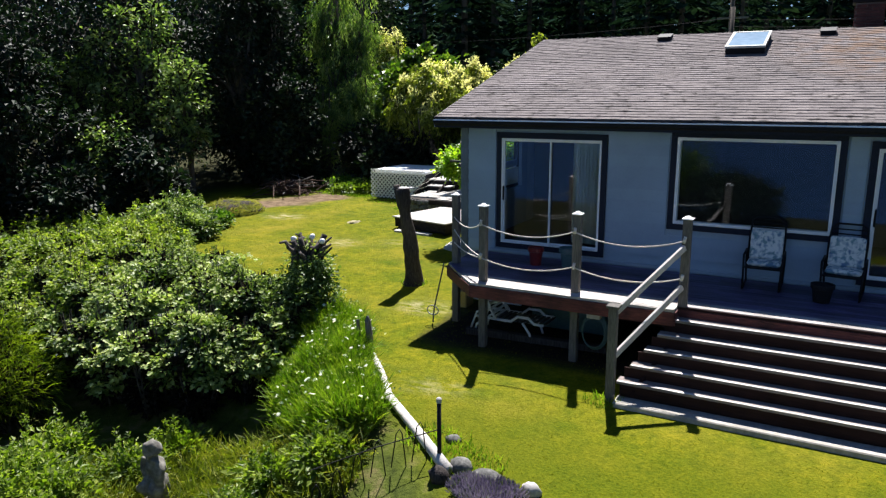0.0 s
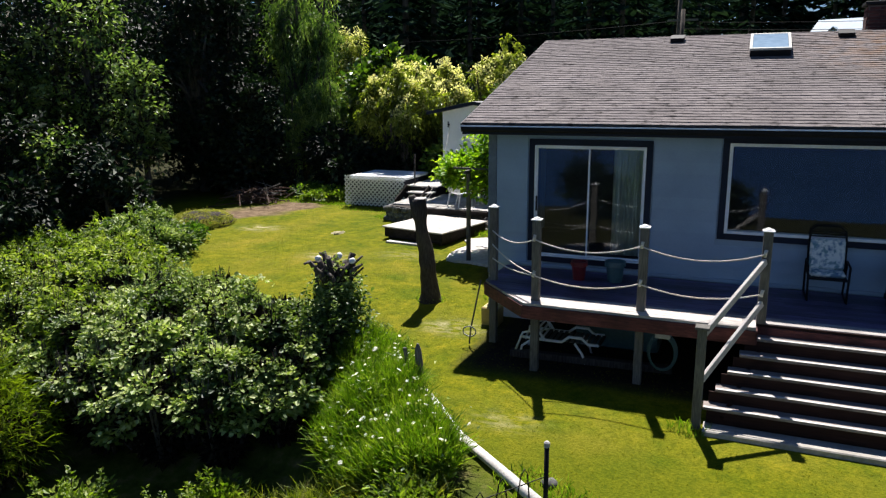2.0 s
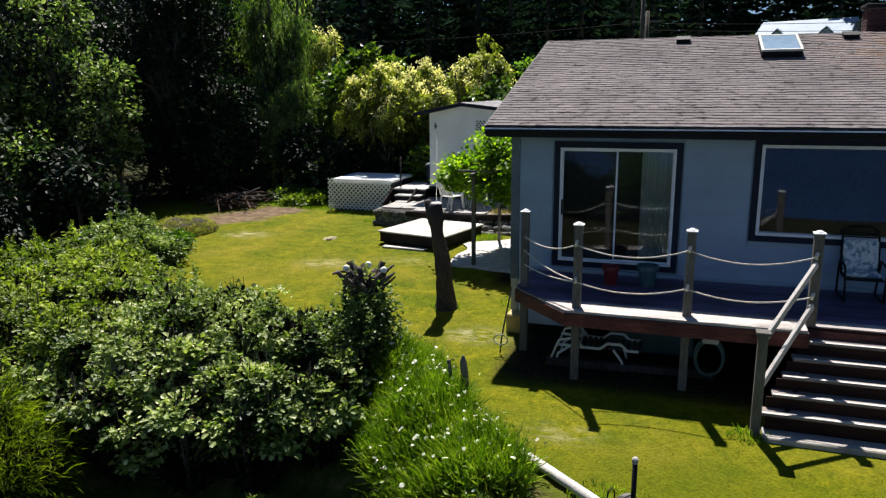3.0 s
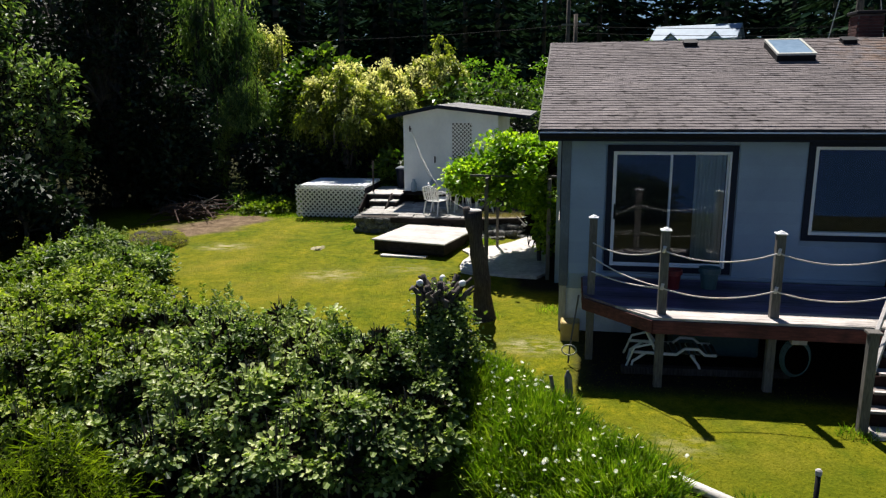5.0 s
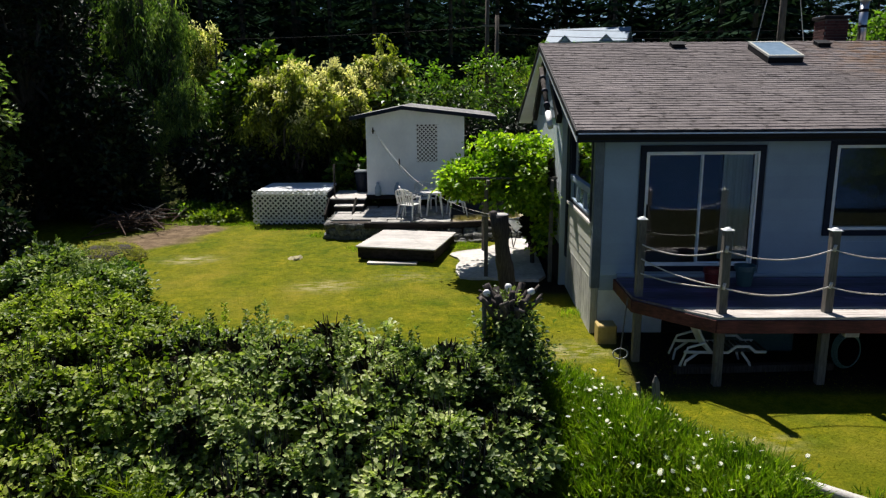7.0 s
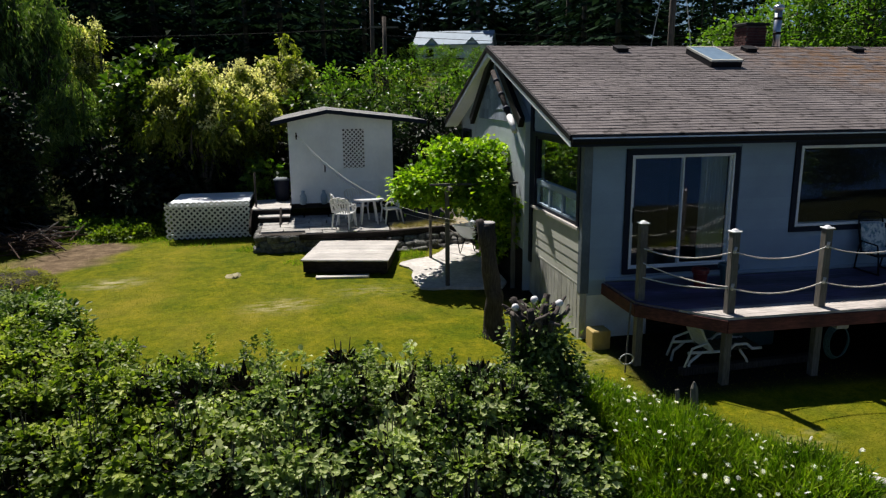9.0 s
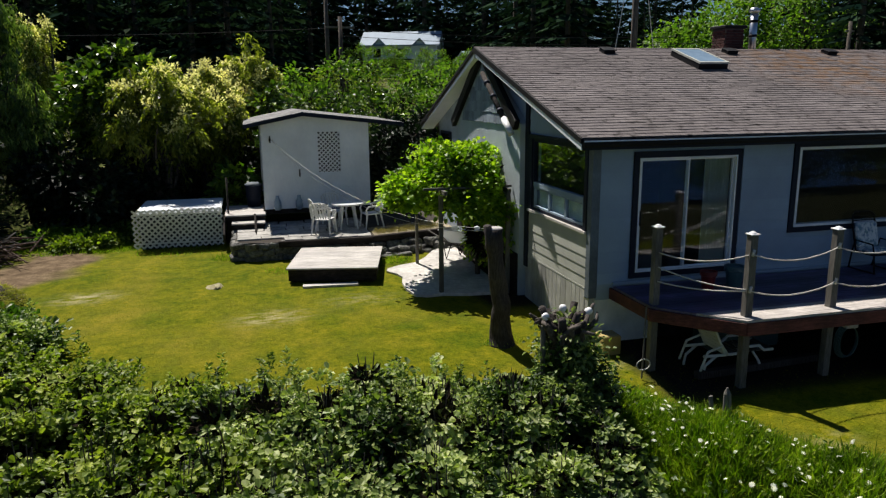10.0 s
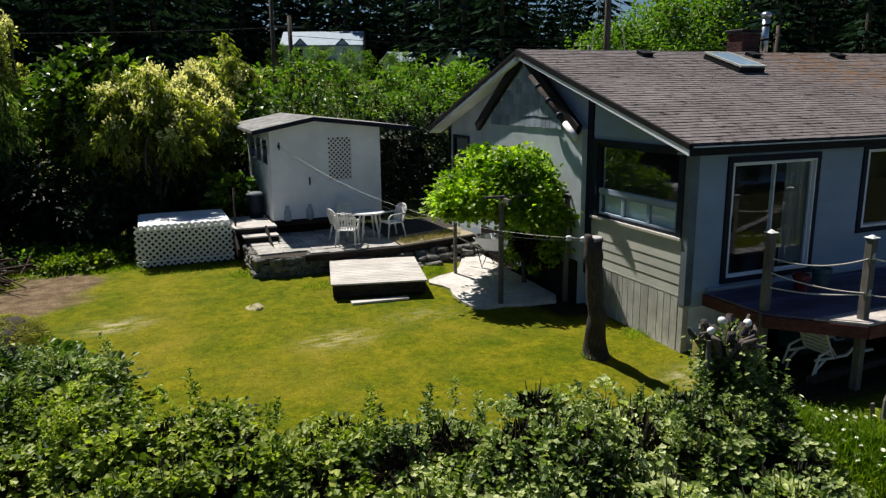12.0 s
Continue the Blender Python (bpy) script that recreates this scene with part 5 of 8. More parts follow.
for i in range(4):
    bm.faces.new((lo[i], lo[(i + 1) % 4], hi[(i + 1) % 4], hi[i]))
bmesh.ops.recalc_face_normals(bm, faces=bm.faces)
bmesh.ops.solidify(bm, geom=bm.faces[:], thickness=0.012)
part("tray", bm, M_WHITE_OLD, barrow, "pale dusty tray")
wheel = part("wheel", tube(bmesh.new(), [(-0.04, 0.62, 0.19), (0.04, 0.62, 0.19)], 0.19, 18), M_BLACK, barrow, "black tyre")
part("hub", tube(bmesh.new(), [(-0.06, 0.62, 0.19), (0.06, 0.62, 0.19)], 0.07, 12), M_METAL, wheel)
for sx in (-1, 1):
    part("handle", tube(bmesh.new(), [(sx * 0.09, 0.64, 0.22), (sx * 0.2, -0.2, 0.38), (sx * 0.27, -0.85, 0.60)], 0.018, 8), M_POST, barrow)
    part("leg", tube(bmesh.new(), [(sx * 0.2, -0.1, 0.38), (sx * 0.22, -0.25, 0.0), (sx * 0.2, -0.4, 0.42)], 0.014, 6), M_BLACK, barrow)

# leaning stump post with the washing line
stump = thing("stump_post", (-8.1, 13.42, h(-8.1, 13.42)), "tall dark dead tree stump with a sawn top", "stump")
bm = bmesh.new()
pts, rad = [], []
for k in range(22):
    f = k / 21
    pts.append((-0.17 * f + 0.03 * math.sin(f * 5), -0.09 * f, -0.1 + 2.25 * f))
    rad.append(0.165 + 0.14 * math.exp(-f * 11) - 0.03 * f + (0.02 if f > 0.85 else 0))
tube(bm, pts, rad, 18)
rough_up(bm, 0.05, 3.5, 2)
part("trunk", bm, M_LOG, stump, smooth=True)
bm = tube(bmesh.new(), [(-0.14, -0.1, 1.45), (-0.26, -0.12, 1.85), (-0.33, -0.13, 2.22)], [0.05, 0.085, 0.075], 10)
part("split_limb", rough_up(bm, 0.03, 5, 4), M_LOG, stump, smooth=True)
part("sawn_top", lathe(bmesh.new(), [(0.125, 2.13), (0.13, 2.17), (0.11, 2.185)], (-0.17, -0.09, 0), 16), M_SILVER_WOOD, stump, "pale sawn face")

line = thing("washing_line", (-9.5, 18.5, 0.35), "pale looped washing line on pulleys", "washing line")
for off in (0.0, -0.10):
    pts = [(-11.7 + 3.4 * k, 23.38 - 9.95 * k, 3.32 - 1.05 * k - 1.35 * 4 * k * (1 - k) * 0.42 + off * 4 * k * (1 - k) + off * 0.3) for k in np.linspace(0, 1, 30)]
    part("cord", tube(bmesh.new(), pts, 0.004, 5), M_ROPE, line, smooth=True, world_space=True)
for p in ((-8.42, 13.9, 2.20), (-8.35, 13.55, 2.24)):
    part("pulley", lathe(bmesh.new(), [(0.02, -0.05), (0.06, -0.03), (0.035, 0.0), (0.06, 0.03), (0.02, 0.05)], p, 12), M_WHITE, line, "white pulley", world_space=True, smooth=True)

# things on the deck
def flower_cloth():
    m, nodes, links, p = material("floral_cushion_cloth")
    a = noise_of(nodes, links, 6, 2)
    b = noise_of(nodes, links, 11, 3)
    col = ramp(nodes, links, a, [(0.12, 0.20, 0.30), (0.62, 0.64, 0.62), (0.70, 0.70, 0.66), (0.25, 0.33, 0.40)], 0.36, 0.64)
    col = mix(nodes, links, "MIX", ramp(nodes, links, b, [(0, 0, 0), (0.9, 0.9, 0.9)], 0.52, 0.60), col, (0.13, 0.24, 0.27))
    links.new(col, p.inputs["Base Color"])
    p.inputs["Roughness"].default_value = 0.9
    return m


M_CLOTH = flower_cloth()


def patio_chair(x, y, deg):
    c = thing("patio_chair", (x, y, FLOOR), "black metal patio chair with a blue floral cushion", "chair", "chairs on the deck", turn=deg)
    for sx in (-1, 1):
        part("side_frame", tube(bmesh.new(), [(sx * 0.27, -0.34, 0.015), (sx * 0.28, -0.3, 0.40), (sx * 0.29, -0.25, 0.60), (sx * 0.29, 0.2, 0.62), (sx * 0.29, 0.26, 0.4), (sx * 0.28, 0.32, 0.015)], 0.017, 8), M_BLACK, c, smooth=True)
        part("runner", tube(bmesh.new(), [(sx * 0.27, -0.36, 0.015), (sx * 0.28, 0.34, 0.015)], 0.015, 6), M_BLACK, c, smooth=True)
    part("back_frame", tube(bmesh.new(), [(-0.26, 0.2, 0.38), (-0.27, 0.33, 0.85), (-0.25, 0.40, 1.10), (-0.17, 0.42, 1.17), (0.17, 0.42, 1.17), (0.25, 0.40, 1.10), (0.27, 0.33, 0.85), (0.26, 0.2, 0.38)], 0.017, 8), M_BLACK, c, smooth=True)
    for z in (1.0, 1.08):
        part("back_bar", tube(bmesh.new(), [(-0.25, 0.37 + (z - 1) * 0.2, z), (0.25, 0.37 + (z - 1) * 0.2, z)], 0.012, 6), M_BLACK, c, smooth=True)
    part("seat_frame", boxes((-0.27, 0.27, -0.27, 0.24, 0.36, 0.385)), M_BLACK, c)
    bm = box(bmesh.new(), -0.25, 0.25, -0.16, 0.2, 0.387, 0.47, 0.03)
    part("seat_cushion", bm, M_CLOTH, c, "blue and white floral cushion")
    bm = box(bmesh.new(), -0.25, 0.25, -0.04, 0.04, 0.0, 0.52, 0.03, pose(0, 0.19, 0.46, -14, 0, 0))
    part("back_cushion", bm, M_CLOTH, c, "blue and white floral cushion")
    return c


for x, y, deg in ((-0.88, 12.5, 0), (0.26, 12.47, -5)):
    patio_chair(x, y, deg).scale = (1.0, 0.9, 0.92)


def pot(x, y, z, r, hh, mat, label):
    p = thing("plant_pot", (x, y, z), label, "plant pot")
    part("pot", lathe(bmesh.new(), [(r * 0.72, 0), (r * 0.9, hh * 0.75), (r * 1.06, hh * 0.78), (r * 1.06, hh), (r * 0.92, hh), (r * 0.9, hh * 0.9)], seg=20), mat, p, smooth=False)
    return p


pot(-4.72, 12.2, FLOOR, 0.14, 0.33, M_TERRACOTTA, "red glazed plant pot on the deck")
pot(-4.12, 12.3, FLOOR, 0.17, 0.36, M_TEAL, "dark blue-green plant pot on the deck")
pot(0.0, 11.95, FLOOR, 0.16, 0.28, M_BLACK, "low dark pot between the chairs")

# under the deck
lounger = thing("sun_lounger", (-4.92, 11.42, h(-4.92, 11.42)), "white resin sun lounger stored under the deck", "sun lounger")
lounger.scale = (0.86, 1, 1)
for sy in (-0.27, 0.27):
    part("side_rail", tube(bmesh.new(), [(-0.62, sy, 0.34), (-0.1, sy, 0.33), (0.2, sy, 0.33), (0.34, sy, 0.43), (0.58, sy, 0.43), (0.70, sy, 0.34), (0.9, sy, 0.34)], 0.026, 8), M_PLASTIC, lounger, smooth=True)
    part("leg", tube(bmesh.new(), [(-0.35, sy, 0.33), (-0.58, sy, 0.18), (-0.62, sy, 0.0)], 0.024, 8), M_PLASTIC, lounger, smooth=True)
    part("leg", tube(bmesh.new(), [(0.45, sy, 0.33), (0.60, sy, 0.16), (0.66, sy, 0.0)], 0.024, 8), M_PLASTIC, lounger, smooth=True)
    part("armrest", tube(bmesh.new(), [(-0.7, sy * 1.1, 0.10), (-0.56, sy * 1.1, 0.42), (-0.25, sy * 1.1, 0.50), (-0.12, sy * 1.1, 0.34)], 0.022, 8), M_PLASTIC, lounger, smooth=True)
for k in range(11):
    x = -0.18 + 0.105 * k
    # Seat slats are a darker grey than the white back slats.
    part("seat_slat", boxes((x, x + 0.07, -0.26, 0.26, 0.33, 0.346), bevel=0.004), M_POST, lounger, "grey slat")
back = part("backrest", tube(bmesh.new(), [(-0.16, -0.27, 0.34), (-0.46, -0.27, 0.86), (-0.49, -0.21, 0.90), (-0.49, 0.21, 0.90), (-0.46, 0.27, 0.86), (-0.16, 0.27, 0.34)], 0.024, 6), M_PLASTIC, lounger)
for k in range(7):
    f = 0.05 + k / 7.2
    part("back_slat", beam(bmesh.new(), (-0.16 - 0.31 * f, -0.26, 0.34 + 0.53 * f), (-0.16 - 0.31 * f, 0.26, 0.34 + 0.53 * f), 0.015, 0.045), M_PLASTIC, back)
hose = thing("hose_coil", (-3.12, 10.70, 0.92), "coiled pale garden hose hung under the deck", "hose")
part("bracket", boxes((-0.11, 0.11, -0.1, 0.1, -0.06, 0.04), (-0.03, 0.03, -0.05, 0.05, 0.0401, 0.05), bevel=0.01), M_CONCRETE, hose)
for k in range(5):
    r = 0.215 + 0.012 * k
    pts = [(r * 0.82 * math.cos(a), 0.02 * k - 0.05, -0.30 + r * 1.15 * math.sin(a)) for a in np.linspace(0, 2 * math.pi, 28)]
    part("hose_loop", tube(bmesh.new(), pts, 0.008, 6, False), M_TEAL, hose, smooth=True)
timber = thing("stored_timber", (-4.3, 11.2, h(-4.3, 11.2)), "long grey timber lying under the deck", "timber", turn=4)
part("bar", boxes((-1.3, 1.3, -0.07, 0.07, 0.0, 0.12), bevel=0.01), M_LOG, timber)
crate = thing("storage_crate", (-4.0, 12.3, h(-4.0, 12.3)), "dark blue storage box under the deck", "box")
part("body", boxes((-0.7, 0.7, -0.3, 0.3, 0.0, 0.5), bevel=0.03), M_TEAL, crate)
part("lid", boxes((-0.73, 0.73, -0.33, 0.33, 0.502, 0.56), bevel=0.02), M_TRIM, crate)
tubp = thing("planter_tub", (-6.42, 12.55, h(-6.42, 12.55)), "yellowed plastic planter by the house corner", "planter")
part("tub", rough_up(boxes((-0.17, 0.17, -0.17, 0.17, -0.02, 0.34), bevel=0.02), 0.012, 6), M_YELLOW, tubp)
mop = thing("landing_net", (-6.32, 11.45, h(-6.32, 11.45)), "old long-handled net leaning on the deck", "net")
part("handle", tube(bmesh.new(), [(-0.12, -0.10, 0.02), (-0.10, -0.08, 0.30), (0.02, 0.1, 1.15)], 0.014, 6), M_POST, mop)
part("hoop", tube(bmesh.new(), [(-0.11 + 0.12 * math.cos(a), -0.12, 0.26 + 0.09 * math.sin(a)) for a in np.linspace(0, 2 * math.pi, 18)], 0.011, 6, False), M_SKIRT, mop)


# ---- plants ----
def round_leaf_arrays(P, D, N, L, W, fold=0.2):
    """Broader leaves with a blunt, rounded outline."""
    D = unit(D)
    S = unit(np.cross(D, N))
    U = np.cross(S, D)
    L, W = np.broadcast_to(L, len(P))[:, None], np.broadcast_to(W, len(P))[:, None]
    a, b = P + D * L * 0.42 + U * W * fold, P + D * L * 0.92 - U * L * 0.04
    V = np.stack([P, a + S * W * 0.5, b + S * W * 0.24, b - S * W * 0.24, a - S * W * 0.5], 1).reshape(-1, 3)
    i = np.arange(len(P))[:, None] * 5
    F = np.concatenate([i + [0, 2, 1], i + [0, 3, 2], i + [0, 4, 3]], 1).reshape(-1, 3)
    return V, F


def leaf_part(name, P, D, N, L, W, mat, parent, label="", fold=0.25, kind="", rounded=False):
    P = P - np.array(top_of(parent).location) if parent else P
    ob = new(name, np_mesh(name, *(round_leaf_arrays if rounded else leaf_arrays)(P, D, N, L, W, fold), mat))
    if parent:
        ob.parent = parent
    return tagged(ob, label, kind=kind)


def lumps(rng, dirs, count, amount, width):
    k = np.zeros(len(dirs))
    for _ in range(count):
        c = unit(rng.normal(size=3))
        k += amount * rng.uniform(0.4, 1.0) * np.exp(-(1 - dirs @ c) / width)
    return k


def crown_leaves(rng, centre, radii, sprigs, per, spread, low=-0.5, lump=0.35, depth=0.35, droop=0.0, up=0.6, gap=0.0, holes=0.3, flat=0.7):
    """Base points, ways and faces of leaves in sprigs over an uneven rounded mass."""
    d = unit(rng.normal(size=(sprigs * 3, 3)))
    d = d[d[:, 2] > low][:sprigs]
    n = len(d)
    r = 0.72 + lumps(rng, d, 12, lump * 1.3, 0.05) + lumps(rng, d, 30, lump * 0.7, 0.012)
    r *= 1 - depth * rng.random(n) ** 1.6
    c = np.array(centre) + d * np.array(radii) * r[:, None]
    if gap:
        q = c * (2 * math.pi / gap)
        open_at = np.sin(q[:, 0] + 1.3 * np.sin(q[:, 2] * 0.7)) + np.sin(q[:, 1] * 1.13 + 1.1 * np.sin(q[:, 0] * 0.6)) + np.sin(q[:, 2] * 1.21 + np.sin(q[:, 1] * 0.8))
        keep = open_at > np.quantile(open_at, holes) if n else []
        c, d, n = c[keep], d[keep], int(np.sum(keep))
    tilt = np.repeat(rng.normal(size=(n, 3)) * 0.34, per, 0)
    c = np.repeat(c, per, 0)
    out = np.repeat(unit(d * [1, 1, 0.8]), per, 0)
    m = len(c)
    away = rng.normal(size=(m, 3)) * [1, 1, flat]
    P = c + away * spread
    P[:, 2] -= droop * np.abs(rng.normal(size=m))
    D = out * 0.4 + unit(away) * 0.7 + rng.normal(size=(m, 3)) * 0.3 + [0, 0, -0.15 - droop * 2]
    N = out * 0.4 + [0, 0, up + 0.2] + tilt + rng.normal(size=(m, 3)) * 0.24
    return P, D, N


def gather(sets):
    return tuple(np.concatenate(a) for a in zip(*sets))


def trunk_part(parent, base, top, r, lobes, rng):
    bm = bmesh.new()
    bx, by, bz = base
    pts = [(bx + 0.12 * math.sin(3 * k), by + 0.1 * math.cos(4 * k), bz - 0.3 + (top - bz + 0.3) * k) for k in np.linspace(0, 1, 7)]
    tube(bm, pts, [r * (1 - 0.7 * k) for k in np.linspace(0, 1, 7)], 9)
    for c in lobes:
        k = rng.uniform(0.25, 0.75)
        a = Vector(pts[int(k * 6)])
        b = Vector(c)
        tube(bm, [a, a.lerp(b, 0.5) + Vector((0, 0, 0.12 * (b - a).length)), b], [r * 0.42, r * 0.27, r * 0.08], 6)
    part("trunk", bm, M_BARK, parent, smooth=True, world_space=True)


def tree(name, x, y, height, radius, mat, label, seed, leaf=(0.13, 0.075), count=22000, lobes=9, start=0.18, blossom=0, droop=0.0, category="tree", spread=0.22, squash=0.8, group="", depth=0.4, per=7, z0=None, gap=0.0, holes=0.3):
    rng = np.random.default_rng(seed)
    z0 = h(x, y) if z0 is None else z0
    ob = thing(name, (x, y, z0), label, category, group)
    cs, rs = [], []
    lobes = int(lobes * 2.2)
    for k in range(lobes):
        f = (k + rng.uniform(0.2, 0.9)) / lobes
        zc = z0 + height * (start + (0.93 - start) * f)
        wide = radius * math.sqrt(max(0.06, 1 - abs(f - 0.42) ** 1.7 * 2.0)) if f > 0.42 else radius * (0.72 + 0.28 * f / 0.42)
        a = k * 2.4 + rng.uniform(-0.7, 0.7)
        off = wide * rng.uniform(0.3, 0.9)
        cs.append((x + off * math.cos(a), y + off * math.sin(a), zc))
        rr = max(0.2 * radius, wide * rng.uniform(0.26, 0.5))
        rs.append((rr * rng.uniform(0.85, 1.25), rr * rng.uniform(0.85, 1.25), rr * squash * rng.uniform(0.7, 1.25)))
    trunk_part(ob, (x, y, z0), z0 + height * 0.8, 0.035 * height * 0.55 + 0.03, cs, rng)
    each = count // lobes // per
    sets = [crown_leaves(rng, c, r, each, per, spread, -0.75, 0.35, depth, droop, gap=gap, holes=holes) for c, r in zip(cs, rs)]
    P, D, N = gather(sets)
    s = rng.uniform(0.6, 1.25, len(P))
    leaf_part("crown", P, D, N, leaf[0] * s, leaf[1] * s, mat, ob)
    shade_twig_part(rng, [(c, tuple(1.0 * v for v in r)) for c, r in zip(cs, rs)], ob, int(count * 0.12), 0.4, 0.06)
    if blossom:
        B = []
        for c, r in zip(cs, rs):
            B.append(crown_leaves(rng, c, tuple(1.05 * v for v in r), blossom // lobes // 24, 12, spread * 0.55, -0.1, 0.35, 0.12, 0.0))
        P, D, N = gather(B)
        top = (P[:, 2] - z0) / height > rng.uniform(0.2, 0.72, len(P) // 12 + 1).repeat(12)[:len(P)]
        P, D, N = P[top], D[top], N[top]
        s = rng.uniform(0.6, 1.2, len(P))
        leaf_part("blossom", P, D, N, 0.14 * s, 0.09 * s, G_BLOSSOM, ob, "clusters of cream blossom")
    return ob


def shade_twig_part(rng, lobes, parent, count, length, width):
    """Dark bare twigs that paint the shade inside a crown; lobes are (centre, radii)."""
    P, D = [], []
    each = max(1, count // len(lobes))
    for c, r in lobes:
        d = unit(rng.normal(size=(each, 3)))
        P.append(np.array(c) + d * np.array(r) * (0.6 * rng.random(each)[:, None] ** 0.5))
        D.append(d + rng.normal(size=(each, 3)) * 0.6 + [0, 0, 0.3])
    P, D = np.concatenate(P), np.concatenate(D)
    keep = P[:, 2] > land(P[:, 0], P[:, 1])
    P, D = P[keep], D[keep]
    leaf_part("twig_mass", P, D, rng.normal(size=P.shape), length * rng.uniform(0.6, 1.4, len(P)), width, G_TWIG, parent, "dark inner twigs standing in for the crown's shade", fold=0.1, kind="stuff")


def cane_leaves(rng, centre, r, top, floor, canes, per):
    """Leaves along arching canes that reach out of a bush."""
    S = []
    for _ in range(canes):
        a, reach = rng.uniform(0, 6.3), r * rng.uniform(0.75, 1.25)
        f = np.linspace(0.45, 1, per) + rng.normal(0, 0.02, per)
        rise = (top - floor) * rng.uniform(0.9, 1.08)
        q = np.stack([centre[0] + math.cos(a) * reach * f ** 1.5, centre[1] + math.sin(a) * reach * f ** 1.5, floor + rise * np.sin(np.pi * (0.15 + 0.52 * f))], 1)
        q += rng.normal(size=q.shape) * 0.035
        out = np.tile([math.cos(a), math.sin(a), -0.2], (per, 1))
        S.append((q, out + rng.normal(size=(per, 3)) * 0.9, rng.normal(size=(per, 3)) * 0.4 + [0, 0, 1]))
    return S


def bush(name, x, y, r, height, mat, label, seed, leaf=(0.085, 0.062), count=9000, lobes=5, category="bush", group="", spread=0.12, per=6, stalks=0, low=-0.25, depth=0.3, canes=0, gap=0.0, holes=0.3, cushions=False):
    rng = np.random.default_rng(seed)
    z0 = h(x, y)
    ob = thing(name, (x, y, z0), label, category, group)
    sets, bm, inner = [], bmesh.new(), []
    for k in range(lobes):
        a, o = k * 2.4 + rng.uniform(-0.4, 0.4), (0.85 if cushions else 0.55) * r * math.sqrt((k + 0.3) / lobes)
        rr = r * (rng.uniform(0.3, 0.5) if cushions else rng.uniform(0.55, 0.8))
        zc = z0 + height * rng.uniform(0.35, 0.5)
        if cushions:
            zc = z0 + (height - rr * 0.75) * (1 - 0.75 * rng.random() * (o / r) ** 0.7)
        c = (x + o * math.cos(a), y + o * math.sin(a), zc)
        tall = rr * rng.uniform(0.65, 0.95) if cushions else (height + z0 - zc) * rng.uniform(0.8, 1.2)
        sets.append(crown_leaves(rng, c, (rr, rr, tall), count // lobes // per, per, spread, low, 0.35, depth, gap=gap, holes=holes, flat=0.3 if cushions else 0.7, up=0.9 if cushions else 0.6))
        inner.append((c, (rr, rr, tall)))
        for j in range(4):
            t = rng.uniform(-0.5, 0.5, 2) * rr
            tube(bm, [(x + o * 0.4 * math.cos(a), y + o * 0.4 * math.sin(a), z0 - 0.1), (c[0] + t[0] * 0.6, c[1] + t[1] * 0.6, zc), (c[0] + t[0], c[1] + t[1], zc + 0.3 * height)], [0.016, 0.011, 0.005], 5)
    part("stem", bm, M_BARK, ob, world_space=True)
    if canes:
        sets += cane_leaves(rng, (x, y), r * 1.05, z0 + height, z0, canes, 34)
    P, D, N = gather(sets)
    keep = P[:, 2] > land(P[:, 0], P[:, 1]) + 0.02
    P, D, N = P[keep], D[keep], N[keep]
    s = rng.uniform(0.55, 1.3, len(P))
    leaf_part("foliage", P, D, N, leaf[0] * s, leaf[1] * s, mat, ob, rounded=leaf[1] > 0.07)
    if category != "plant":
        core = [((x, y, z0 + 0.3 * height), (r, r, 0.6 * height))] * len(inner) if cushions else []
        shade_twig_part(rng, inner + core, ob, int(count * (0.22 if cushions else 0.15)), 0.17, 0.07 if cushions else 0.05)
    if stalks:
        S = []
        for _ in range(stalks):
            a, o = rng.uniform(0, 6.3), r * math.sqrt(rng.random()) * 0.9
            bx, by = x + o * math.cos(a), y + o * math.sin(a)
            base = height * rng.uniform(0.7, 0.85)
            tall = rng.uniform(0.22, 0.55)
            n = 60
            f = rng.random(n)
            thick = 0.055 * (1.15 - f)
            q = np.stack([bx + rng.normal(0, 1, n) * thick, by + rng.normal(0, 1, n) * thick, z0 + base + tall * f], 1)
            S.append((q, np.stack([rng.normal(size=n), rng.normal(size=n), rng.uniform(0.1, 1.0, n)], 1), rng.normal(size=(n, 3)) + [0, 0, 0.5]))
        P, D, N = gather(S)
        leaf_part("flower_spike", P, D, N, rng.uniform(0.04, 0.085, len(P)), 0.034, mat, ob, "thin upright spikes", kind="stuff")
    return ob


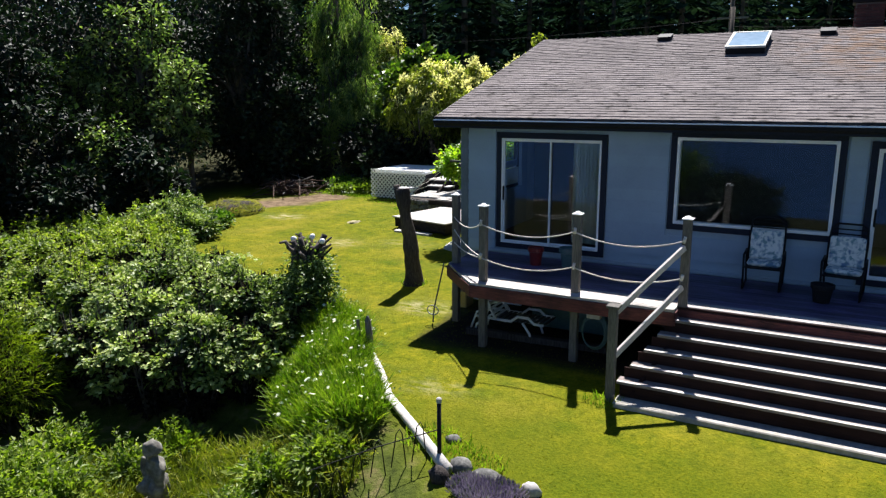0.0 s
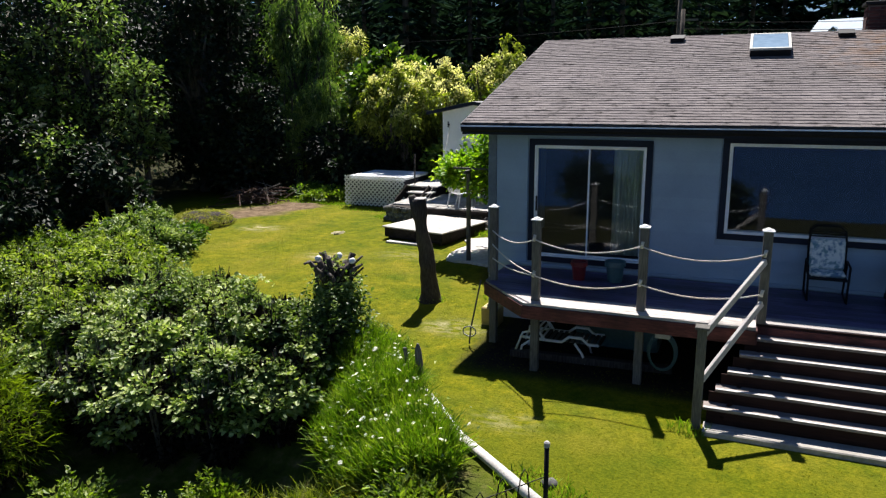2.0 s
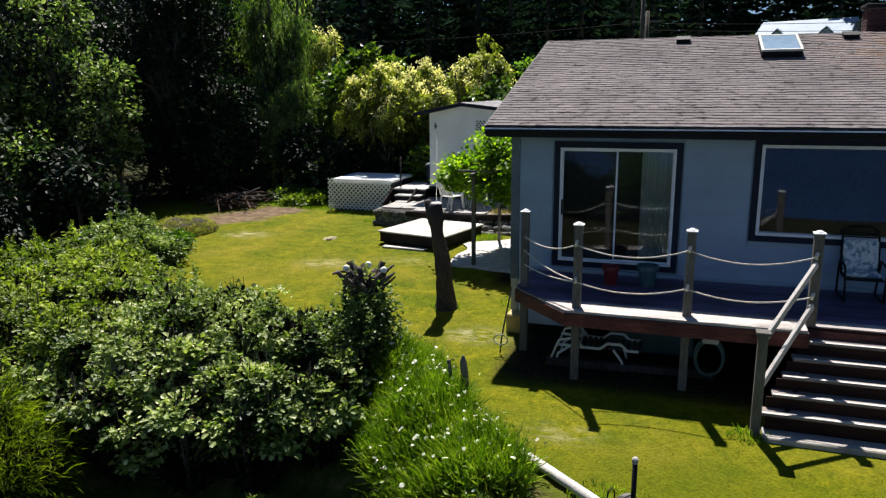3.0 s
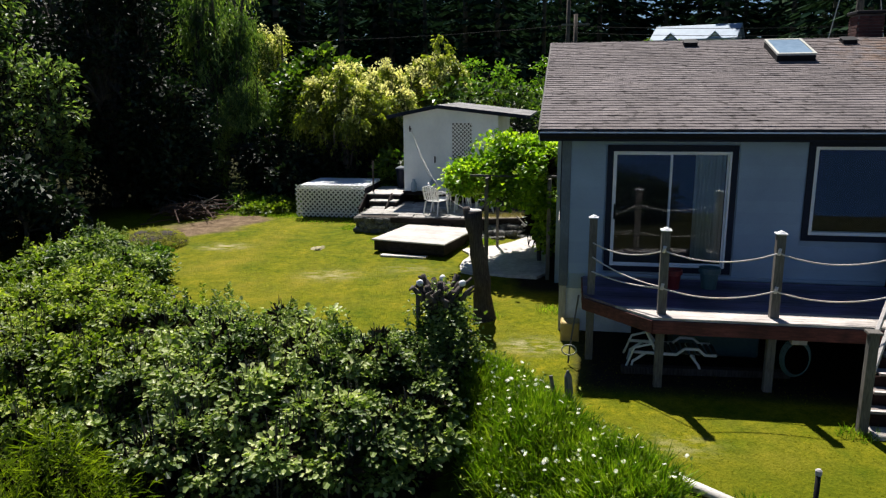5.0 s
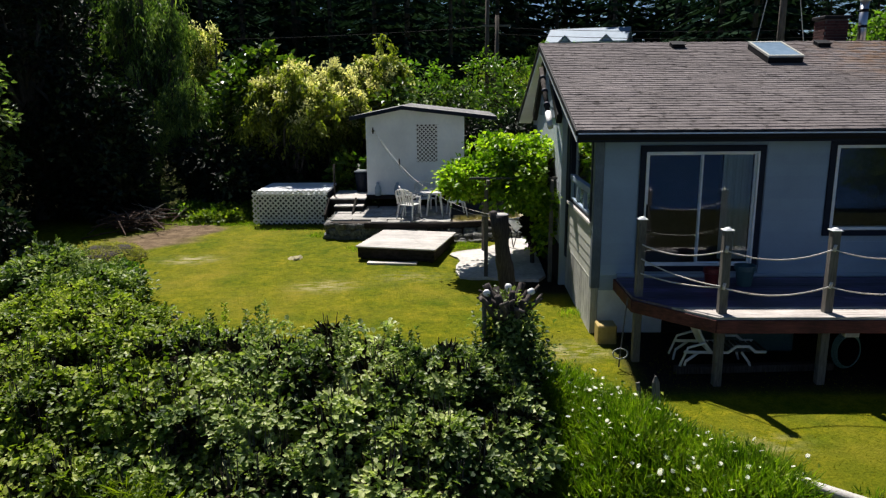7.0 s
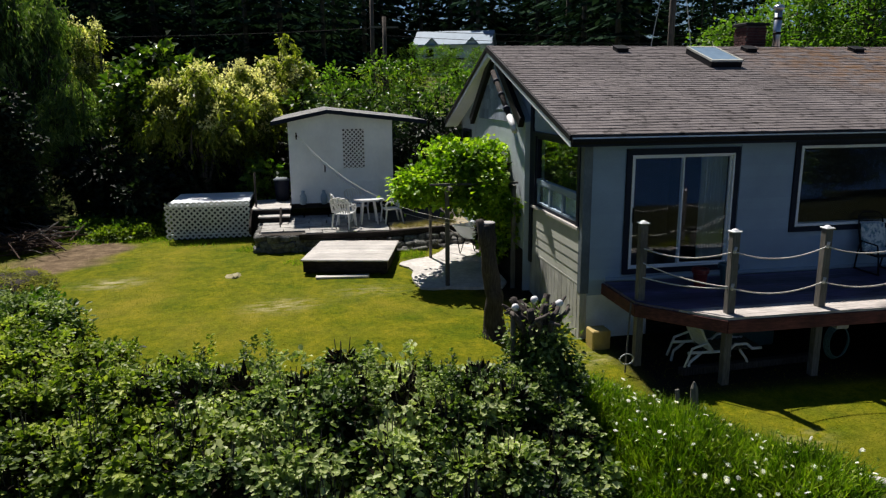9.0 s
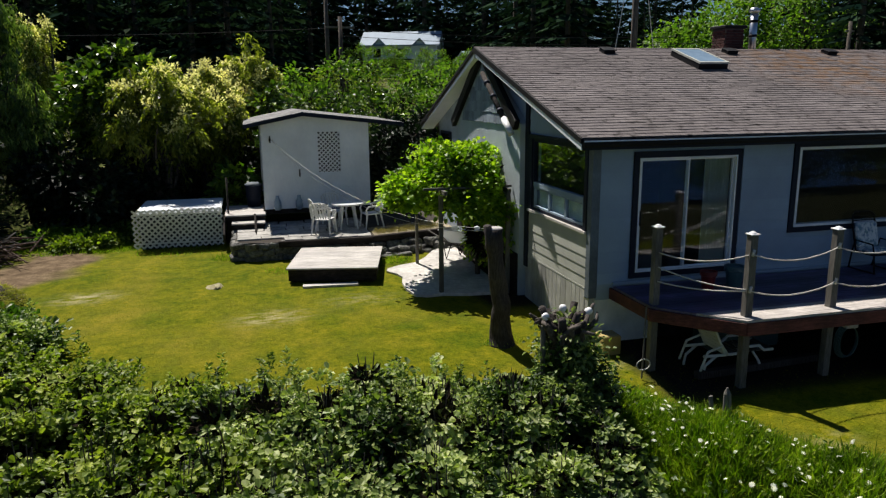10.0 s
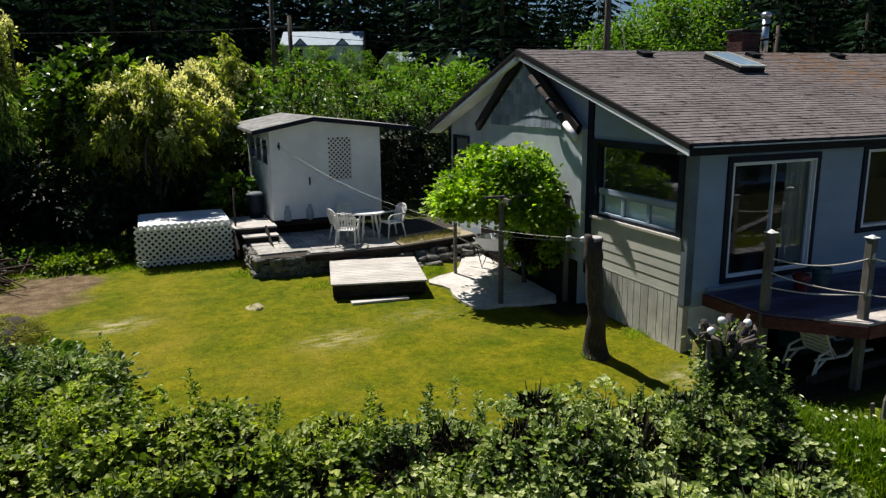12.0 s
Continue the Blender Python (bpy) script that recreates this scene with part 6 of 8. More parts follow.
def spray_tree(name, x, y, height, radius, mat, label, seed, canes=90, leaf=(0.17, 0.05), blossom=0.0, start=0.28, hang=0.35, category="shrub", group=""):
    """A many-stemmed shrub: arching canes with hanging side sprays, and cream clusters at the tips where it flowers."""
    rng = np.random.default_rng(seed)
    z0 = h(x, y)
    ob = thing(name, (x, y, z0), label, category, group)
    bm, S, B = bmesh.new(), [], []
    for k in range(canes):
        a, o = rng.uniform(0, 6.3), math.sqrt(rng.random())
        reach = radius * o * rng.uniform(0.8, 1.1)
        top = height * (1 - 0.30 * o * o) * rng.uniform(0.72, 1.04)
        bend = rng.normal(0, 0.16 * radius, 2)

        def on_cane(f):
            f = np.asarray(f, float)
            return np.stack([x + math.cos(a) * reach * f ** 1.4 + bend[0] * np.sin(f * 3), y + math.sin(a) * reach * f ** 1.4 + bend[1] * np.sin(f * 3), z0 + top * np.sin(f * 1.75) / math.sin(1.57)], -1)

        if k % 3 == 0:
            pts = on_cane(np.linspace(0, 0.95, 7))
            tube(bm, [tuple(p) for p in pts], [0.012 * height * (1 - 0.85 * f) + 0.006 for f in np.linspace(0, 1, 7)], 5)
        n = 11
        f = start + (1 - start) * rng.random(n) ** 0.75
        q = np.repeat(on_cane(f), 13, 0)
        m = len(q)
        along = np.tile(np.linspace(0.05, 1, 13), n)[:, None]
        way = unit(np.repeat(rng.normal(size=(n, 3)) * [1, 1, 0.35] + [math.cos(a) * 0.6, math.sin(a) * 0.6, 0.2], 13, 0))
        q = q + way * along * 0.36 - np.array([0, 0, 1]) * along ** 2 * hang + rng.normal(size=(m, 3)) * 0.045
        S.append((q, way * 0.5 + rng.normal(size=(m, 3)) * 0.45 - [0, 0, 0.4 + hang], rng.normal(size=(m, 3)) * 0.4 + way * 0.4 + [0, 0, 0.7]))
        if rng.random() < blossom:
            for tip in on_cane(1 - 0.36 * rng.random(7) ** 1.4):
                c = tip + rng.normal(size=3) * 0.10 + [0, 0, 0.08]
                e = rng.normal(size=(16, 3))
                B.append((c + unit(e) * [0.10, 0.10, 0.13], e + [0, 0, 0.3], rng.normal(size=(16, 3)) + [0, 0, 0.6]))
    part("trunk", bm, M_BARK, ob, smooth=True, world_space=True)
    P, D, N = gather(S)
    s = rng.uniform(0.6, 1.25, len(P))
    leaf_part("crown", P, D, N, leaf[0] * s, leaf[1] * s, mat, ob)
    if B:
        P, D, N = gather(B)
        leaf_part("blossom", P, D, N, rng.uniform(0.06, 0.12, len(P)), rng.uniform(0.04, 0.08, len(P)), G_BLOSSOM, ob, "clusters of cream blossom")
    return ob


# bramble hedge between the camera's side and the lawn
HEDGE = [
    (-8.5, 9.6, 0.65, 1.0), (-9.4, 9.5, 0.8, 1.2), (-10.3, 9.65, 0.85, 1.25), (-11.3, 9.8, 0.9, 1.3), (-12.4, 10.1, 1.0, 1.25), (-13.6, 10.8, 1.0, 1.15), (-15.0, 11.7, 1.1, 1.1), (-16.5, 12.9, 1.1, 1.1),
    (-8.6, 8.95, 0.65, 0.6), (-9.6, 8.65, 0.8, 0.75), (-10.7, 8.65, 0.85, 0.9), (-11.8, 8.85, 0.9, 0.85), (-13.0, 9.3, 1.0, 0.9), (-14.4, 9.8, 1.1, 0.85), (-16.0, 10.6, 1.2, 0.85), (-17.6, 11.4, 1.3, 0.95),
    (-8.5, 8.5, 0.5, 0.25), (-9.2, 8.05, 0.65, 0.42), (-10.2, 7.9, 0.75, 0.5), (-11.3, 7.9, 0.8, 0.5), (-12.7, 8.2, 0.9, 0.4), (-14.2, 8.6, 1.0, 0.35), (-16.0, 9.2, 1.2, 0.4),
]
for k, (x, y, r, top) in enumerate(HEDGE):
    top -= 0.1 if k < 8 else 0.04
    bush("bramble_bush", x, y, r, top - h(x, y), G_PALE if x > -12.8 else G_OVERGROWN, "dense bramble bush with pale lit leaves" if x > -12.8 else "dense yellow-green bramble bush", 100 + k, (0.092, 0.074), 12500 if k < 16 else 9500, 13, group="bramble hedge", stalks=9 if k < 8 else 2, spread=0.085, per=12, low=-0.45, depth=0.3, canes=3, gap=0.72, holes=0.5, cushions=True)
WEEDS = [(-18.6, 13.6, 1.5, 1.25), (-19.6, 15.4, 1.3, 1.3), (-20.5, 12.2, 1.7, 1.4), (-21.6, 14.6, 1.5, 1.5), (-18.0, 15.6, 0.95, 0.95), (-22.6, 11.0, 1.8, 1.7), (-16.6, 14.2, 0.9, 0.85)]
for k, (x, y, r, hh) in enumerate(WEEDS):
    bush("shrub", x, y, r, hh, G_BRAMBLE if k in (4, 6) else G_WEED, "overgrown yellow-green shrub beside the lawn", 140 + k, (0.14, 0.075), 6500, 9, group="shrubs beside the lawn", stalks=12, spread=0.12, gap=0.7, holes=0.34, cushions=True)
for k, (x, y, r, top) in enumerate([(-12.35, 6.7, 0.42, 0.78), (-11.95, 6.4, 0.72, 0.3), (-12.8, 6.3, 0.8, 0.42), (-12.2, 5.8, 0.75, 0.1)]):
    bush("feathery_shrub", x, y, r, top - h(x, y), G_SPRAY, "bright feathery yellow-green shrub", 160 + k, (0.19, 0.016), 8000 if k else 4500, 12, group="feathery shrubs", spread=0.15, low=-0.3, per=12, stalks=6, gap=0.4, holes=0.52, depth=0.5)
for k, (x, y, r, hh) in enumerate([(-9.9, 5.9, 0.5, 0.55), (-8.6, 6.2, 0.45, 0.4), (-6.3, 6.7, 0.4, 0.4), (-5.5, 6.9, 0.4, 0.4), (-8.9, 5.2, 0.5, 0.55), (-6.2, 5.9, 0.4, 0.4), (-9.6, 5.0, 0.6, 0.7), (-9.2, 4.6, 0.5, 0.6), (-8.3, 4.4, 0.45, 0.5), (-8.5, 7.0, 0.35, 0.35)]):
    bush("garden_weed", x, y, r, hh, G_WEED, "low leafy weed in the lower garden", 180 + k, (0.105, 0.055), 3200, 9, stalks=5, per=8, gap=0.4, holes=0.36, category="plant", group="weeds in the garden", spread=0.12, low=0.0)

# pollard trunk wrapped in a climbing rose
pol = thing("pollard_stump", (-8.38, 10.15, h(-8.38, 10.15)), "ivy-clad pollarded stump with knobbly cut branches", "stump")
rng = np.random.default_rng(61)
z0 = pol.location.z
bm = tube(bmesh.new(), [(0, 0, -0.2), (0.03, 0, 0.5), (-0.02, 0.02, 1.0), (0.0, 0, 1.75 - z0 - 0.25)], [0.24, 0.18, 0.17, 0.2], 12)
rough_up(bm, 0.05, 4, 7)
part("trunk", bm, M_LOG, pol, smooth=True)
for k in range(9):
    a = k * 0.7
    e = (0.30 * math.cos(a), 0.30 * math.sin(a), 1.72 - z0 + 0.1 * math.sin(k * 2.1))
    bm = tube(bmesh.new(), [(0.08 * math.cos(a), 0.08 * math.sin(a), 1.35 - z0), (0.2 * math.cos(a), 0.2 * math.sin(a), 1.55 - z0), e], [0.07, 0.055, 0.045], 8)
    part("stub", rough_up(bm, 0.02, 9, k), M_LOG, pol, smooth=True)
M_BONE = surface("weathered_dead_stub", [(0.035, 0.028, 0.025), (0.15, 0.125, 0.105)], 0.9, 18, (2, 2, 0.5), 2.0, (0.6, 1.2), 0.6, 0.01)
for k in range(16):
    a, o = k * 2.4, 0.12 + 0.24 * math.sqrt((k + 0.5) / 16)
    x, y, z = o * math.cos(a), o * math.sin(a), 1.52 - z0 + 0.06 * math.sin(k * 1.7)
    b = a + 1.3 * math.sin(k * 2.9)
    pts = [(0.5 * x, 0.5 * y, z - 0.25), (x, y, z), (x + 0.1 * math.cos(b), y + 0.1 * math.sin(b), z + 0.11), (x + 0.2 * math.cos(b + 0.8), y + 0.2 * math.sin(b + 0.8), z + 0.14 + 0.08 * math.sin(k))]
    part("gnarled_branch", rough_up(tube(bmesh.new(), pts, [0.045, 0.04, 0.032, 0.018], 7), 0.02, 11, k), M_BONE, pol, "weathered gnarled branch", smooth=True)
part("dead_branch", tube(bmesh.new(), [(0.15, 0.0, 1.1 - z0), (0.33, 0.0, 1.45 - z0), (0.52, 0.03, 1.62 - z0)], [0.03, 0.025, 0.015], 6), M_LOG, pol)
part("stake", tube(bmesh.new(), [(-0.32, -0.08, -0.1), (-0.33, -0.06, 1.6 - z0)], 0.035, 8), M_POST, pol)
for x, y, z in ((-0.30, -0.05, 1.72), (0.34, -0.02, 1.73), (0.02, 0.1, 1.76)):
    bm = bmesh.new()
    bmesh.ops.create_icosphere(bm, subdivisions=2, radius=0.056, matrix=Matrix.Translation((x, y, z - z0)))
    part("white_float", rough_up(bm, 0.015, 12), M_WHITE, pol, "weathered white float", smooth=True)
sets = []
for zc, r in ((0.0, 0.42), (0.35, 0.40), (0.7, 0.38), (1.0, 0.36), (1.3, 0.36)):
    sets.append(crown_leaves(rng, (-8.36 + 0.03, 10.12, zc), (r, r, 0.36), 170, 6, 0.09, -0.9, 0.4, 0.4))
sets.append(crown_leaves(rng, (-8.15, 9.95, 0.25), (0.6, 0.5, 0.75), 260, 6, 0.1, -0.9, 0.4, 0.4))
sets.append(crown_leaves(rng, (-8.3, 9.9, 0.9), (0.5, 0.45, 0.5), 200, 6, 0.1, -0.9, 0.4, 0.4))
P, D, N = gather(sets)
leaf_part("climber", P, D, N, rng.uniform(0.05, 0.1, len(P)), rng.uniform(0.035, 0.07, len(P)), G_BRAMBLE, pol, "dark green climbing rose", rounded=True)

# tall grass with daisies
def inside(poly, x, y):
    hit = np.zeros(len(x), bool)
    for (ax, ay), (bx, by) in zip(poly, poly[1:] + poly[:1]):
        hit ^= ((ay > y) != (by > y)) & (x < (bx - ax) * (y - ay) / (by - ay + 1e-12) + ax)
    return hit


TALL = [(-8.0, 10.35), (-7.1, 10.1), (-6.55, 9.1), (-5.85, 8.3), (-5.2, 7.6), (-5.25, 7.35), (-6.0, 7.35), (-6.9, 7.55), (-7.6, 8.3), (-8.1, 9.2)]
rng = np.random.default_rng(71)
x, y = rng.uniform(-8.3, -4.8, 90000), rng.uniform(7.2, 10.5, 90000)
ok = inside(TALL, x, y)
x, y = x[ok][:34000], y[ok][:34000]
n = len(x)
patch = 0.5 + 0.5 * np.sin(x * 3.1 + 1) * np.sin(y * 2.7)
L = rng.uniform(0.35, 0.72, n) * (0.7 + 0.4 * patch)
meadow = thing("tall_grass", (-6.6, 8.8, h(-6.6, 8.8)), "bright tall meadow grass full of white daisies", "grass", kind="stuff")
base = np.stack([x, y, land(x, y) - 0.02], 1)
lean = rng.normal(size=(n, 3)) * 0.28 + [0.05, -0.05, 1.0]
half = base + unit(lean) * L[:, None] * 0.55
leaf_part("blades", base, lean, rng.normal(size=(n, 3)) * [1, 1, 0.2], L * 0.62, 0.010, G_GRASS, meadow, fold=0.1, kind="stuff")
leaf_part("blade_tips", half, unit(lean) + rng.normal(size=(n, 3)) * 0.3 - [0, 0, 0.15], rng.normal(size=(n, 3)) * [1, 1, 0.3], L * 0.55, 0.009, G_GRASS, meadow, fold=0.1, kind="stuff")
m = 16000
w = rng.choice(n, m)
P = base[w] + unit(lean[w]) * (L[w] * rng.uniform(0.2, 1.05, m))[:, None] + rng.normal(size=(m, 3)) * 0.04
leaf_part("weed_leaves", P, rng.normal(size=(m, 3)) + [0, 0, 0.3], rng.normal(size=(m, 3)) * 0.5 + [0, 0, 0.8], rng.uniform(0.04, 0.09, m), rng.uniform(0.02, 0.045, m), G_WEED, meadow, kind="stuff")
pick = rng.choice(n, 230, replace=False)
P, D, N = [], [], []
for i in pick:
    c = base[i] + unit(lean[i]) * (L[i] * 1.02 + 0.06)
    f = unit(np.array([rng.normal() * 0.4, rng.normal() * 0.4 - 0.15, 1]))
    s = unit(np.cross(f, [0, 1, 0.3]))
    t = np.cross(f, s)
    for k in range(9):
        a = k * 2 * math.pi / 9
        P.append(c)
        D.append(s * math.cos(a) + t * math.sin(a))
        N.append(f)
P, D, N = np.array(P), np.array(D), np.array(N)
leaf_part("daisy_petals", P, D, N, np.repeat(rng.uniform(0.022, 0.044, len(pick)), 9), 0.021, G_PETAL, meadow, "white daisy flowers", kind="stuff")

# rough yellowing grass in the lower garden
ROUGH = [(-9.9, 5.6), (-8.3, 7.2), (-7.2, 7.5), (-5.3, 7.3), (-4.9, 6.6), (-5.8, 5.4), (-7.6, 4.6), (-9.2, 4.2)]
x, y = rng.uniform(-10, -4.8, 40000), rng.uniform(4, 7.6, 40000)
thick = np.sin(x * 2.3 + 0.7 * np.sin(y * 3)) * np.sin(y * 2.9 + 1) + rng.normal(0, 0.35, len(x)) > -0.25
ok = inside(ROUGH, x, y) & thick & (np.hypot(x + 7.75, y - 5.85) > 0.3)
x, y = x[ok][:15000], y[ok][:15000]
n = len(x)
rough = thing("rough_grass", (-7.2, 6.0, h(-7.2, 6.0)), "rough yellowing grass in the lower garden", "grass", kind="stuff")
L = rng.uniform(0.22, 0.55, n)
lean = rng.normal(size=(n, 3)) * 0.45 + [0, -0.05, 1.0]
base = np.stack([x, y, land(x, y) - 0.02], 1)
leaf_part("blades", base, lean, rng.normal(size=(n, 3)) * [1, 1, 0.2], L * 0.7, 0.012, G_ROUGH, rough, fold=0.1, kind="stuff")
leaf_part("blade_tips", base + unit(lean) * L[:, None] * 0.6, unit(lean) + rng.normal(size=(n, 3)) * 0.5 - [0, 0, 0.35], rng.normal(size=(n, 3)) * [1, 1, 0.3], L * 0.5, 0.010, G_ROUGH, rough, fold=0.1, kind="stuff")

# short turf over the lawn
n = 110000
x, y = rng.uniform(-19, 2.5, n), rng.uniform(6.5, 23.5, n) 
ok = (edge_distance(x, y) < -0.02) & (dirt_at(x, y) < 0.4) & ~((x > SIDE_X) & (y > WALL_Y)) & ~((x > -9.3) & (x < -6.6) & (y > 14.7))
ok &= ~((x > -2.6) & (y > 9.2)) & ~((x > -13) & (y > 20.4)) & (rng.random(n) < np.clip(1.5 - (y - 7) / 14, 0.35, 1))
x, y = x[ok], y[ok]
n = len(x)
turf = leaf_part("turf", np.stack([x, y, land(x, y) - 0.005], 1), rng.normal(size=(n, 3)) * 0.9 + [0, 0, 0.55], rng.normal(size=(n, 3)) * 0.5 + [0, 0, 1], rng.uniform(0.015, 0.034, n), 0.011, G_TURF, None, fold=0.1)
tagged(turf, "short mown grass blades", "grass", kind="stuff")
# rougher tufts along edges and posts
spots = [(-8.1, 13.42, 0.35, 160), (-11.6, 19.3, 0.5, 200), (-14.4, 22.6, 1.3, 500), (-12.9, 21.2, 0.6, 400), (-8.9, 19.5, 0.5, 420), (-6.75, 14.0, 0.35, 160), (-16.2, 23.4, 1.0, 1200), (-17.8, 23.6, 1.2, 1200), (-4.2, 7.5, 0.5, 300), (-3.6, 7.2, 0.5, 300), (-2.6, 9.5, 0.3, 120)]
S = []
for sx, sy, r, m in spots:
    a, o = rng.uniform(0, 6.3, m), r * np.sqrt(rng.random(m))
    px, py = sx + o * np.cos(a), sy + o * np.sin(a) * 0.7
    S.append((np.stack([px, py, land(px, py) - 0.01], 1), rng.normal(size=(m, 3)) * 0.4 + [0, 0, 1.0], rng.normal(size=(m, 3))))
P, D, N = gather(S)
tuft = leaf_part("grass_tufts", P, D, N, rng.uniform(0.06, 0.16, len(P)), 0.013, G_GRASS, None, fold=0.1)
tagged(tuft, "longer unmown tufts of grass", "grass", kind="stuff")

# vine over the pergola
vine = thing("grape_vine", (-7.9, 17.4, h(-7.9, 17.4)), "lush bright green grape vine over the pergola", "vine")
rng = np.random.default_rng(81)
part("stem", tube(bmesh.new(), [(0.7, 0.3, 0), (0.65, 0.2, 1.2), (0.3, 0.1, 2.2), (-0.4, -0.3, 2.5)], [0.06, 0.045, 0.035, 0.02], 8), M_BARK, vine, smooth=True)
sets = []
for c, r, m in (((-9.0, 17.35, 2.42), (0.42, 0.55, 0.38), 110), ((-8.75, 17.7, 2.35), (0.5, 0.8, 0.48), 150), ((-8.25, 17.9, 2.45), (0.7, 1.1, 0.55), 270), ((-7.75, 17.7, 2.72), (0.8, 1.3, 0.72), 340), ((-7.3, 17.5, 2.6), (0.55, 1.2, 0.72), 260), ((-7.9, 18.9, 2.45), (0.75, 0.8, 0.5), 190), ((-7.4, 19.4, 2.45), (0.6, 0.8, 0.5), 160), ((-7.95, 16.95, 2.3), (0.65, 0.6, 0.45), 150), ((-7.25, 16.8, 2.2), (0.45, 0.7, 0.7), 160), ((-7.1, 17.1, 1.6), (0.35, 0.7, 0.9), 150), ((-6.98, 18.1, 1.2), (0.25, 0.8, 1.1), 110)):
    sets.append(crown_leaves(rng, c, r, int(m * 2.3), 9, 0.13, -0.6, 0.4, 0.45, up=0.8, gap=0.7, holes=0.1))
sets += cane_leaves(rng, (-7.75, 17.7), 1.05, 3.4, 2.2, 40, 16)
P, D, N = gather(sets)
off = (P[:, 0] < -6.78) & ~((P[:, 0] > -7.08) & (P[:, 1] < 17.2) & (P[:, 2] > 2.3))
off &= (P[:, 2] > 1.75) | (P[:, 0] > -7.3)
P, D, N = P[off], D[off], N[off]
leaf_part("foliage", P, D, N, rng.uniform(0.08, 0.15, len(P)), rng.uniform(0.07, 0.135, len(P)), G_VINE, vine, rounded=True)
shade_twig_part(rng, [((-8.2, 17.9, 2.4), (0.65, 1.1, 0.35)), ((-7.7, 17.7, 2.55), (0.75, 1.2, 0.5)), ((-7.3, 17.5, 2.6), (0.5, 1.2, 0.7)), ((-8.0, 18.8, 2.5), (0.8, 0.8, 0.4)), ((-7.4, 19.3, 2.5), (0.5, 0.8, 0.4)), ((-7.1, 17.4, 1.5), (0.3, 0.9, 0.9))], vine, 7500, 0.32, 0.11)

# trees beyond the lawn
DARK_L = "tall dark leafy tree at the edge of the wood"
for k, (x, y, hh, r) in enumerate([(-23.2, 24.0, 9.0, 2.4), (-26.0, 15.0, 7.5, 2.8), (-23.8, 26.6, 10.5, 2.8), (-27.5, 21.5, 9.6, 3.8), (-29.0, 15.0, 9.8, 3.8), (-27.0, 11.0, 8.4, 3.2), (-28.5, 29.0, 11.5, 4.2), (-24.0, 34.0, 11.0, 3.8), (-34.0, 22.0, 13.5, 4.8), (-21.0, 24.6, 4.6, 1.7), (-33.0, 12.0, 12.0, 4.4)]):
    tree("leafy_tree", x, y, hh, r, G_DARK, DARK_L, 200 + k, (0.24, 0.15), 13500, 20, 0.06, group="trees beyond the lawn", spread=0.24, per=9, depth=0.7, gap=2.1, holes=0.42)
for k, (x, y, hh, r) in enumerate([(-22.3, 20.0, 5.4, 1.25), (-23.2, 17.2, 3.8, 0.9), (-24.8, 20.2, 7.8, 1.9), (-26.9, 18.6, 6.4, 1.7)]):
    tree("alder_tree", x, y, hh, r, G_ALDER, "slender sunlit alder in front of the dark wood", 212 + k, (0.2, 0.13), int(3200 * r), 8, 0.32, group="alders beyond the lawn", spread=0.19, per=8, gap=1.1, holes=0.5)
spray_tree("drooping_tree", -19.2, 27.2, 4.9, 1.15, G_DROOP, "drooping willow-like tree with pale green leaves", 220, 90, (0.19, 0.045), 0.0, 0.25, 0.7, "tree")
spray_tree("drooping_tree", -21.2, 28.8, 9.4, 2.2, G_DROOP, "tall drooping tree with narrow leaves", 221, 170, (0.21, 0.05), 0.0, 0.2, 0.8, "tree")
spray_tree("drooping_tree", -20.2, 26.2, 4.4, 1.0, G_DROOP, "young drooping tree with narrow leaves", 227, 60, (0.17, 0.045), 0.0, 0.2, 0.6, "tree")
spray_tree("plume_tree", -19.1, 30.0, 7.0, 0.75, G_WILLOW, "slender tree with cream flower plumes", 222, 50, (0.13, 0.06), 0.5, 0.2, 0.2, "tree")
tree("maple_tree", -16.6, 28.4, 5.8, 1.75, G_MAPLE, "broad-leaved green maple tree", 223, (0.26, 0.21), 9500, 9, 0.4, spread=0.26, gap=1.2, holes=0.35)
spray_tree("flowering_shrub", -15.0, 26.6, 5.2, 2.05, G_WILLOW, "tall shrub covered in cream blossom", 224, 140, (0.20, 0.085), 0.5, 0.36, 0.45)
spray_tree("flowering_shrub", -13.6, 27.6, 5.0, 1.35, G_WILLOW, "tall shrub covered in cream blossom", 225, 85, (0.20, 0.085), 0.55, 0.32, 0.45)
spray_tree("flowering_shrub", -12.3, 31.4, 6.2, 1.5, G_WILLOW, "tall shrub with pale yellow flowers", 226, 95, (0.20, 0.085), 0.5, 0.2, 0.3)
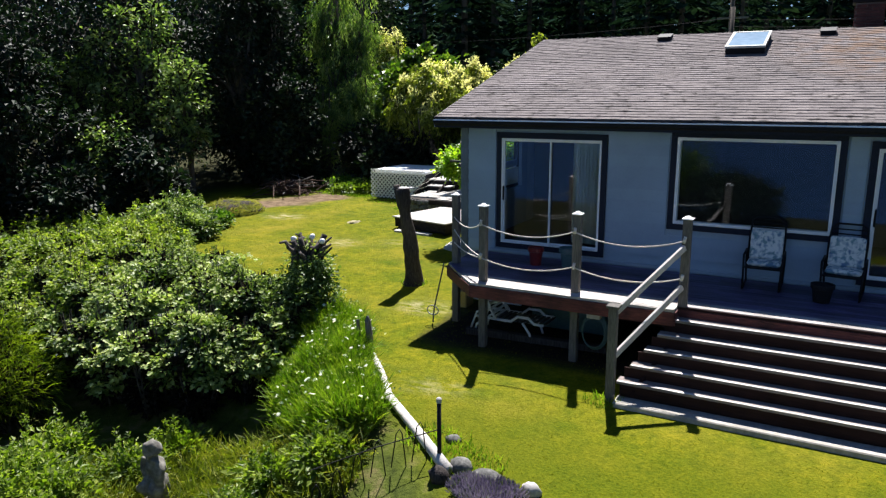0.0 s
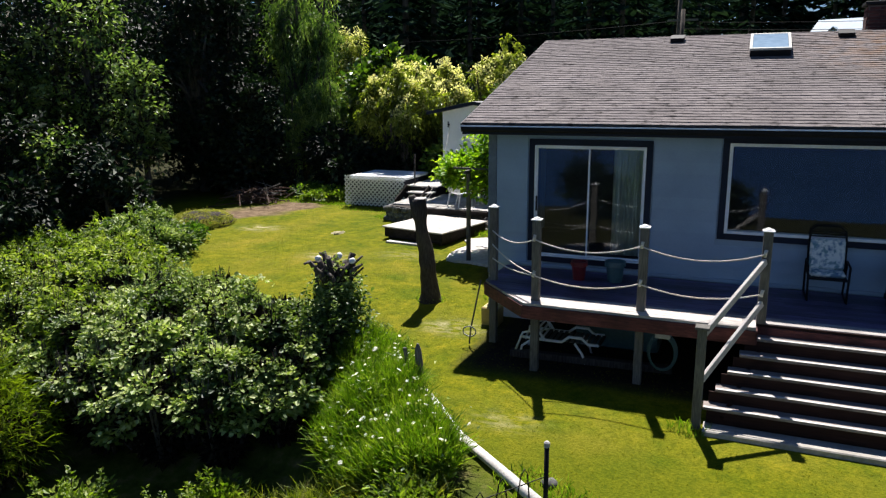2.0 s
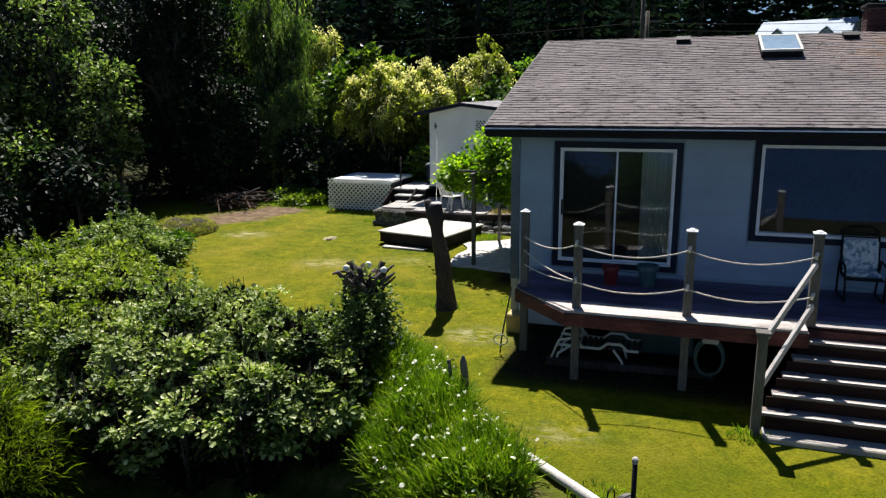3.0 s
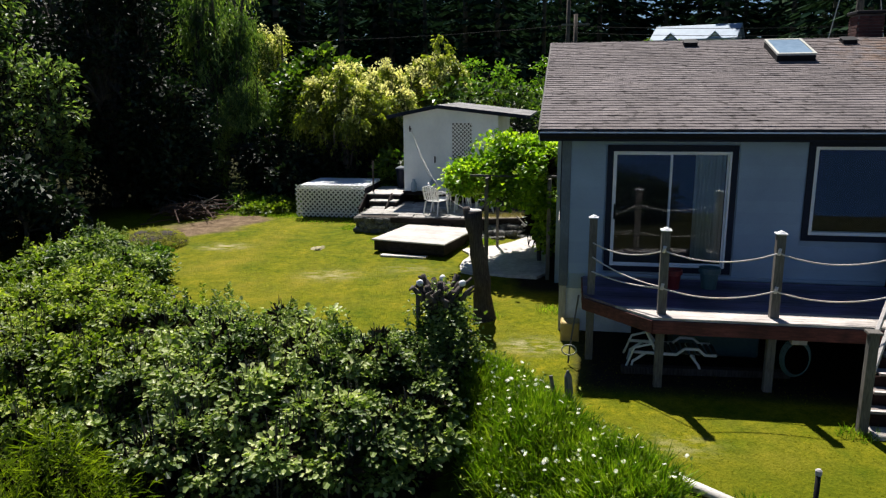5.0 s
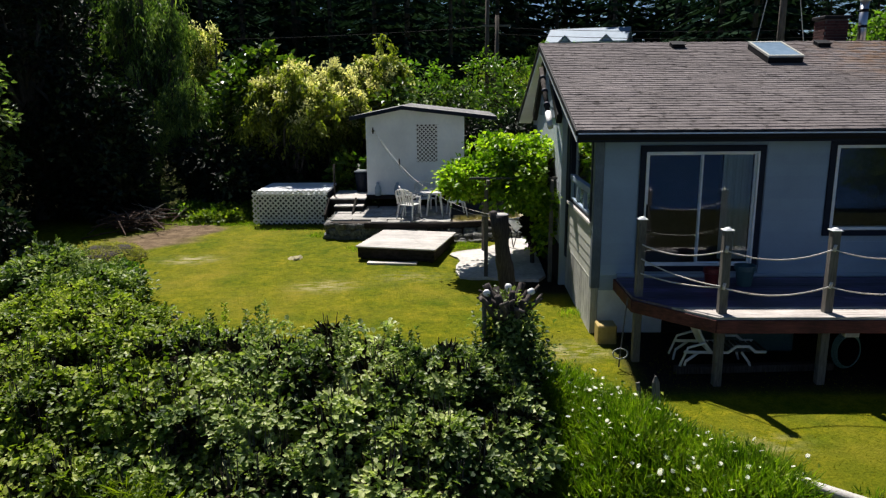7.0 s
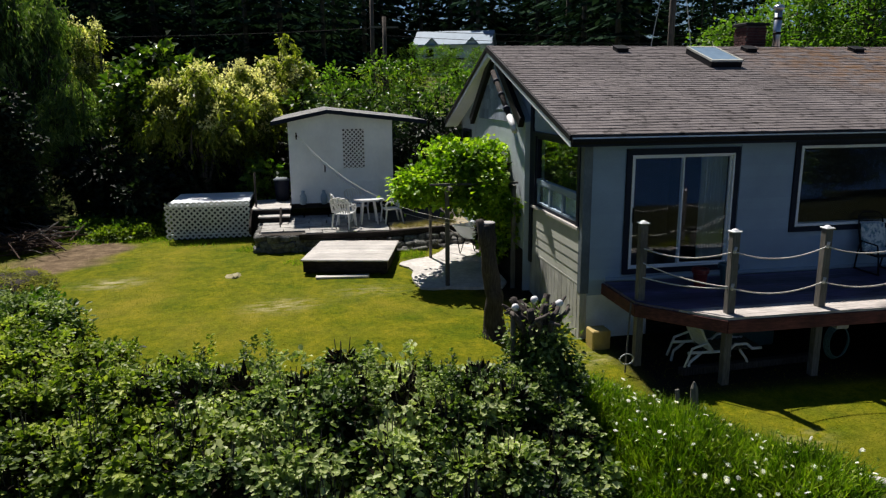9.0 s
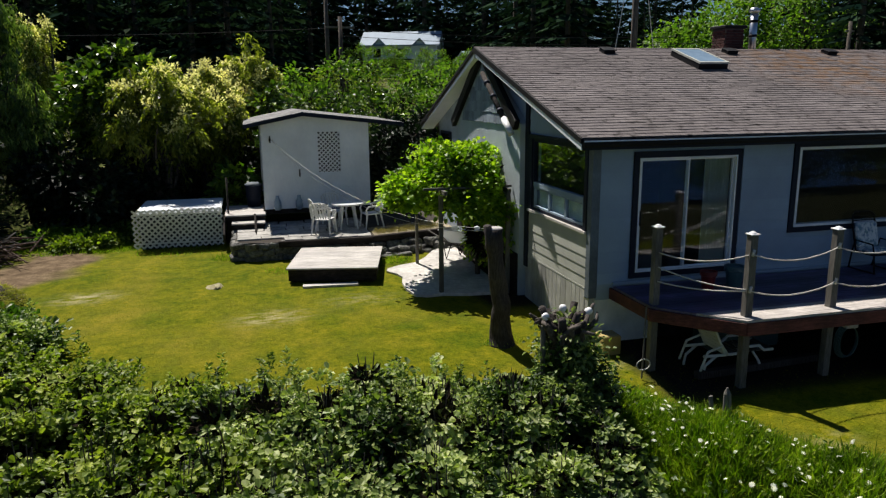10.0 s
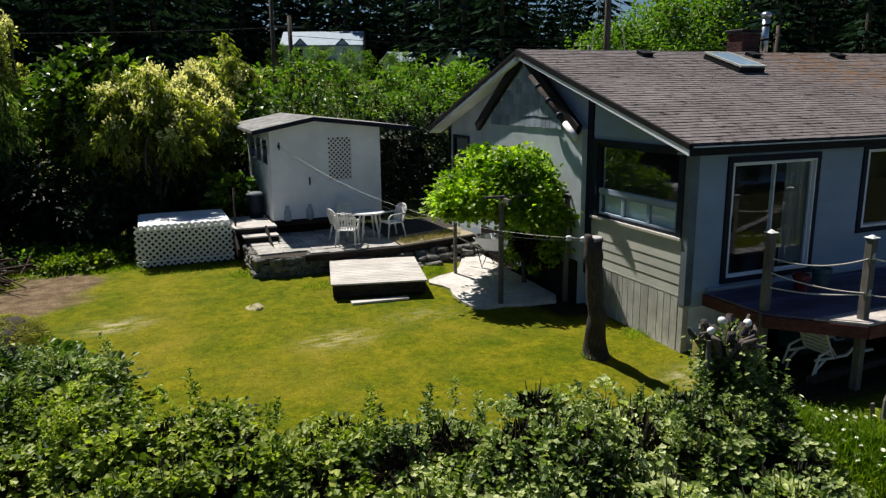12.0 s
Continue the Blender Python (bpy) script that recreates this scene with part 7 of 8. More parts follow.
# G_DARK shrubs colour in the black shade behind the shed and under trees.
for k, (x, y, hh, r, m) in enumerate([(-11.0, 29.5, 4.6, 1.9, G_MAPLE), (-9.3, 33.0, 4.6, 2.2, G_MAPLE), (-6.6, 35.0, 4.4, 2.4, G_MAPLE), (-3.5, 38.0, 5.0, 2.6, G_FAR), (-10.5, 38.0, 5.4, 2.6, G_FAR), (-7.0, 42.0, 5.6, 2.8, G_MID), (-0.6, 43.0, 5.3, 2.7, G_FAR), (3.6, 44.5, 4.6, 2.6, G_MID), (-14.5, 33.5, 5.4, 2.4, G_DARK), (-15.8, 27.0, 2.6, 1.3, G_DARK), (-14.4, 27.4, 2.6, 1.3, G_DARK), (-15.0, 28.6, 3.4, 1.5, G_DARK), (-13.2, 28.8, 3.2, 1.4, G_DARK), (-17.0, 25.6, 2.2, 1.2, G_DARK), (-18.2, 26.2, 2.6, 1.3, G_DARK), (-20.6, 24.0, 2.6, 1.4, G_DARK), (-21.8, 17.6, 2.6, 1.5, G_DARK), (-23.0, 15.0, 3.0, 1.6, G_DARK), (-12.9, 25.6, 2.0, 0.8, G_MID), (-7.9, 29.6, 3.1, 1.6, G_DARK), (-6.2, 30.6, 3.3, 1.8, G_DARK), (-9.6, 29.4, 2.8, 1.4, G_DARK), (-4.6, 32.4, 3.4, 2.0, G_DARK), (-2.4, 33.6, 3.4, 2.0, G_DARK), (-1.5, 72, 3.0, 2.8, G_WEED), (4.0, 75, 3.2, 2.8, G_MID), (9.5, 73, 3.0, 2.8, G_WEED), (15.0, 76, 3.0, 2.8, G_MID), (-5.5, 60.0, 4.0, 2.8, G_WEED), (8.0, 104, 4.6, 3.4, G_FAR), (13.0, 102, 4.2, 3.2, G_FAR), (3.5, 106, 4.6, 3.2, G_FAR), (17.0, 96, 4.4, 3.0, G_FAR)]):
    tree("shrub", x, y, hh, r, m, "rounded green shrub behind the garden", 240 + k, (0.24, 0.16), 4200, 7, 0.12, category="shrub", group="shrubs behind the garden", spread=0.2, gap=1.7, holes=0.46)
for k, (x, y, hh, r) in enumerate([(30, 66, 8.2, 5), (44.5, 68, 14, 6), (38, 70, 11, 5), (9, 58, 4.0, 3.5)]):
    tree("far_tree", x, y, hh, r, G_FAR, "light green broad-leaved tree in the distance", 270 + k, (0.5, 0.36), 5500, 10, 0.08, group="far broad-leaved trees", spread=0.6, gap=2.6, holes=0.3)

# conifer forest
def conifer_mesh(seed, tall, wide):
    rng = np.random.default_rng(seed)
    P, D, N, L = [], [], [], []
    for z in np.arange(0.06, 0.99, 0.036):
        reach = wide * (1 - z) ** 0.85 * rng.uniform(0.75, 1.15)
        for a in rng.uniform(0, 6.3, int(6 + 5 * (1 - z))):
            out = np.array([math.cos(a), math.sin(a), -0.35])
            side = np.array([-math.sin(a), math.cos(a), 0])
            for f in (0.35, 0.8):
                for s in (-1, 1):
                    P.append(out * reach * f * [1, 1, 0.6] + [0, 0, z * tall])
                    D.append(out + side * s * 0.7)
                    N.append([rng.normal() * 0.4, rng.normal() * 0.4, 1])
                    L.append(reach * rng.uniform(0.4, 0.6) + 0.3)
    P, D, N, L = np.array(P), np.array(D), np.array(N), np.array(L)
    return np_mesh("foliage", *leaf_arrays(P, D, N, L, L * 0.34, -0.1), G_CONIFER)


CONIFERS = []
for k, (tall, wide) in enumerate(((22, 3.6), (27, 4.0), (19, 3.4), (24, 3.0))):
    ob = thing("conifer", (-60 + 4 * k, 150, h(-60 + 4 * k, 150) - 0.3), "dark tall conifer in the far forest", "conifer", "far conifer forest")
    part("trunk", tube(bmesh.new(), [(0, 0, -0.5), (0, 0, tall * 0.55), (0, 0, tall)], [0.34, 0.2, 0.03], 8), M_BARK, ob)
    o = new("foliage", conifer_mesh(300 + k, tall, wide))
    o.parent = ob
    CONIFERS.append(ob)
rnd = random.Random(33)
FAR_V, FAR_F, far_count = [], [], 0
for ring, (dist, step, grow) in enumerate(((72, 3.0, 1.0), (90, 2.6, 1.05), (112, 2.0, 1.15), (130, 1.7, 1.25), (146, 2.0, 1.4), (162, 1.8, 1.6))):
    a = -80.0
    while a < 64:
        b = radians(a + rnd.uniform(-0.8, 0.8))
        d = dist + rnd.uniform(-7, 7)
        x, y = -8 + d * math.sin(b), 4 + d * math.cos(b)
        a += step
        clear = abs(x - (-6 + y / 112 * 17)) < 12 and y < 119
        glade = 28 < math.degrees(math.atan2(x + 15, y - 3)) < 45
        gap = 35.4 < math.degrees(math.atan2(x + 15.2, y - 3.3)) < 38.6
        if clear or y < 26 or (glade and ring < 2) or gap:
            continue
        s = rnd.uniform(0.85, 1.2) * grow * (0.6 if glade and ring < 4 else 1)
        if ring >= 4:
            me = next(c for c in rnd.choice(CONIFERS).children if c.name.startswith("foliage")).data
            co = np.empty(len(me.vertices) * 3, np.float32)
            me.vertices.foreach_get("co", co)
            corner = np.empty(len(me.polygons) * 3, np.int32)
            me.polygons.foreach_get("vertices", corner)
            turn = rnd.uniform(0, 6.3)
            cs, sn = math.cos(turn) * s, math.sin(turn) * s
            co = co.reshape(-1, 3) @ np.array([[cs, sn, 0], [-sn, cs, 0], [0, 0, s]]) + [x, y, h(x, y) - 0.4]
            FAR_V.append(co)
            FAR_F.append(corner.reshape(-1, 3) + far_count)
            far_count += len(co)
            continue
        o = copy_thing(rnd.choice(CONIFERS), Matrix.Translation((x, y, h(x, y) - 0.4)) @ Matrix.Rotation(rnd.uniform(0, 6.3), 4, "Z"))
        o.scale = (s, s, s)
for x, y, s in ((20.8, 74, 0.62), (50, 70, 0.85), (55, 66, 0.8), (52, 61, 0.7), (60, 62, 0.9), (47, 60, 0.6), (64, 58, 0.8), (57, 55, 0.7)):
    o = copy_thing(CONIFERS[int(x) % 4], Matrix.Translation((x, y, h(x, y) - 0.3)) @ Matrix.Rotation(x, 4, "Z"))
    o.scale = (s, s, s)
tagged(new("far_forest", np_mesh("far_forest", np.concatenate(FAR_V), np.concatenate(FAR_F), G_CONIFER)), "dark conifer forest closing the distance", "forest", kind="stuff")


# ---- lower garden ----
def rock(name, x, y, sx, sy, sz, seed, mat, label, up=0.0):
    me = stone_mesh(name, sx, sy, sz, seed, mat)
    ob = new(name, me)
    ob.location = (x, y, h(x, y) + sz * 0.35 + up)
    return tagged(ob, label, "rock")


log = thing("edging_log", (-5.4, 8.25, h(-5.4, 8.3)), "bleached pale log edging the lawn", "log")
pts = [(-3.7, 6.86), (-4.52, 7.52), (-5.42, 8.22), (-5.95, 8.85), (-6.6, 9.5), (-7.25, 10.05)]
bm = tube(bmesh.new(), [(x, y, h(x + 0.1, y + 0.1) + 0.06) for x, y in pts], [0.068, 0.066, 0.06, 0.056, 0.052, 0.045], 12)
part("trunk", rough_up(bm, 0.02, 5), surface("bleached_driftwood", [(0.48, 0.45, 0.41), (0.70, 0.67, 0.62)], 0.8, 14, (2, 2, 2), 2.0, (0.75, 1.1), 0.5, 0.01), log, smooth=True, world_space=True)
wp = thing("fence_post", (-6.42, 9.22, h(-6.42, 9.22)), "short grey pointed fence post", "post")
bm = tube(bmesh.new(), [(0, 0, -0.1), (-0.01, 0, 0.5), (-0.03, 0, 0.74), (-0.035, 0, 0.82)], [0.06, 0.056, 0.048, 0.016], 8)
part("post", rough_up(bm, 0.015, 6), M_POST, wp)
part("slat", beam(bmesh.new(), (-0.14, 0.03, -0.05), (-0.26, 0.03, 0.72), 0.03, 0.05), M_POST, wp)
mp = thing("metal_post", (-3.93, 7.06, h(-3.93, 7.06)), "black metal stake with a pale cap and hooped wire edging", "post")
part("stake", tube(bmesh.new(), [(0, 0, -0.4), (0, 0, 0.70 - mp.location.z)], 0.027, 10), M_BLACK, mp, smooth=True)
part("cap", lathe(bmesh.new(), [(0.032, 0), (0.034, 0.05), (0.02, 0.065)], (0, 0, 0.70 - mp.location.z), 12), M_CONCRETE, mp)
for k in range(6):
    a, b = Vector((-0.16 - 0.2 * k, -0.04 - 0.16 * k, 0)), Vector((-0.27 - 0.2 * k, -0.13 - 0.16 * k, 0))
    za, zt = h(-3.93 + a.x, 7.06 + a.y) - mp.location.z, 0.36 - 0.02 * k
    part("wire_hoop", tube(bmesh.new(), [(a.x, a.y, za), (a.x - 0.03, a.y - 0.03, za + zt + 0.1), ((a.x + b.x) / 2, (a.y + b.y) / 2, za + zt + 0.16), (b.x + 0.02, b.y + 0.02, za + zt + 0.1), (b.x - 0.03, b.y - 0.03, za)], 0.008, 6), M_BLACK, mp, smooth=True)
part("top_wire", tube(bmesh.new(), [(0, 0, 0.35 - mp.location.z), (-0.6, -0.45, 0.18 - mp.location.z), (-1.25, -1.0, -0.05 - mp.location.z)], 0.007, 5), M_BLACK, mp)

rock("garden_rock", -4.02, 7.6, 0.11, 0.09, 0.06, 1, M_STONE, "pale rounded rock by the log end")
rock("garden_rock", -3.62, 7.02, 0.15, 0.12, 0.12, 2, M_STONE, "grey rounded rock by the log end")
rock("garden_rock", -6.38, 6.28, 0.17, 0.12, 0.14, 3, M_WHITE_OLD, "flat pale rock among weeds", 0.12)
rock("garden_rock", -7.05, 5.55, 0.32, 0.2, 0.17, 4, M_CONCRETE, "pale rock in the lower garden")
rock("garden_rock", -3.75, 6.72, 0.13, 0.1, 0.13, 5, M_LOG, "dark rock below the stake")
rock("garden_rock", -2.68, 6.95, 0.12, 0.1, 0.11, 6, M_CONCRETE, "small white rock by the lavender")
rock("garden_rock", -3.2, 6.82, 0.25, 0.17, 0.17, 7, M_STONE, "low rock behind the lavender")
rng = np.random.default_rng(91)
lav = thing("lavender", (-3.05, 6.55, h(-3.05, 6.55)), "grey-purple lavender clump by a rock", "lavender")
n = 1600
a, o = rng.uniform(0, 6.3, n), 0.38 * np.sqrt(rng.random(n))
P = np.stack([-3.05 + o * np.cos(a), 6.55 + 0.6 * o * np.sin(a), land(-3.05 + o * np.cos(a), 6.55 + 0.6 * o * np.sin(a))], 1)
D = np.stack([np.cos(a) * o, np.sin(a) * o, np.full(n, 0.8)], 1) + rng.normal(size=(n, 3)) * 0.15
leaf_part("stem", P, D, rng.normal(size=(n, 3)), rng.uniform(0.12, 0.24, n), 0.012, G_BRAMBLE, lav, fold=0.1)
leaf_part("flower_spike", P + unit(D) * 0.14, D, rng.normal(size=(n, 3)), 0.09, 0.02, G_LAVENDER, lav, "grey-purple flower spikes", fold=0.1)

bm = boxes((-0.18, 0.18, -0.16, 0.16, -0.08, 0.12), bevel=0.03)
for c, r in (((0.0, 0.02, 0.30), (0.15, 0.14, 0.22)), ((0.09, -0.10, 0.32), (0.08, 0.12, 0.09)), ((-0.09, -0.10, 0.30), (0.08, 0.12, 0.09)), ((0.0, 0.0, 0.56), (0.14, 0.11, 0.2)), ((0.13, -0.06, 0.52), (0.055, 0.06, 0.17)), ((-0.13, -0.05, 0.54), (0.055, 0.06, 0.17)), ((0.03, -0.04, 0.83), (0.105, 0.115, 0.125))):
    bmesh.ops.create_icosphere(bm, subdivisions=3, radius=1, matrix=Matrix.Translation(c) @ Matrix.Diagonal((*r, 1)))
statue = part("garden_statue", rough_up(bm, 0.06, 9, 3), surface("weathered_garden_stone", [(0.09, 0.085, 0.072), (0.24, 0.23, 0.20)], 0.9, 12, (1, 1, 1), 3.0, (0.6, 1.15), 0.5, 0.01), smooth=True)
statue.location = (-7.82, 6.0, h(-7.82, 6.0))
statue.scale = (1.05, 1.05, 1.1)
solid = statue.modifiers.new("solid", "REMESH")
solid.mode, solid.voxel_size, solid.use_smooth_shade = "VOXEL", 0.014, True
tagged(statue, "small weathered stone garden figure among weeds", "statue")

# brush pile, clippings heap
brush = thing("brush_pile", (-19.2, 22.3, h(-19.2, 22.3)), "heap of reddish-brown dead branches at the wood's edge", "brush pile")
rnd = random.Random(41)
M_DEAD = surface("dead_reddish_twig", [(0.045, 0.025, 0.018), (0.13, 0.075, 0.050)], 0.9, 20)
for k in range(110):
    a, l = rnd.uniform(0, 6.3), rnd.uniform(0.5, 1.5)
    cx, cy, cz = rnd.gauss(0, 0.42), rnd.gauss(0, 0.42), rnd.uniform(0.03, 0.55)
    dx, dy, dz = math.cos(a) * l / 2, math.sin(a) * l / 2, rnd.uniform(-0.1, 0.45) * l / 2
    part("branch", tube(bmesh.new(), [(cx - dx, cy - dy, max(0.02, cz - dz)), (cx + 0.05, cy, cz + 0.04), (cx + dx, cy + dy, cz + abs(dz))], [0.022, 0.017, 0.007], 5), M_DEAD if k % 4 else M_POST, brush)
heap = thing("clippings_heap", (-18.2, 18.1, h(-18.2, 18.1)), "heap of drying grass clippings", "heap")
bm = bmesh.new()
bmesh.ops.create_icosphere(bm, subdivisions=4, radius=1)
for v in bm.verts:
    k = 1 + 0.2 * noise.noise(v.co * 2)
    v.co = Vector((v.co.x * 0.95 * k, v.co.y * 1.0 * k, max(-0.05, v.co.z * 0.42 * k)))
part("mound", bm, M_SOIL, heap, smooth=True)
n = 6000
d = unit(rng.normal(size=(n, 3)) * [1, 1, 0.8])
d[:, 2] = np.abs(d[:, 2])
P = np.array(heap.location) + d * [0.97, 1.02, 0.43]
leaf_part("clipping_layer", P, rng.normal(size=(n, 3)) * [1, 1, 0.3], d + rng.normal(size=(n, 3)) * 0.3, rng.uniform(0.08, 0.2, n), 0.018, leaf_material("dried_clippings", [(0.14, 0.16, 0.03), (0.26, 0.26, 0.06), (0.42, 0.37, 0.14)], 0.8, 0.3), heap, "dry grass clippings", fold=0.1)
for k, (x, y, r, hh) in enumerate([(-17.0, 24.4, 0.7, 0.4), (-18.2, 24.6, 0.8, 0.5), (-16.2, 24.6, 0.5, 0.4), (-16.9, 15.9, 0.5, 0.4), (-17.4, 23.7, 0.6, 0.25), (-16.0, 24.9, 0.6, 0.3), (-16.6, 23.6, 0.5, 0.25)]):
    bush("ground_plant", x, y, r, hh, G_WEED if k > 3 else G_MID, "low leafy ground plant", 400 + k, (0.11, 0.09), 1800, 4, category="plant", group="ground plants", spread=0.1, low=0.0)
for k, (x, y) in enumerate([(-13.3, 18.38)]):
    bm = rough_up(lathe(bmesh.new(), [(0.24, -0.03), (0.21, 0.012), (0.08, 0.022)], seg=14), 0.12, 5, k * 3)
    o = part("stone_slab", bm, surface("lichened_stone", [(0.30, 0.26, 0.13), (0.48, 0.43, 0.26)], 0.95, 18, bump=0.5))
    o.location = (x, y, h(x, y))
    tagged(o, "flat pale stone sunk in the lawn", "stone", "flat stones in the lawn")

# ---- distance ----
def utility_pole(x, y, top, label, guys=(), arm=0.9):
    z = h(x, y)
    p = thing("utility_pole", (x, y, z), label, "utility pole")
    part("pole", tube(bmesh.new(), [(0, 0, -0.3), (0, 0, top - z)], [0.17, 0.12], 10), M_BARK, p, smooth=True)
    part("cross_arm", boxes((-arm, arm, -0.05, 0.05, top - z - 0.7, top - z - 0.58)), M_POST, p)
    for gx, gy in guys:
        part("guy_wire", tube(bmesh.new(), [(0, 0, top - z - 1), (gx - x, gy - y, h(gx, gy) - z)], 0.02, 5), M_ROPE, p)
    return p


utility_pole(-6.9, 51.65, 12.4, "weathered utility pole beyond the garden")
utility_pole(-6.41, 48.46, 9.25, "shorter grey utility pole beyond the garden")
utility_pole(4.3, 31.2, 13.0, "utility pole with striped guy wires behind the house", ((1.8, 30.0), (6.2, 31.0)))
utility_pole(27.9, 44.0, 9.1, "short utility pole at the wood's edge", arm=0.35)
wires = thing("power_lines", (-6.8, 48, 7), "thin dark power lines between poles", "cable")
for p, q, sag in (((-6.41, 48.46, 8.5), (27.9, 44, 8.7), 0.6), ((-60, 60, 10.0), (-6.41, 48.46, 8.6), 1.0), ((-6.41, 48.46, 8.1), (27.9, 44, 8.2), 0.6), ((27.9, 44, 8.7), (90, 50, 10.0), 0.8)):
    pts = [tuple(a + (b - a) * k - (sag * 4 * k * (1 - k) if i == 2 else 0) for i, (a, b) in enumerate(zip(p, q))) for k in np.linspace(0, 1, 14)]
    part("cable", tube(bmesh.new(), pts, 0.016, 5), M_BLACK, wires, world_space=True)


def far_house(x, y, w, d, wall, rise, deg, label):
    z = h(x, y)
    b = thing("far_house", (x, y, z), label, "house", turn=deg)
    part("wall", boxes((-w / 2, w / 2, -d / 2, d / 2, -0.5, wall)), M_WHITE_OLD, b)
    bm = bmesh.new()
    prism(bm, [(-d / 2 - 0.5, wall - 0.15), (0, wall + rise), (d / 2 + 0.5, wall - 0.15), (d / 2 + 0.5, wall + 0.02), (0, wall + rise + 0.2), (-d / 2 - 0.5, wall + 0.02)], "x", -w / 2 - 0.4, w / 2 + 0.4)
    part("roof", bm, M_SIDING, b, "grey roof")
    bm = bmesh.new()
    prism(bm, [(-d / 2, wall - 0.02), (0, wall + rise), (d / 2, wall - 0.02)], "x", -w / 2, w / 2)
    part("gable", bm, M_WHITE_OLD, b)
    for k in (-0.3, 0.0, 0.32):
        win = part("window", boxes((k * w - 0.55, k * w + 0.55, -d / 2 - 0.06, -d / 2 - 0.004, wall - 1.75, wall - 0.5)), M_TRIM, b)
        part("pane", boxes((k * w - 0.47, k * w + 0.47, -d / 2 - 0.075, -d / 2 - 0.063, wall - 1.67, wall - 0.58)), M_PANE, win)
    for k in (-0.27, 0.27) if w > 8 else ():
        bm = bmesh.new()
        prism(bm, [(k * w - 0.8, wall - 0.1), (k * w + 0.8, wall - 0.1), (k * w, wall + 0.8)], "y", -d / 2 - 0.25, -d / 2 + 2.0)
        dormer = part("dormer", bm, M_WHITE_OLD, b)
        bm = bmesh.new()
        prism(bm, [(k * w - 1.05, wall - 0.2), (k * w, wall + 0.86), (k * w + 1.05, wall - 0.2), (k * w + 1.05, wall), (k * w, wall + 1.0), (k * w - 1.05, wall)], "y", -d / 2 - 0.5, -d / 2 + 2.2)
        part("dormer_roof", bm, M_SIDING, dormer)
    if w > 8:
        # Flat dark panel on the wall paints the shade of a porch.
        part("porch_recess", boxes((-w * 0.48, w * 0.12, -d / 2 - 0.05, -d / 2 - 0.003, 0.2, wall - 2.25)), M_TRIM, b, "dark panel painting the porch's shade")
    part("porch_roof", boxes((-w * 0.35, w * 0.2, -d / 2 - 1.8, -d / 2 - 0.08, wall - 2.2, wall - 2.05)), M_TRIM, b)
    return b


far_house(11.3, 113.6, 11.2, 7.0, 4.3, 2.0, -20, "white two-storey house on the far slope")
far_house(19.0, 99.7, 4.4, 4.0, 2.7, 1.2, 10, "small grey-roofed outbuilding on the far slope")
far_house(23.6, 87.5, 5.4, 5.0, 3.5, 1.3, 6, "small pale house on the far slope")

# ---- shore behind, seen only in the window glass ----
m_water, nodes, links, p = material("sea_water")
links.new(ramp(nodes, links, noise_of(nodes, links, 0.05, 3), [(0.014, 0.042, 0.12), (0.022, 0.058, 0.155)]), p.inputs["Base Color"])
p.inputs["Roughness"].default_value = 0.4
p.inputs["Specular IOR Level"].default_value = 0.08
bn = nodes.new("ShaderNodeBump")
bn.inputs["Strength"].default_value, bn.inputs["Distance"].default_value = 0.5, 0.2
links.new(noise_of(nodes, links, 1.6, 5), bn.inputs["Height"])
links.new(bn.outputs["Normal"], p.inputs["Normal"])
bm = bmesh.new()
bm.faces.new([bm.verts.new(v) for v in ((-900, -900, -1.36), (900, -900, -1.36), (900, -9, -1.36), (-900, -9, -1.36))])
tagged(part("water", bm, m_water), "deep blue sea beyond the shore", "water", kind="structure")
bush("shore_shrub", -4.2, -6.0, 1.9, 2.3, G_DARK, "dark shrub on the shore mirrored in the window", 500, (0.14, 0.09), 5000, 6, spread=0.18)
bush("shore_shrub", -7.4, -6.6, 1.5, 2.0, G_DARK, "dark shrub on the shore mirrored in the window", 501, (0.14, 0.09), 4000, 6, spread=0.18)

for k, (x, y, r, hh) in enumerate([(-5.6, -6.4, 1.1, 3.0), (-2.9, -7.0, 0.9, 1.6), (-8.8, -7.4, 1.2, 2.6), (11, -7.5, 2.2, 4.2), (15, -8.0, 2.4, 3.6), (19, -7.6, 2.4, 4.8), (23, -8.2, 2.4, 3.4), (27, -7.8, 2.6, 4.4), (32, -8.4, 2.6, 4.0), (37, -8.0, 2.6, 4.6)]):
    bush("shore_shrub", x, y, r, hh, G_DARK if k % 3 else G_MID, "dark shrub on the shore mirrored in the window", 502 + k, (0.2, 0.12), 2600, 5, spread=0.24)


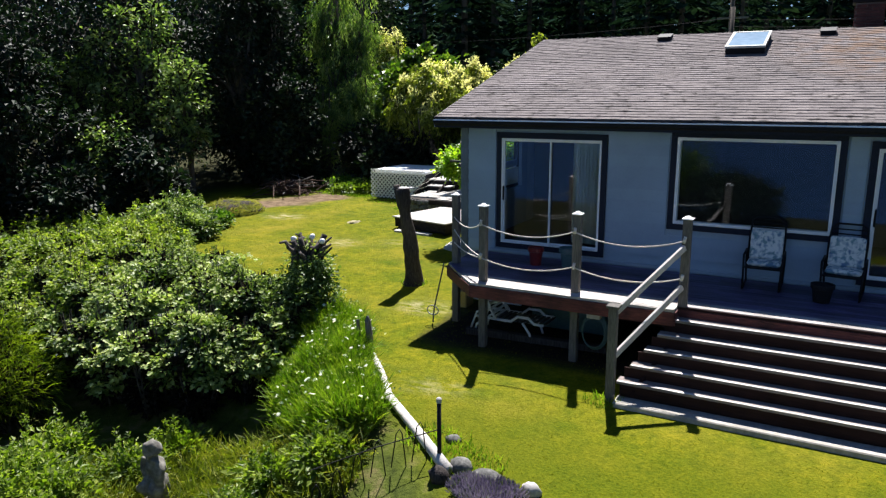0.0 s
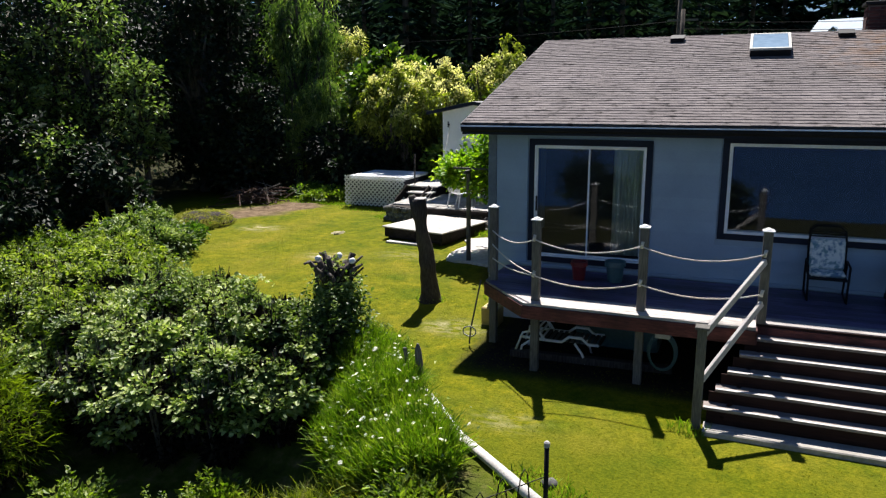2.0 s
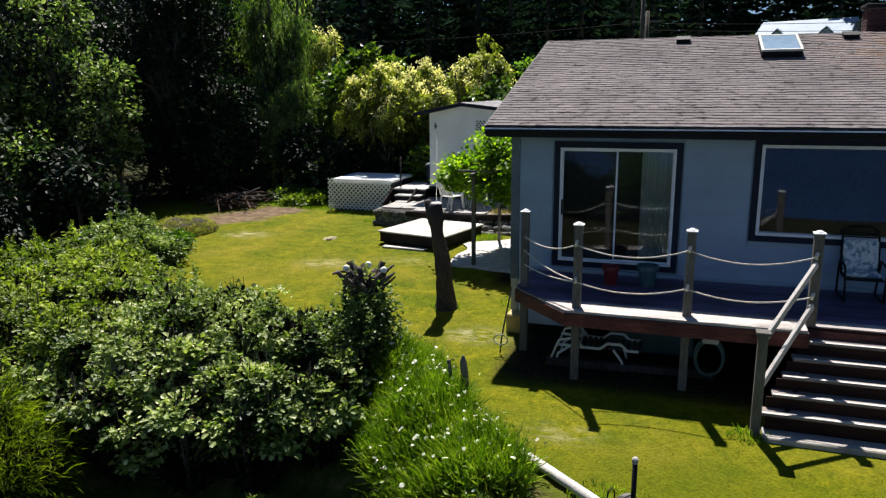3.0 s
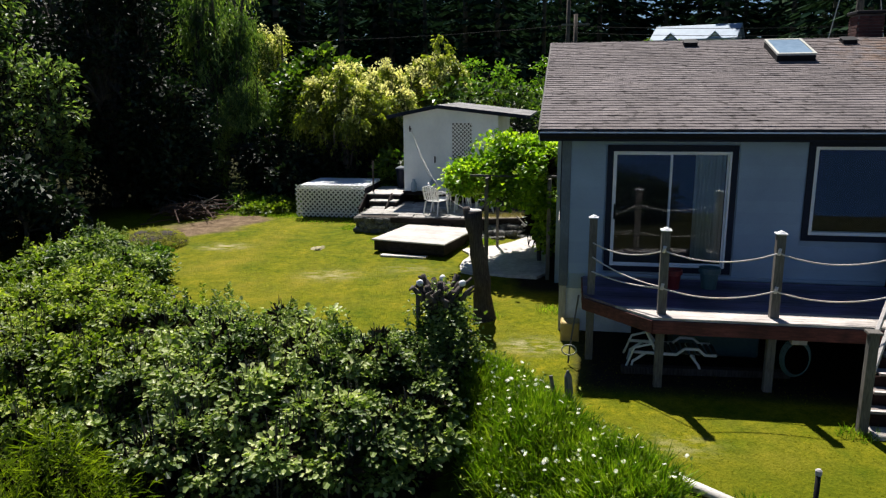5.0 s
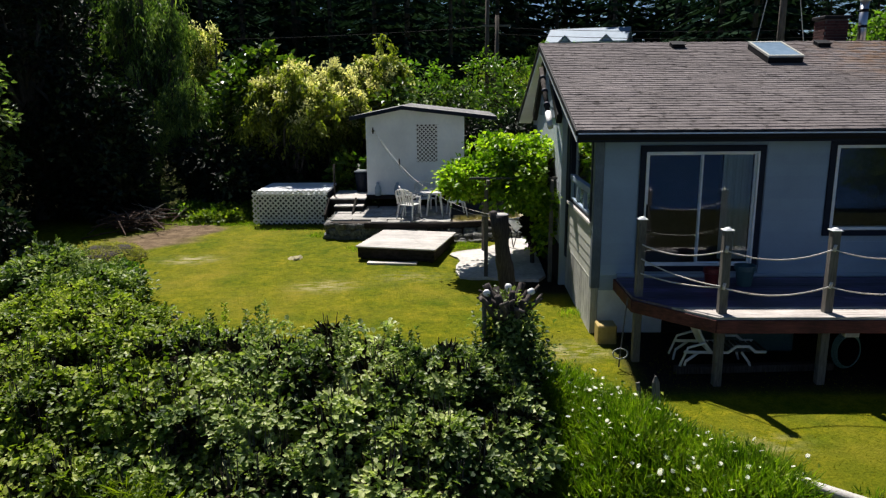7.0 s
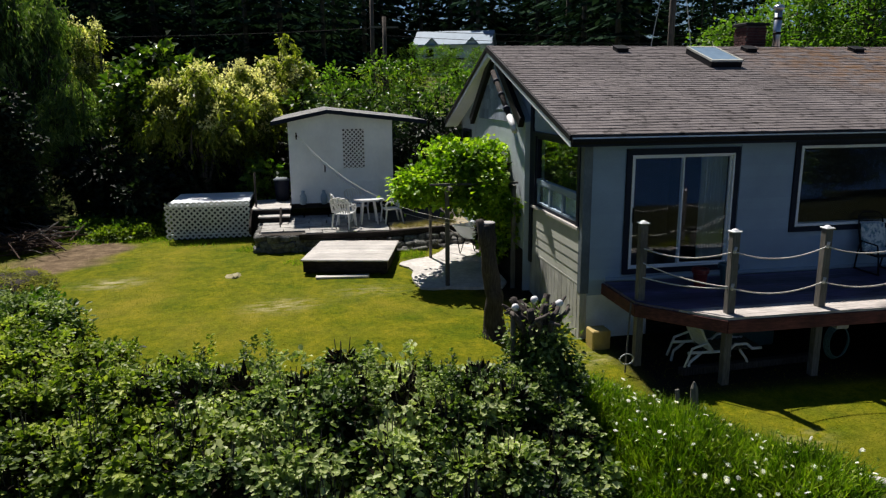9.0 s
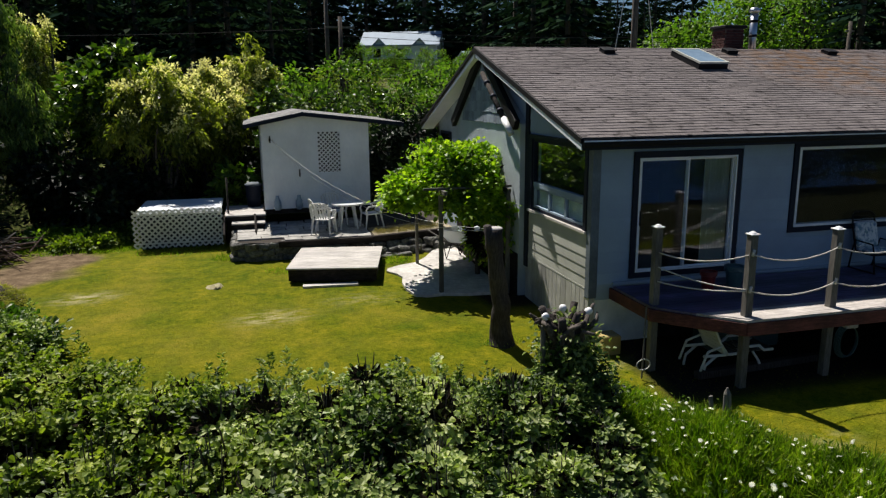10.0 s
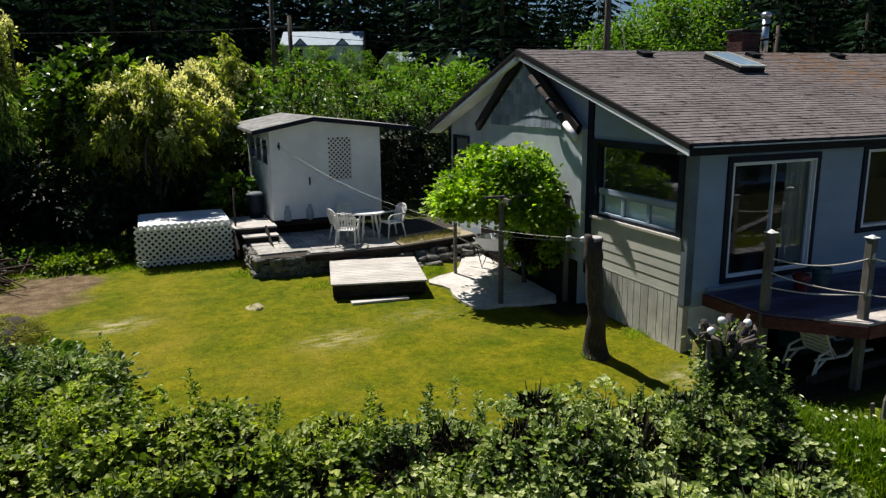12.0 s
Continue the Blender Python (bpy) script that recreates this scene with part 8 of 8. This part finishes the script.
# ---- roof shingles ----
def build_shingles():
    rnd = random.Random(77)
    slope = math.hypot(RIDGE_Y - EAVE_Y, RIDGE_Z - EAVE_Z)
    course, tabs = 0.142, []
    rows = int(slope / course)
    for r in range(rows + 1):
        s = r * course
        x = RAKE_X - 0.02 - (0.15 if r % 2 else 0.0)
        while x < FAR_X:
            w = 0.305
            tabs.append((max(x, RAKE_X - 0.02), min(x + w - 0.003, FAR_X), s + rnd.uniform(-0.009, 0.009), rnd.uniform(0, 0.006)))
            x += w
    tilt = Matrix.Translation((0, EAVE_Y - 0.03, EAVE_Z + 0.004)) @ Matrix.Rotation(radians(PITCH), 4, "X")
    near = [t for t in tabs if -7.1 < t[0] < -2.6 and 0.9 < t[2] < 4.0][:300]
    me = bpy.data.meshes.new("shingle")
    b2 = boxes((0, 0.297, 0, 0.16, 0, 0.017))
    for v in b2.verts:
        if v.co.y > 0.1:
            v.co.z -= 0.012
    b2.to_mesh(me)
    b2.free()
    me.materials.append(M_SHINGLE)
    base = Vector(house.location)
    chosen = set()
    for t in near:
        chosen.add(t)
        m = tilt @ pose(t[0], t[2], t[3] + 0.004)
        m = Matrix.Translation(-base) @ m
        o = piece("shingle", me, roof, m @ Matrix.Diagonal(((t[1] - t[0]) / 0.297, 1, 1, 1)))
    V, F = [], []
    for t in tabs:
        if t in chosen:
            continue
        a, b, s, z = t
        z += 0.004
        top = min(s + 0.16, slope)
        q = [(a, s, z), (b, s, z), (b, top, z - 0.012), (a, top, z - 0.012), (a, s, z + 0.017), (b, s, z + 0.017), (b, top, z + 0.005), (a, top, z + 0.005)]
        n = len(V)
        V += [tuple(tilt @ Vector(p) - base) for p in q]
        F += [(n + 4, n + 5, n + 6, n + 7), (n, n + 1, n + 5, n + 4), (n + 1, n + 2, n + 6, n + 5), (n + 3, n, n + 4, n + 7)]
    rest = new("shingle_layer", np_mesh("shingle_layer", V, F, M_SHINGLE_REST))
    rest.parent = roof
    tagged(rest, "overlapping courses of brown shingles", kind="stuff")


def island_version(source, name, vary):
    m = source.copy()
    m.name = name
    nodes, links = m.node_tree.nodes, m.node_tree.links
    for n in list(nodes):
        if n.bl_idname == "ShaderNodeObjectInfo":
            geo = nodes.new("ShaderNodeNewGeometry")
            target = n.outputs["Random"].links[0].to_socket
            links.new(geo.outputs["Random Per Island"], target)
            nodes.remove(n)
    return m


M_SHINGLE_REST = island_version(M_SHINGLE, "asphalt_shingle_courses", 0.14)
build_shingles()
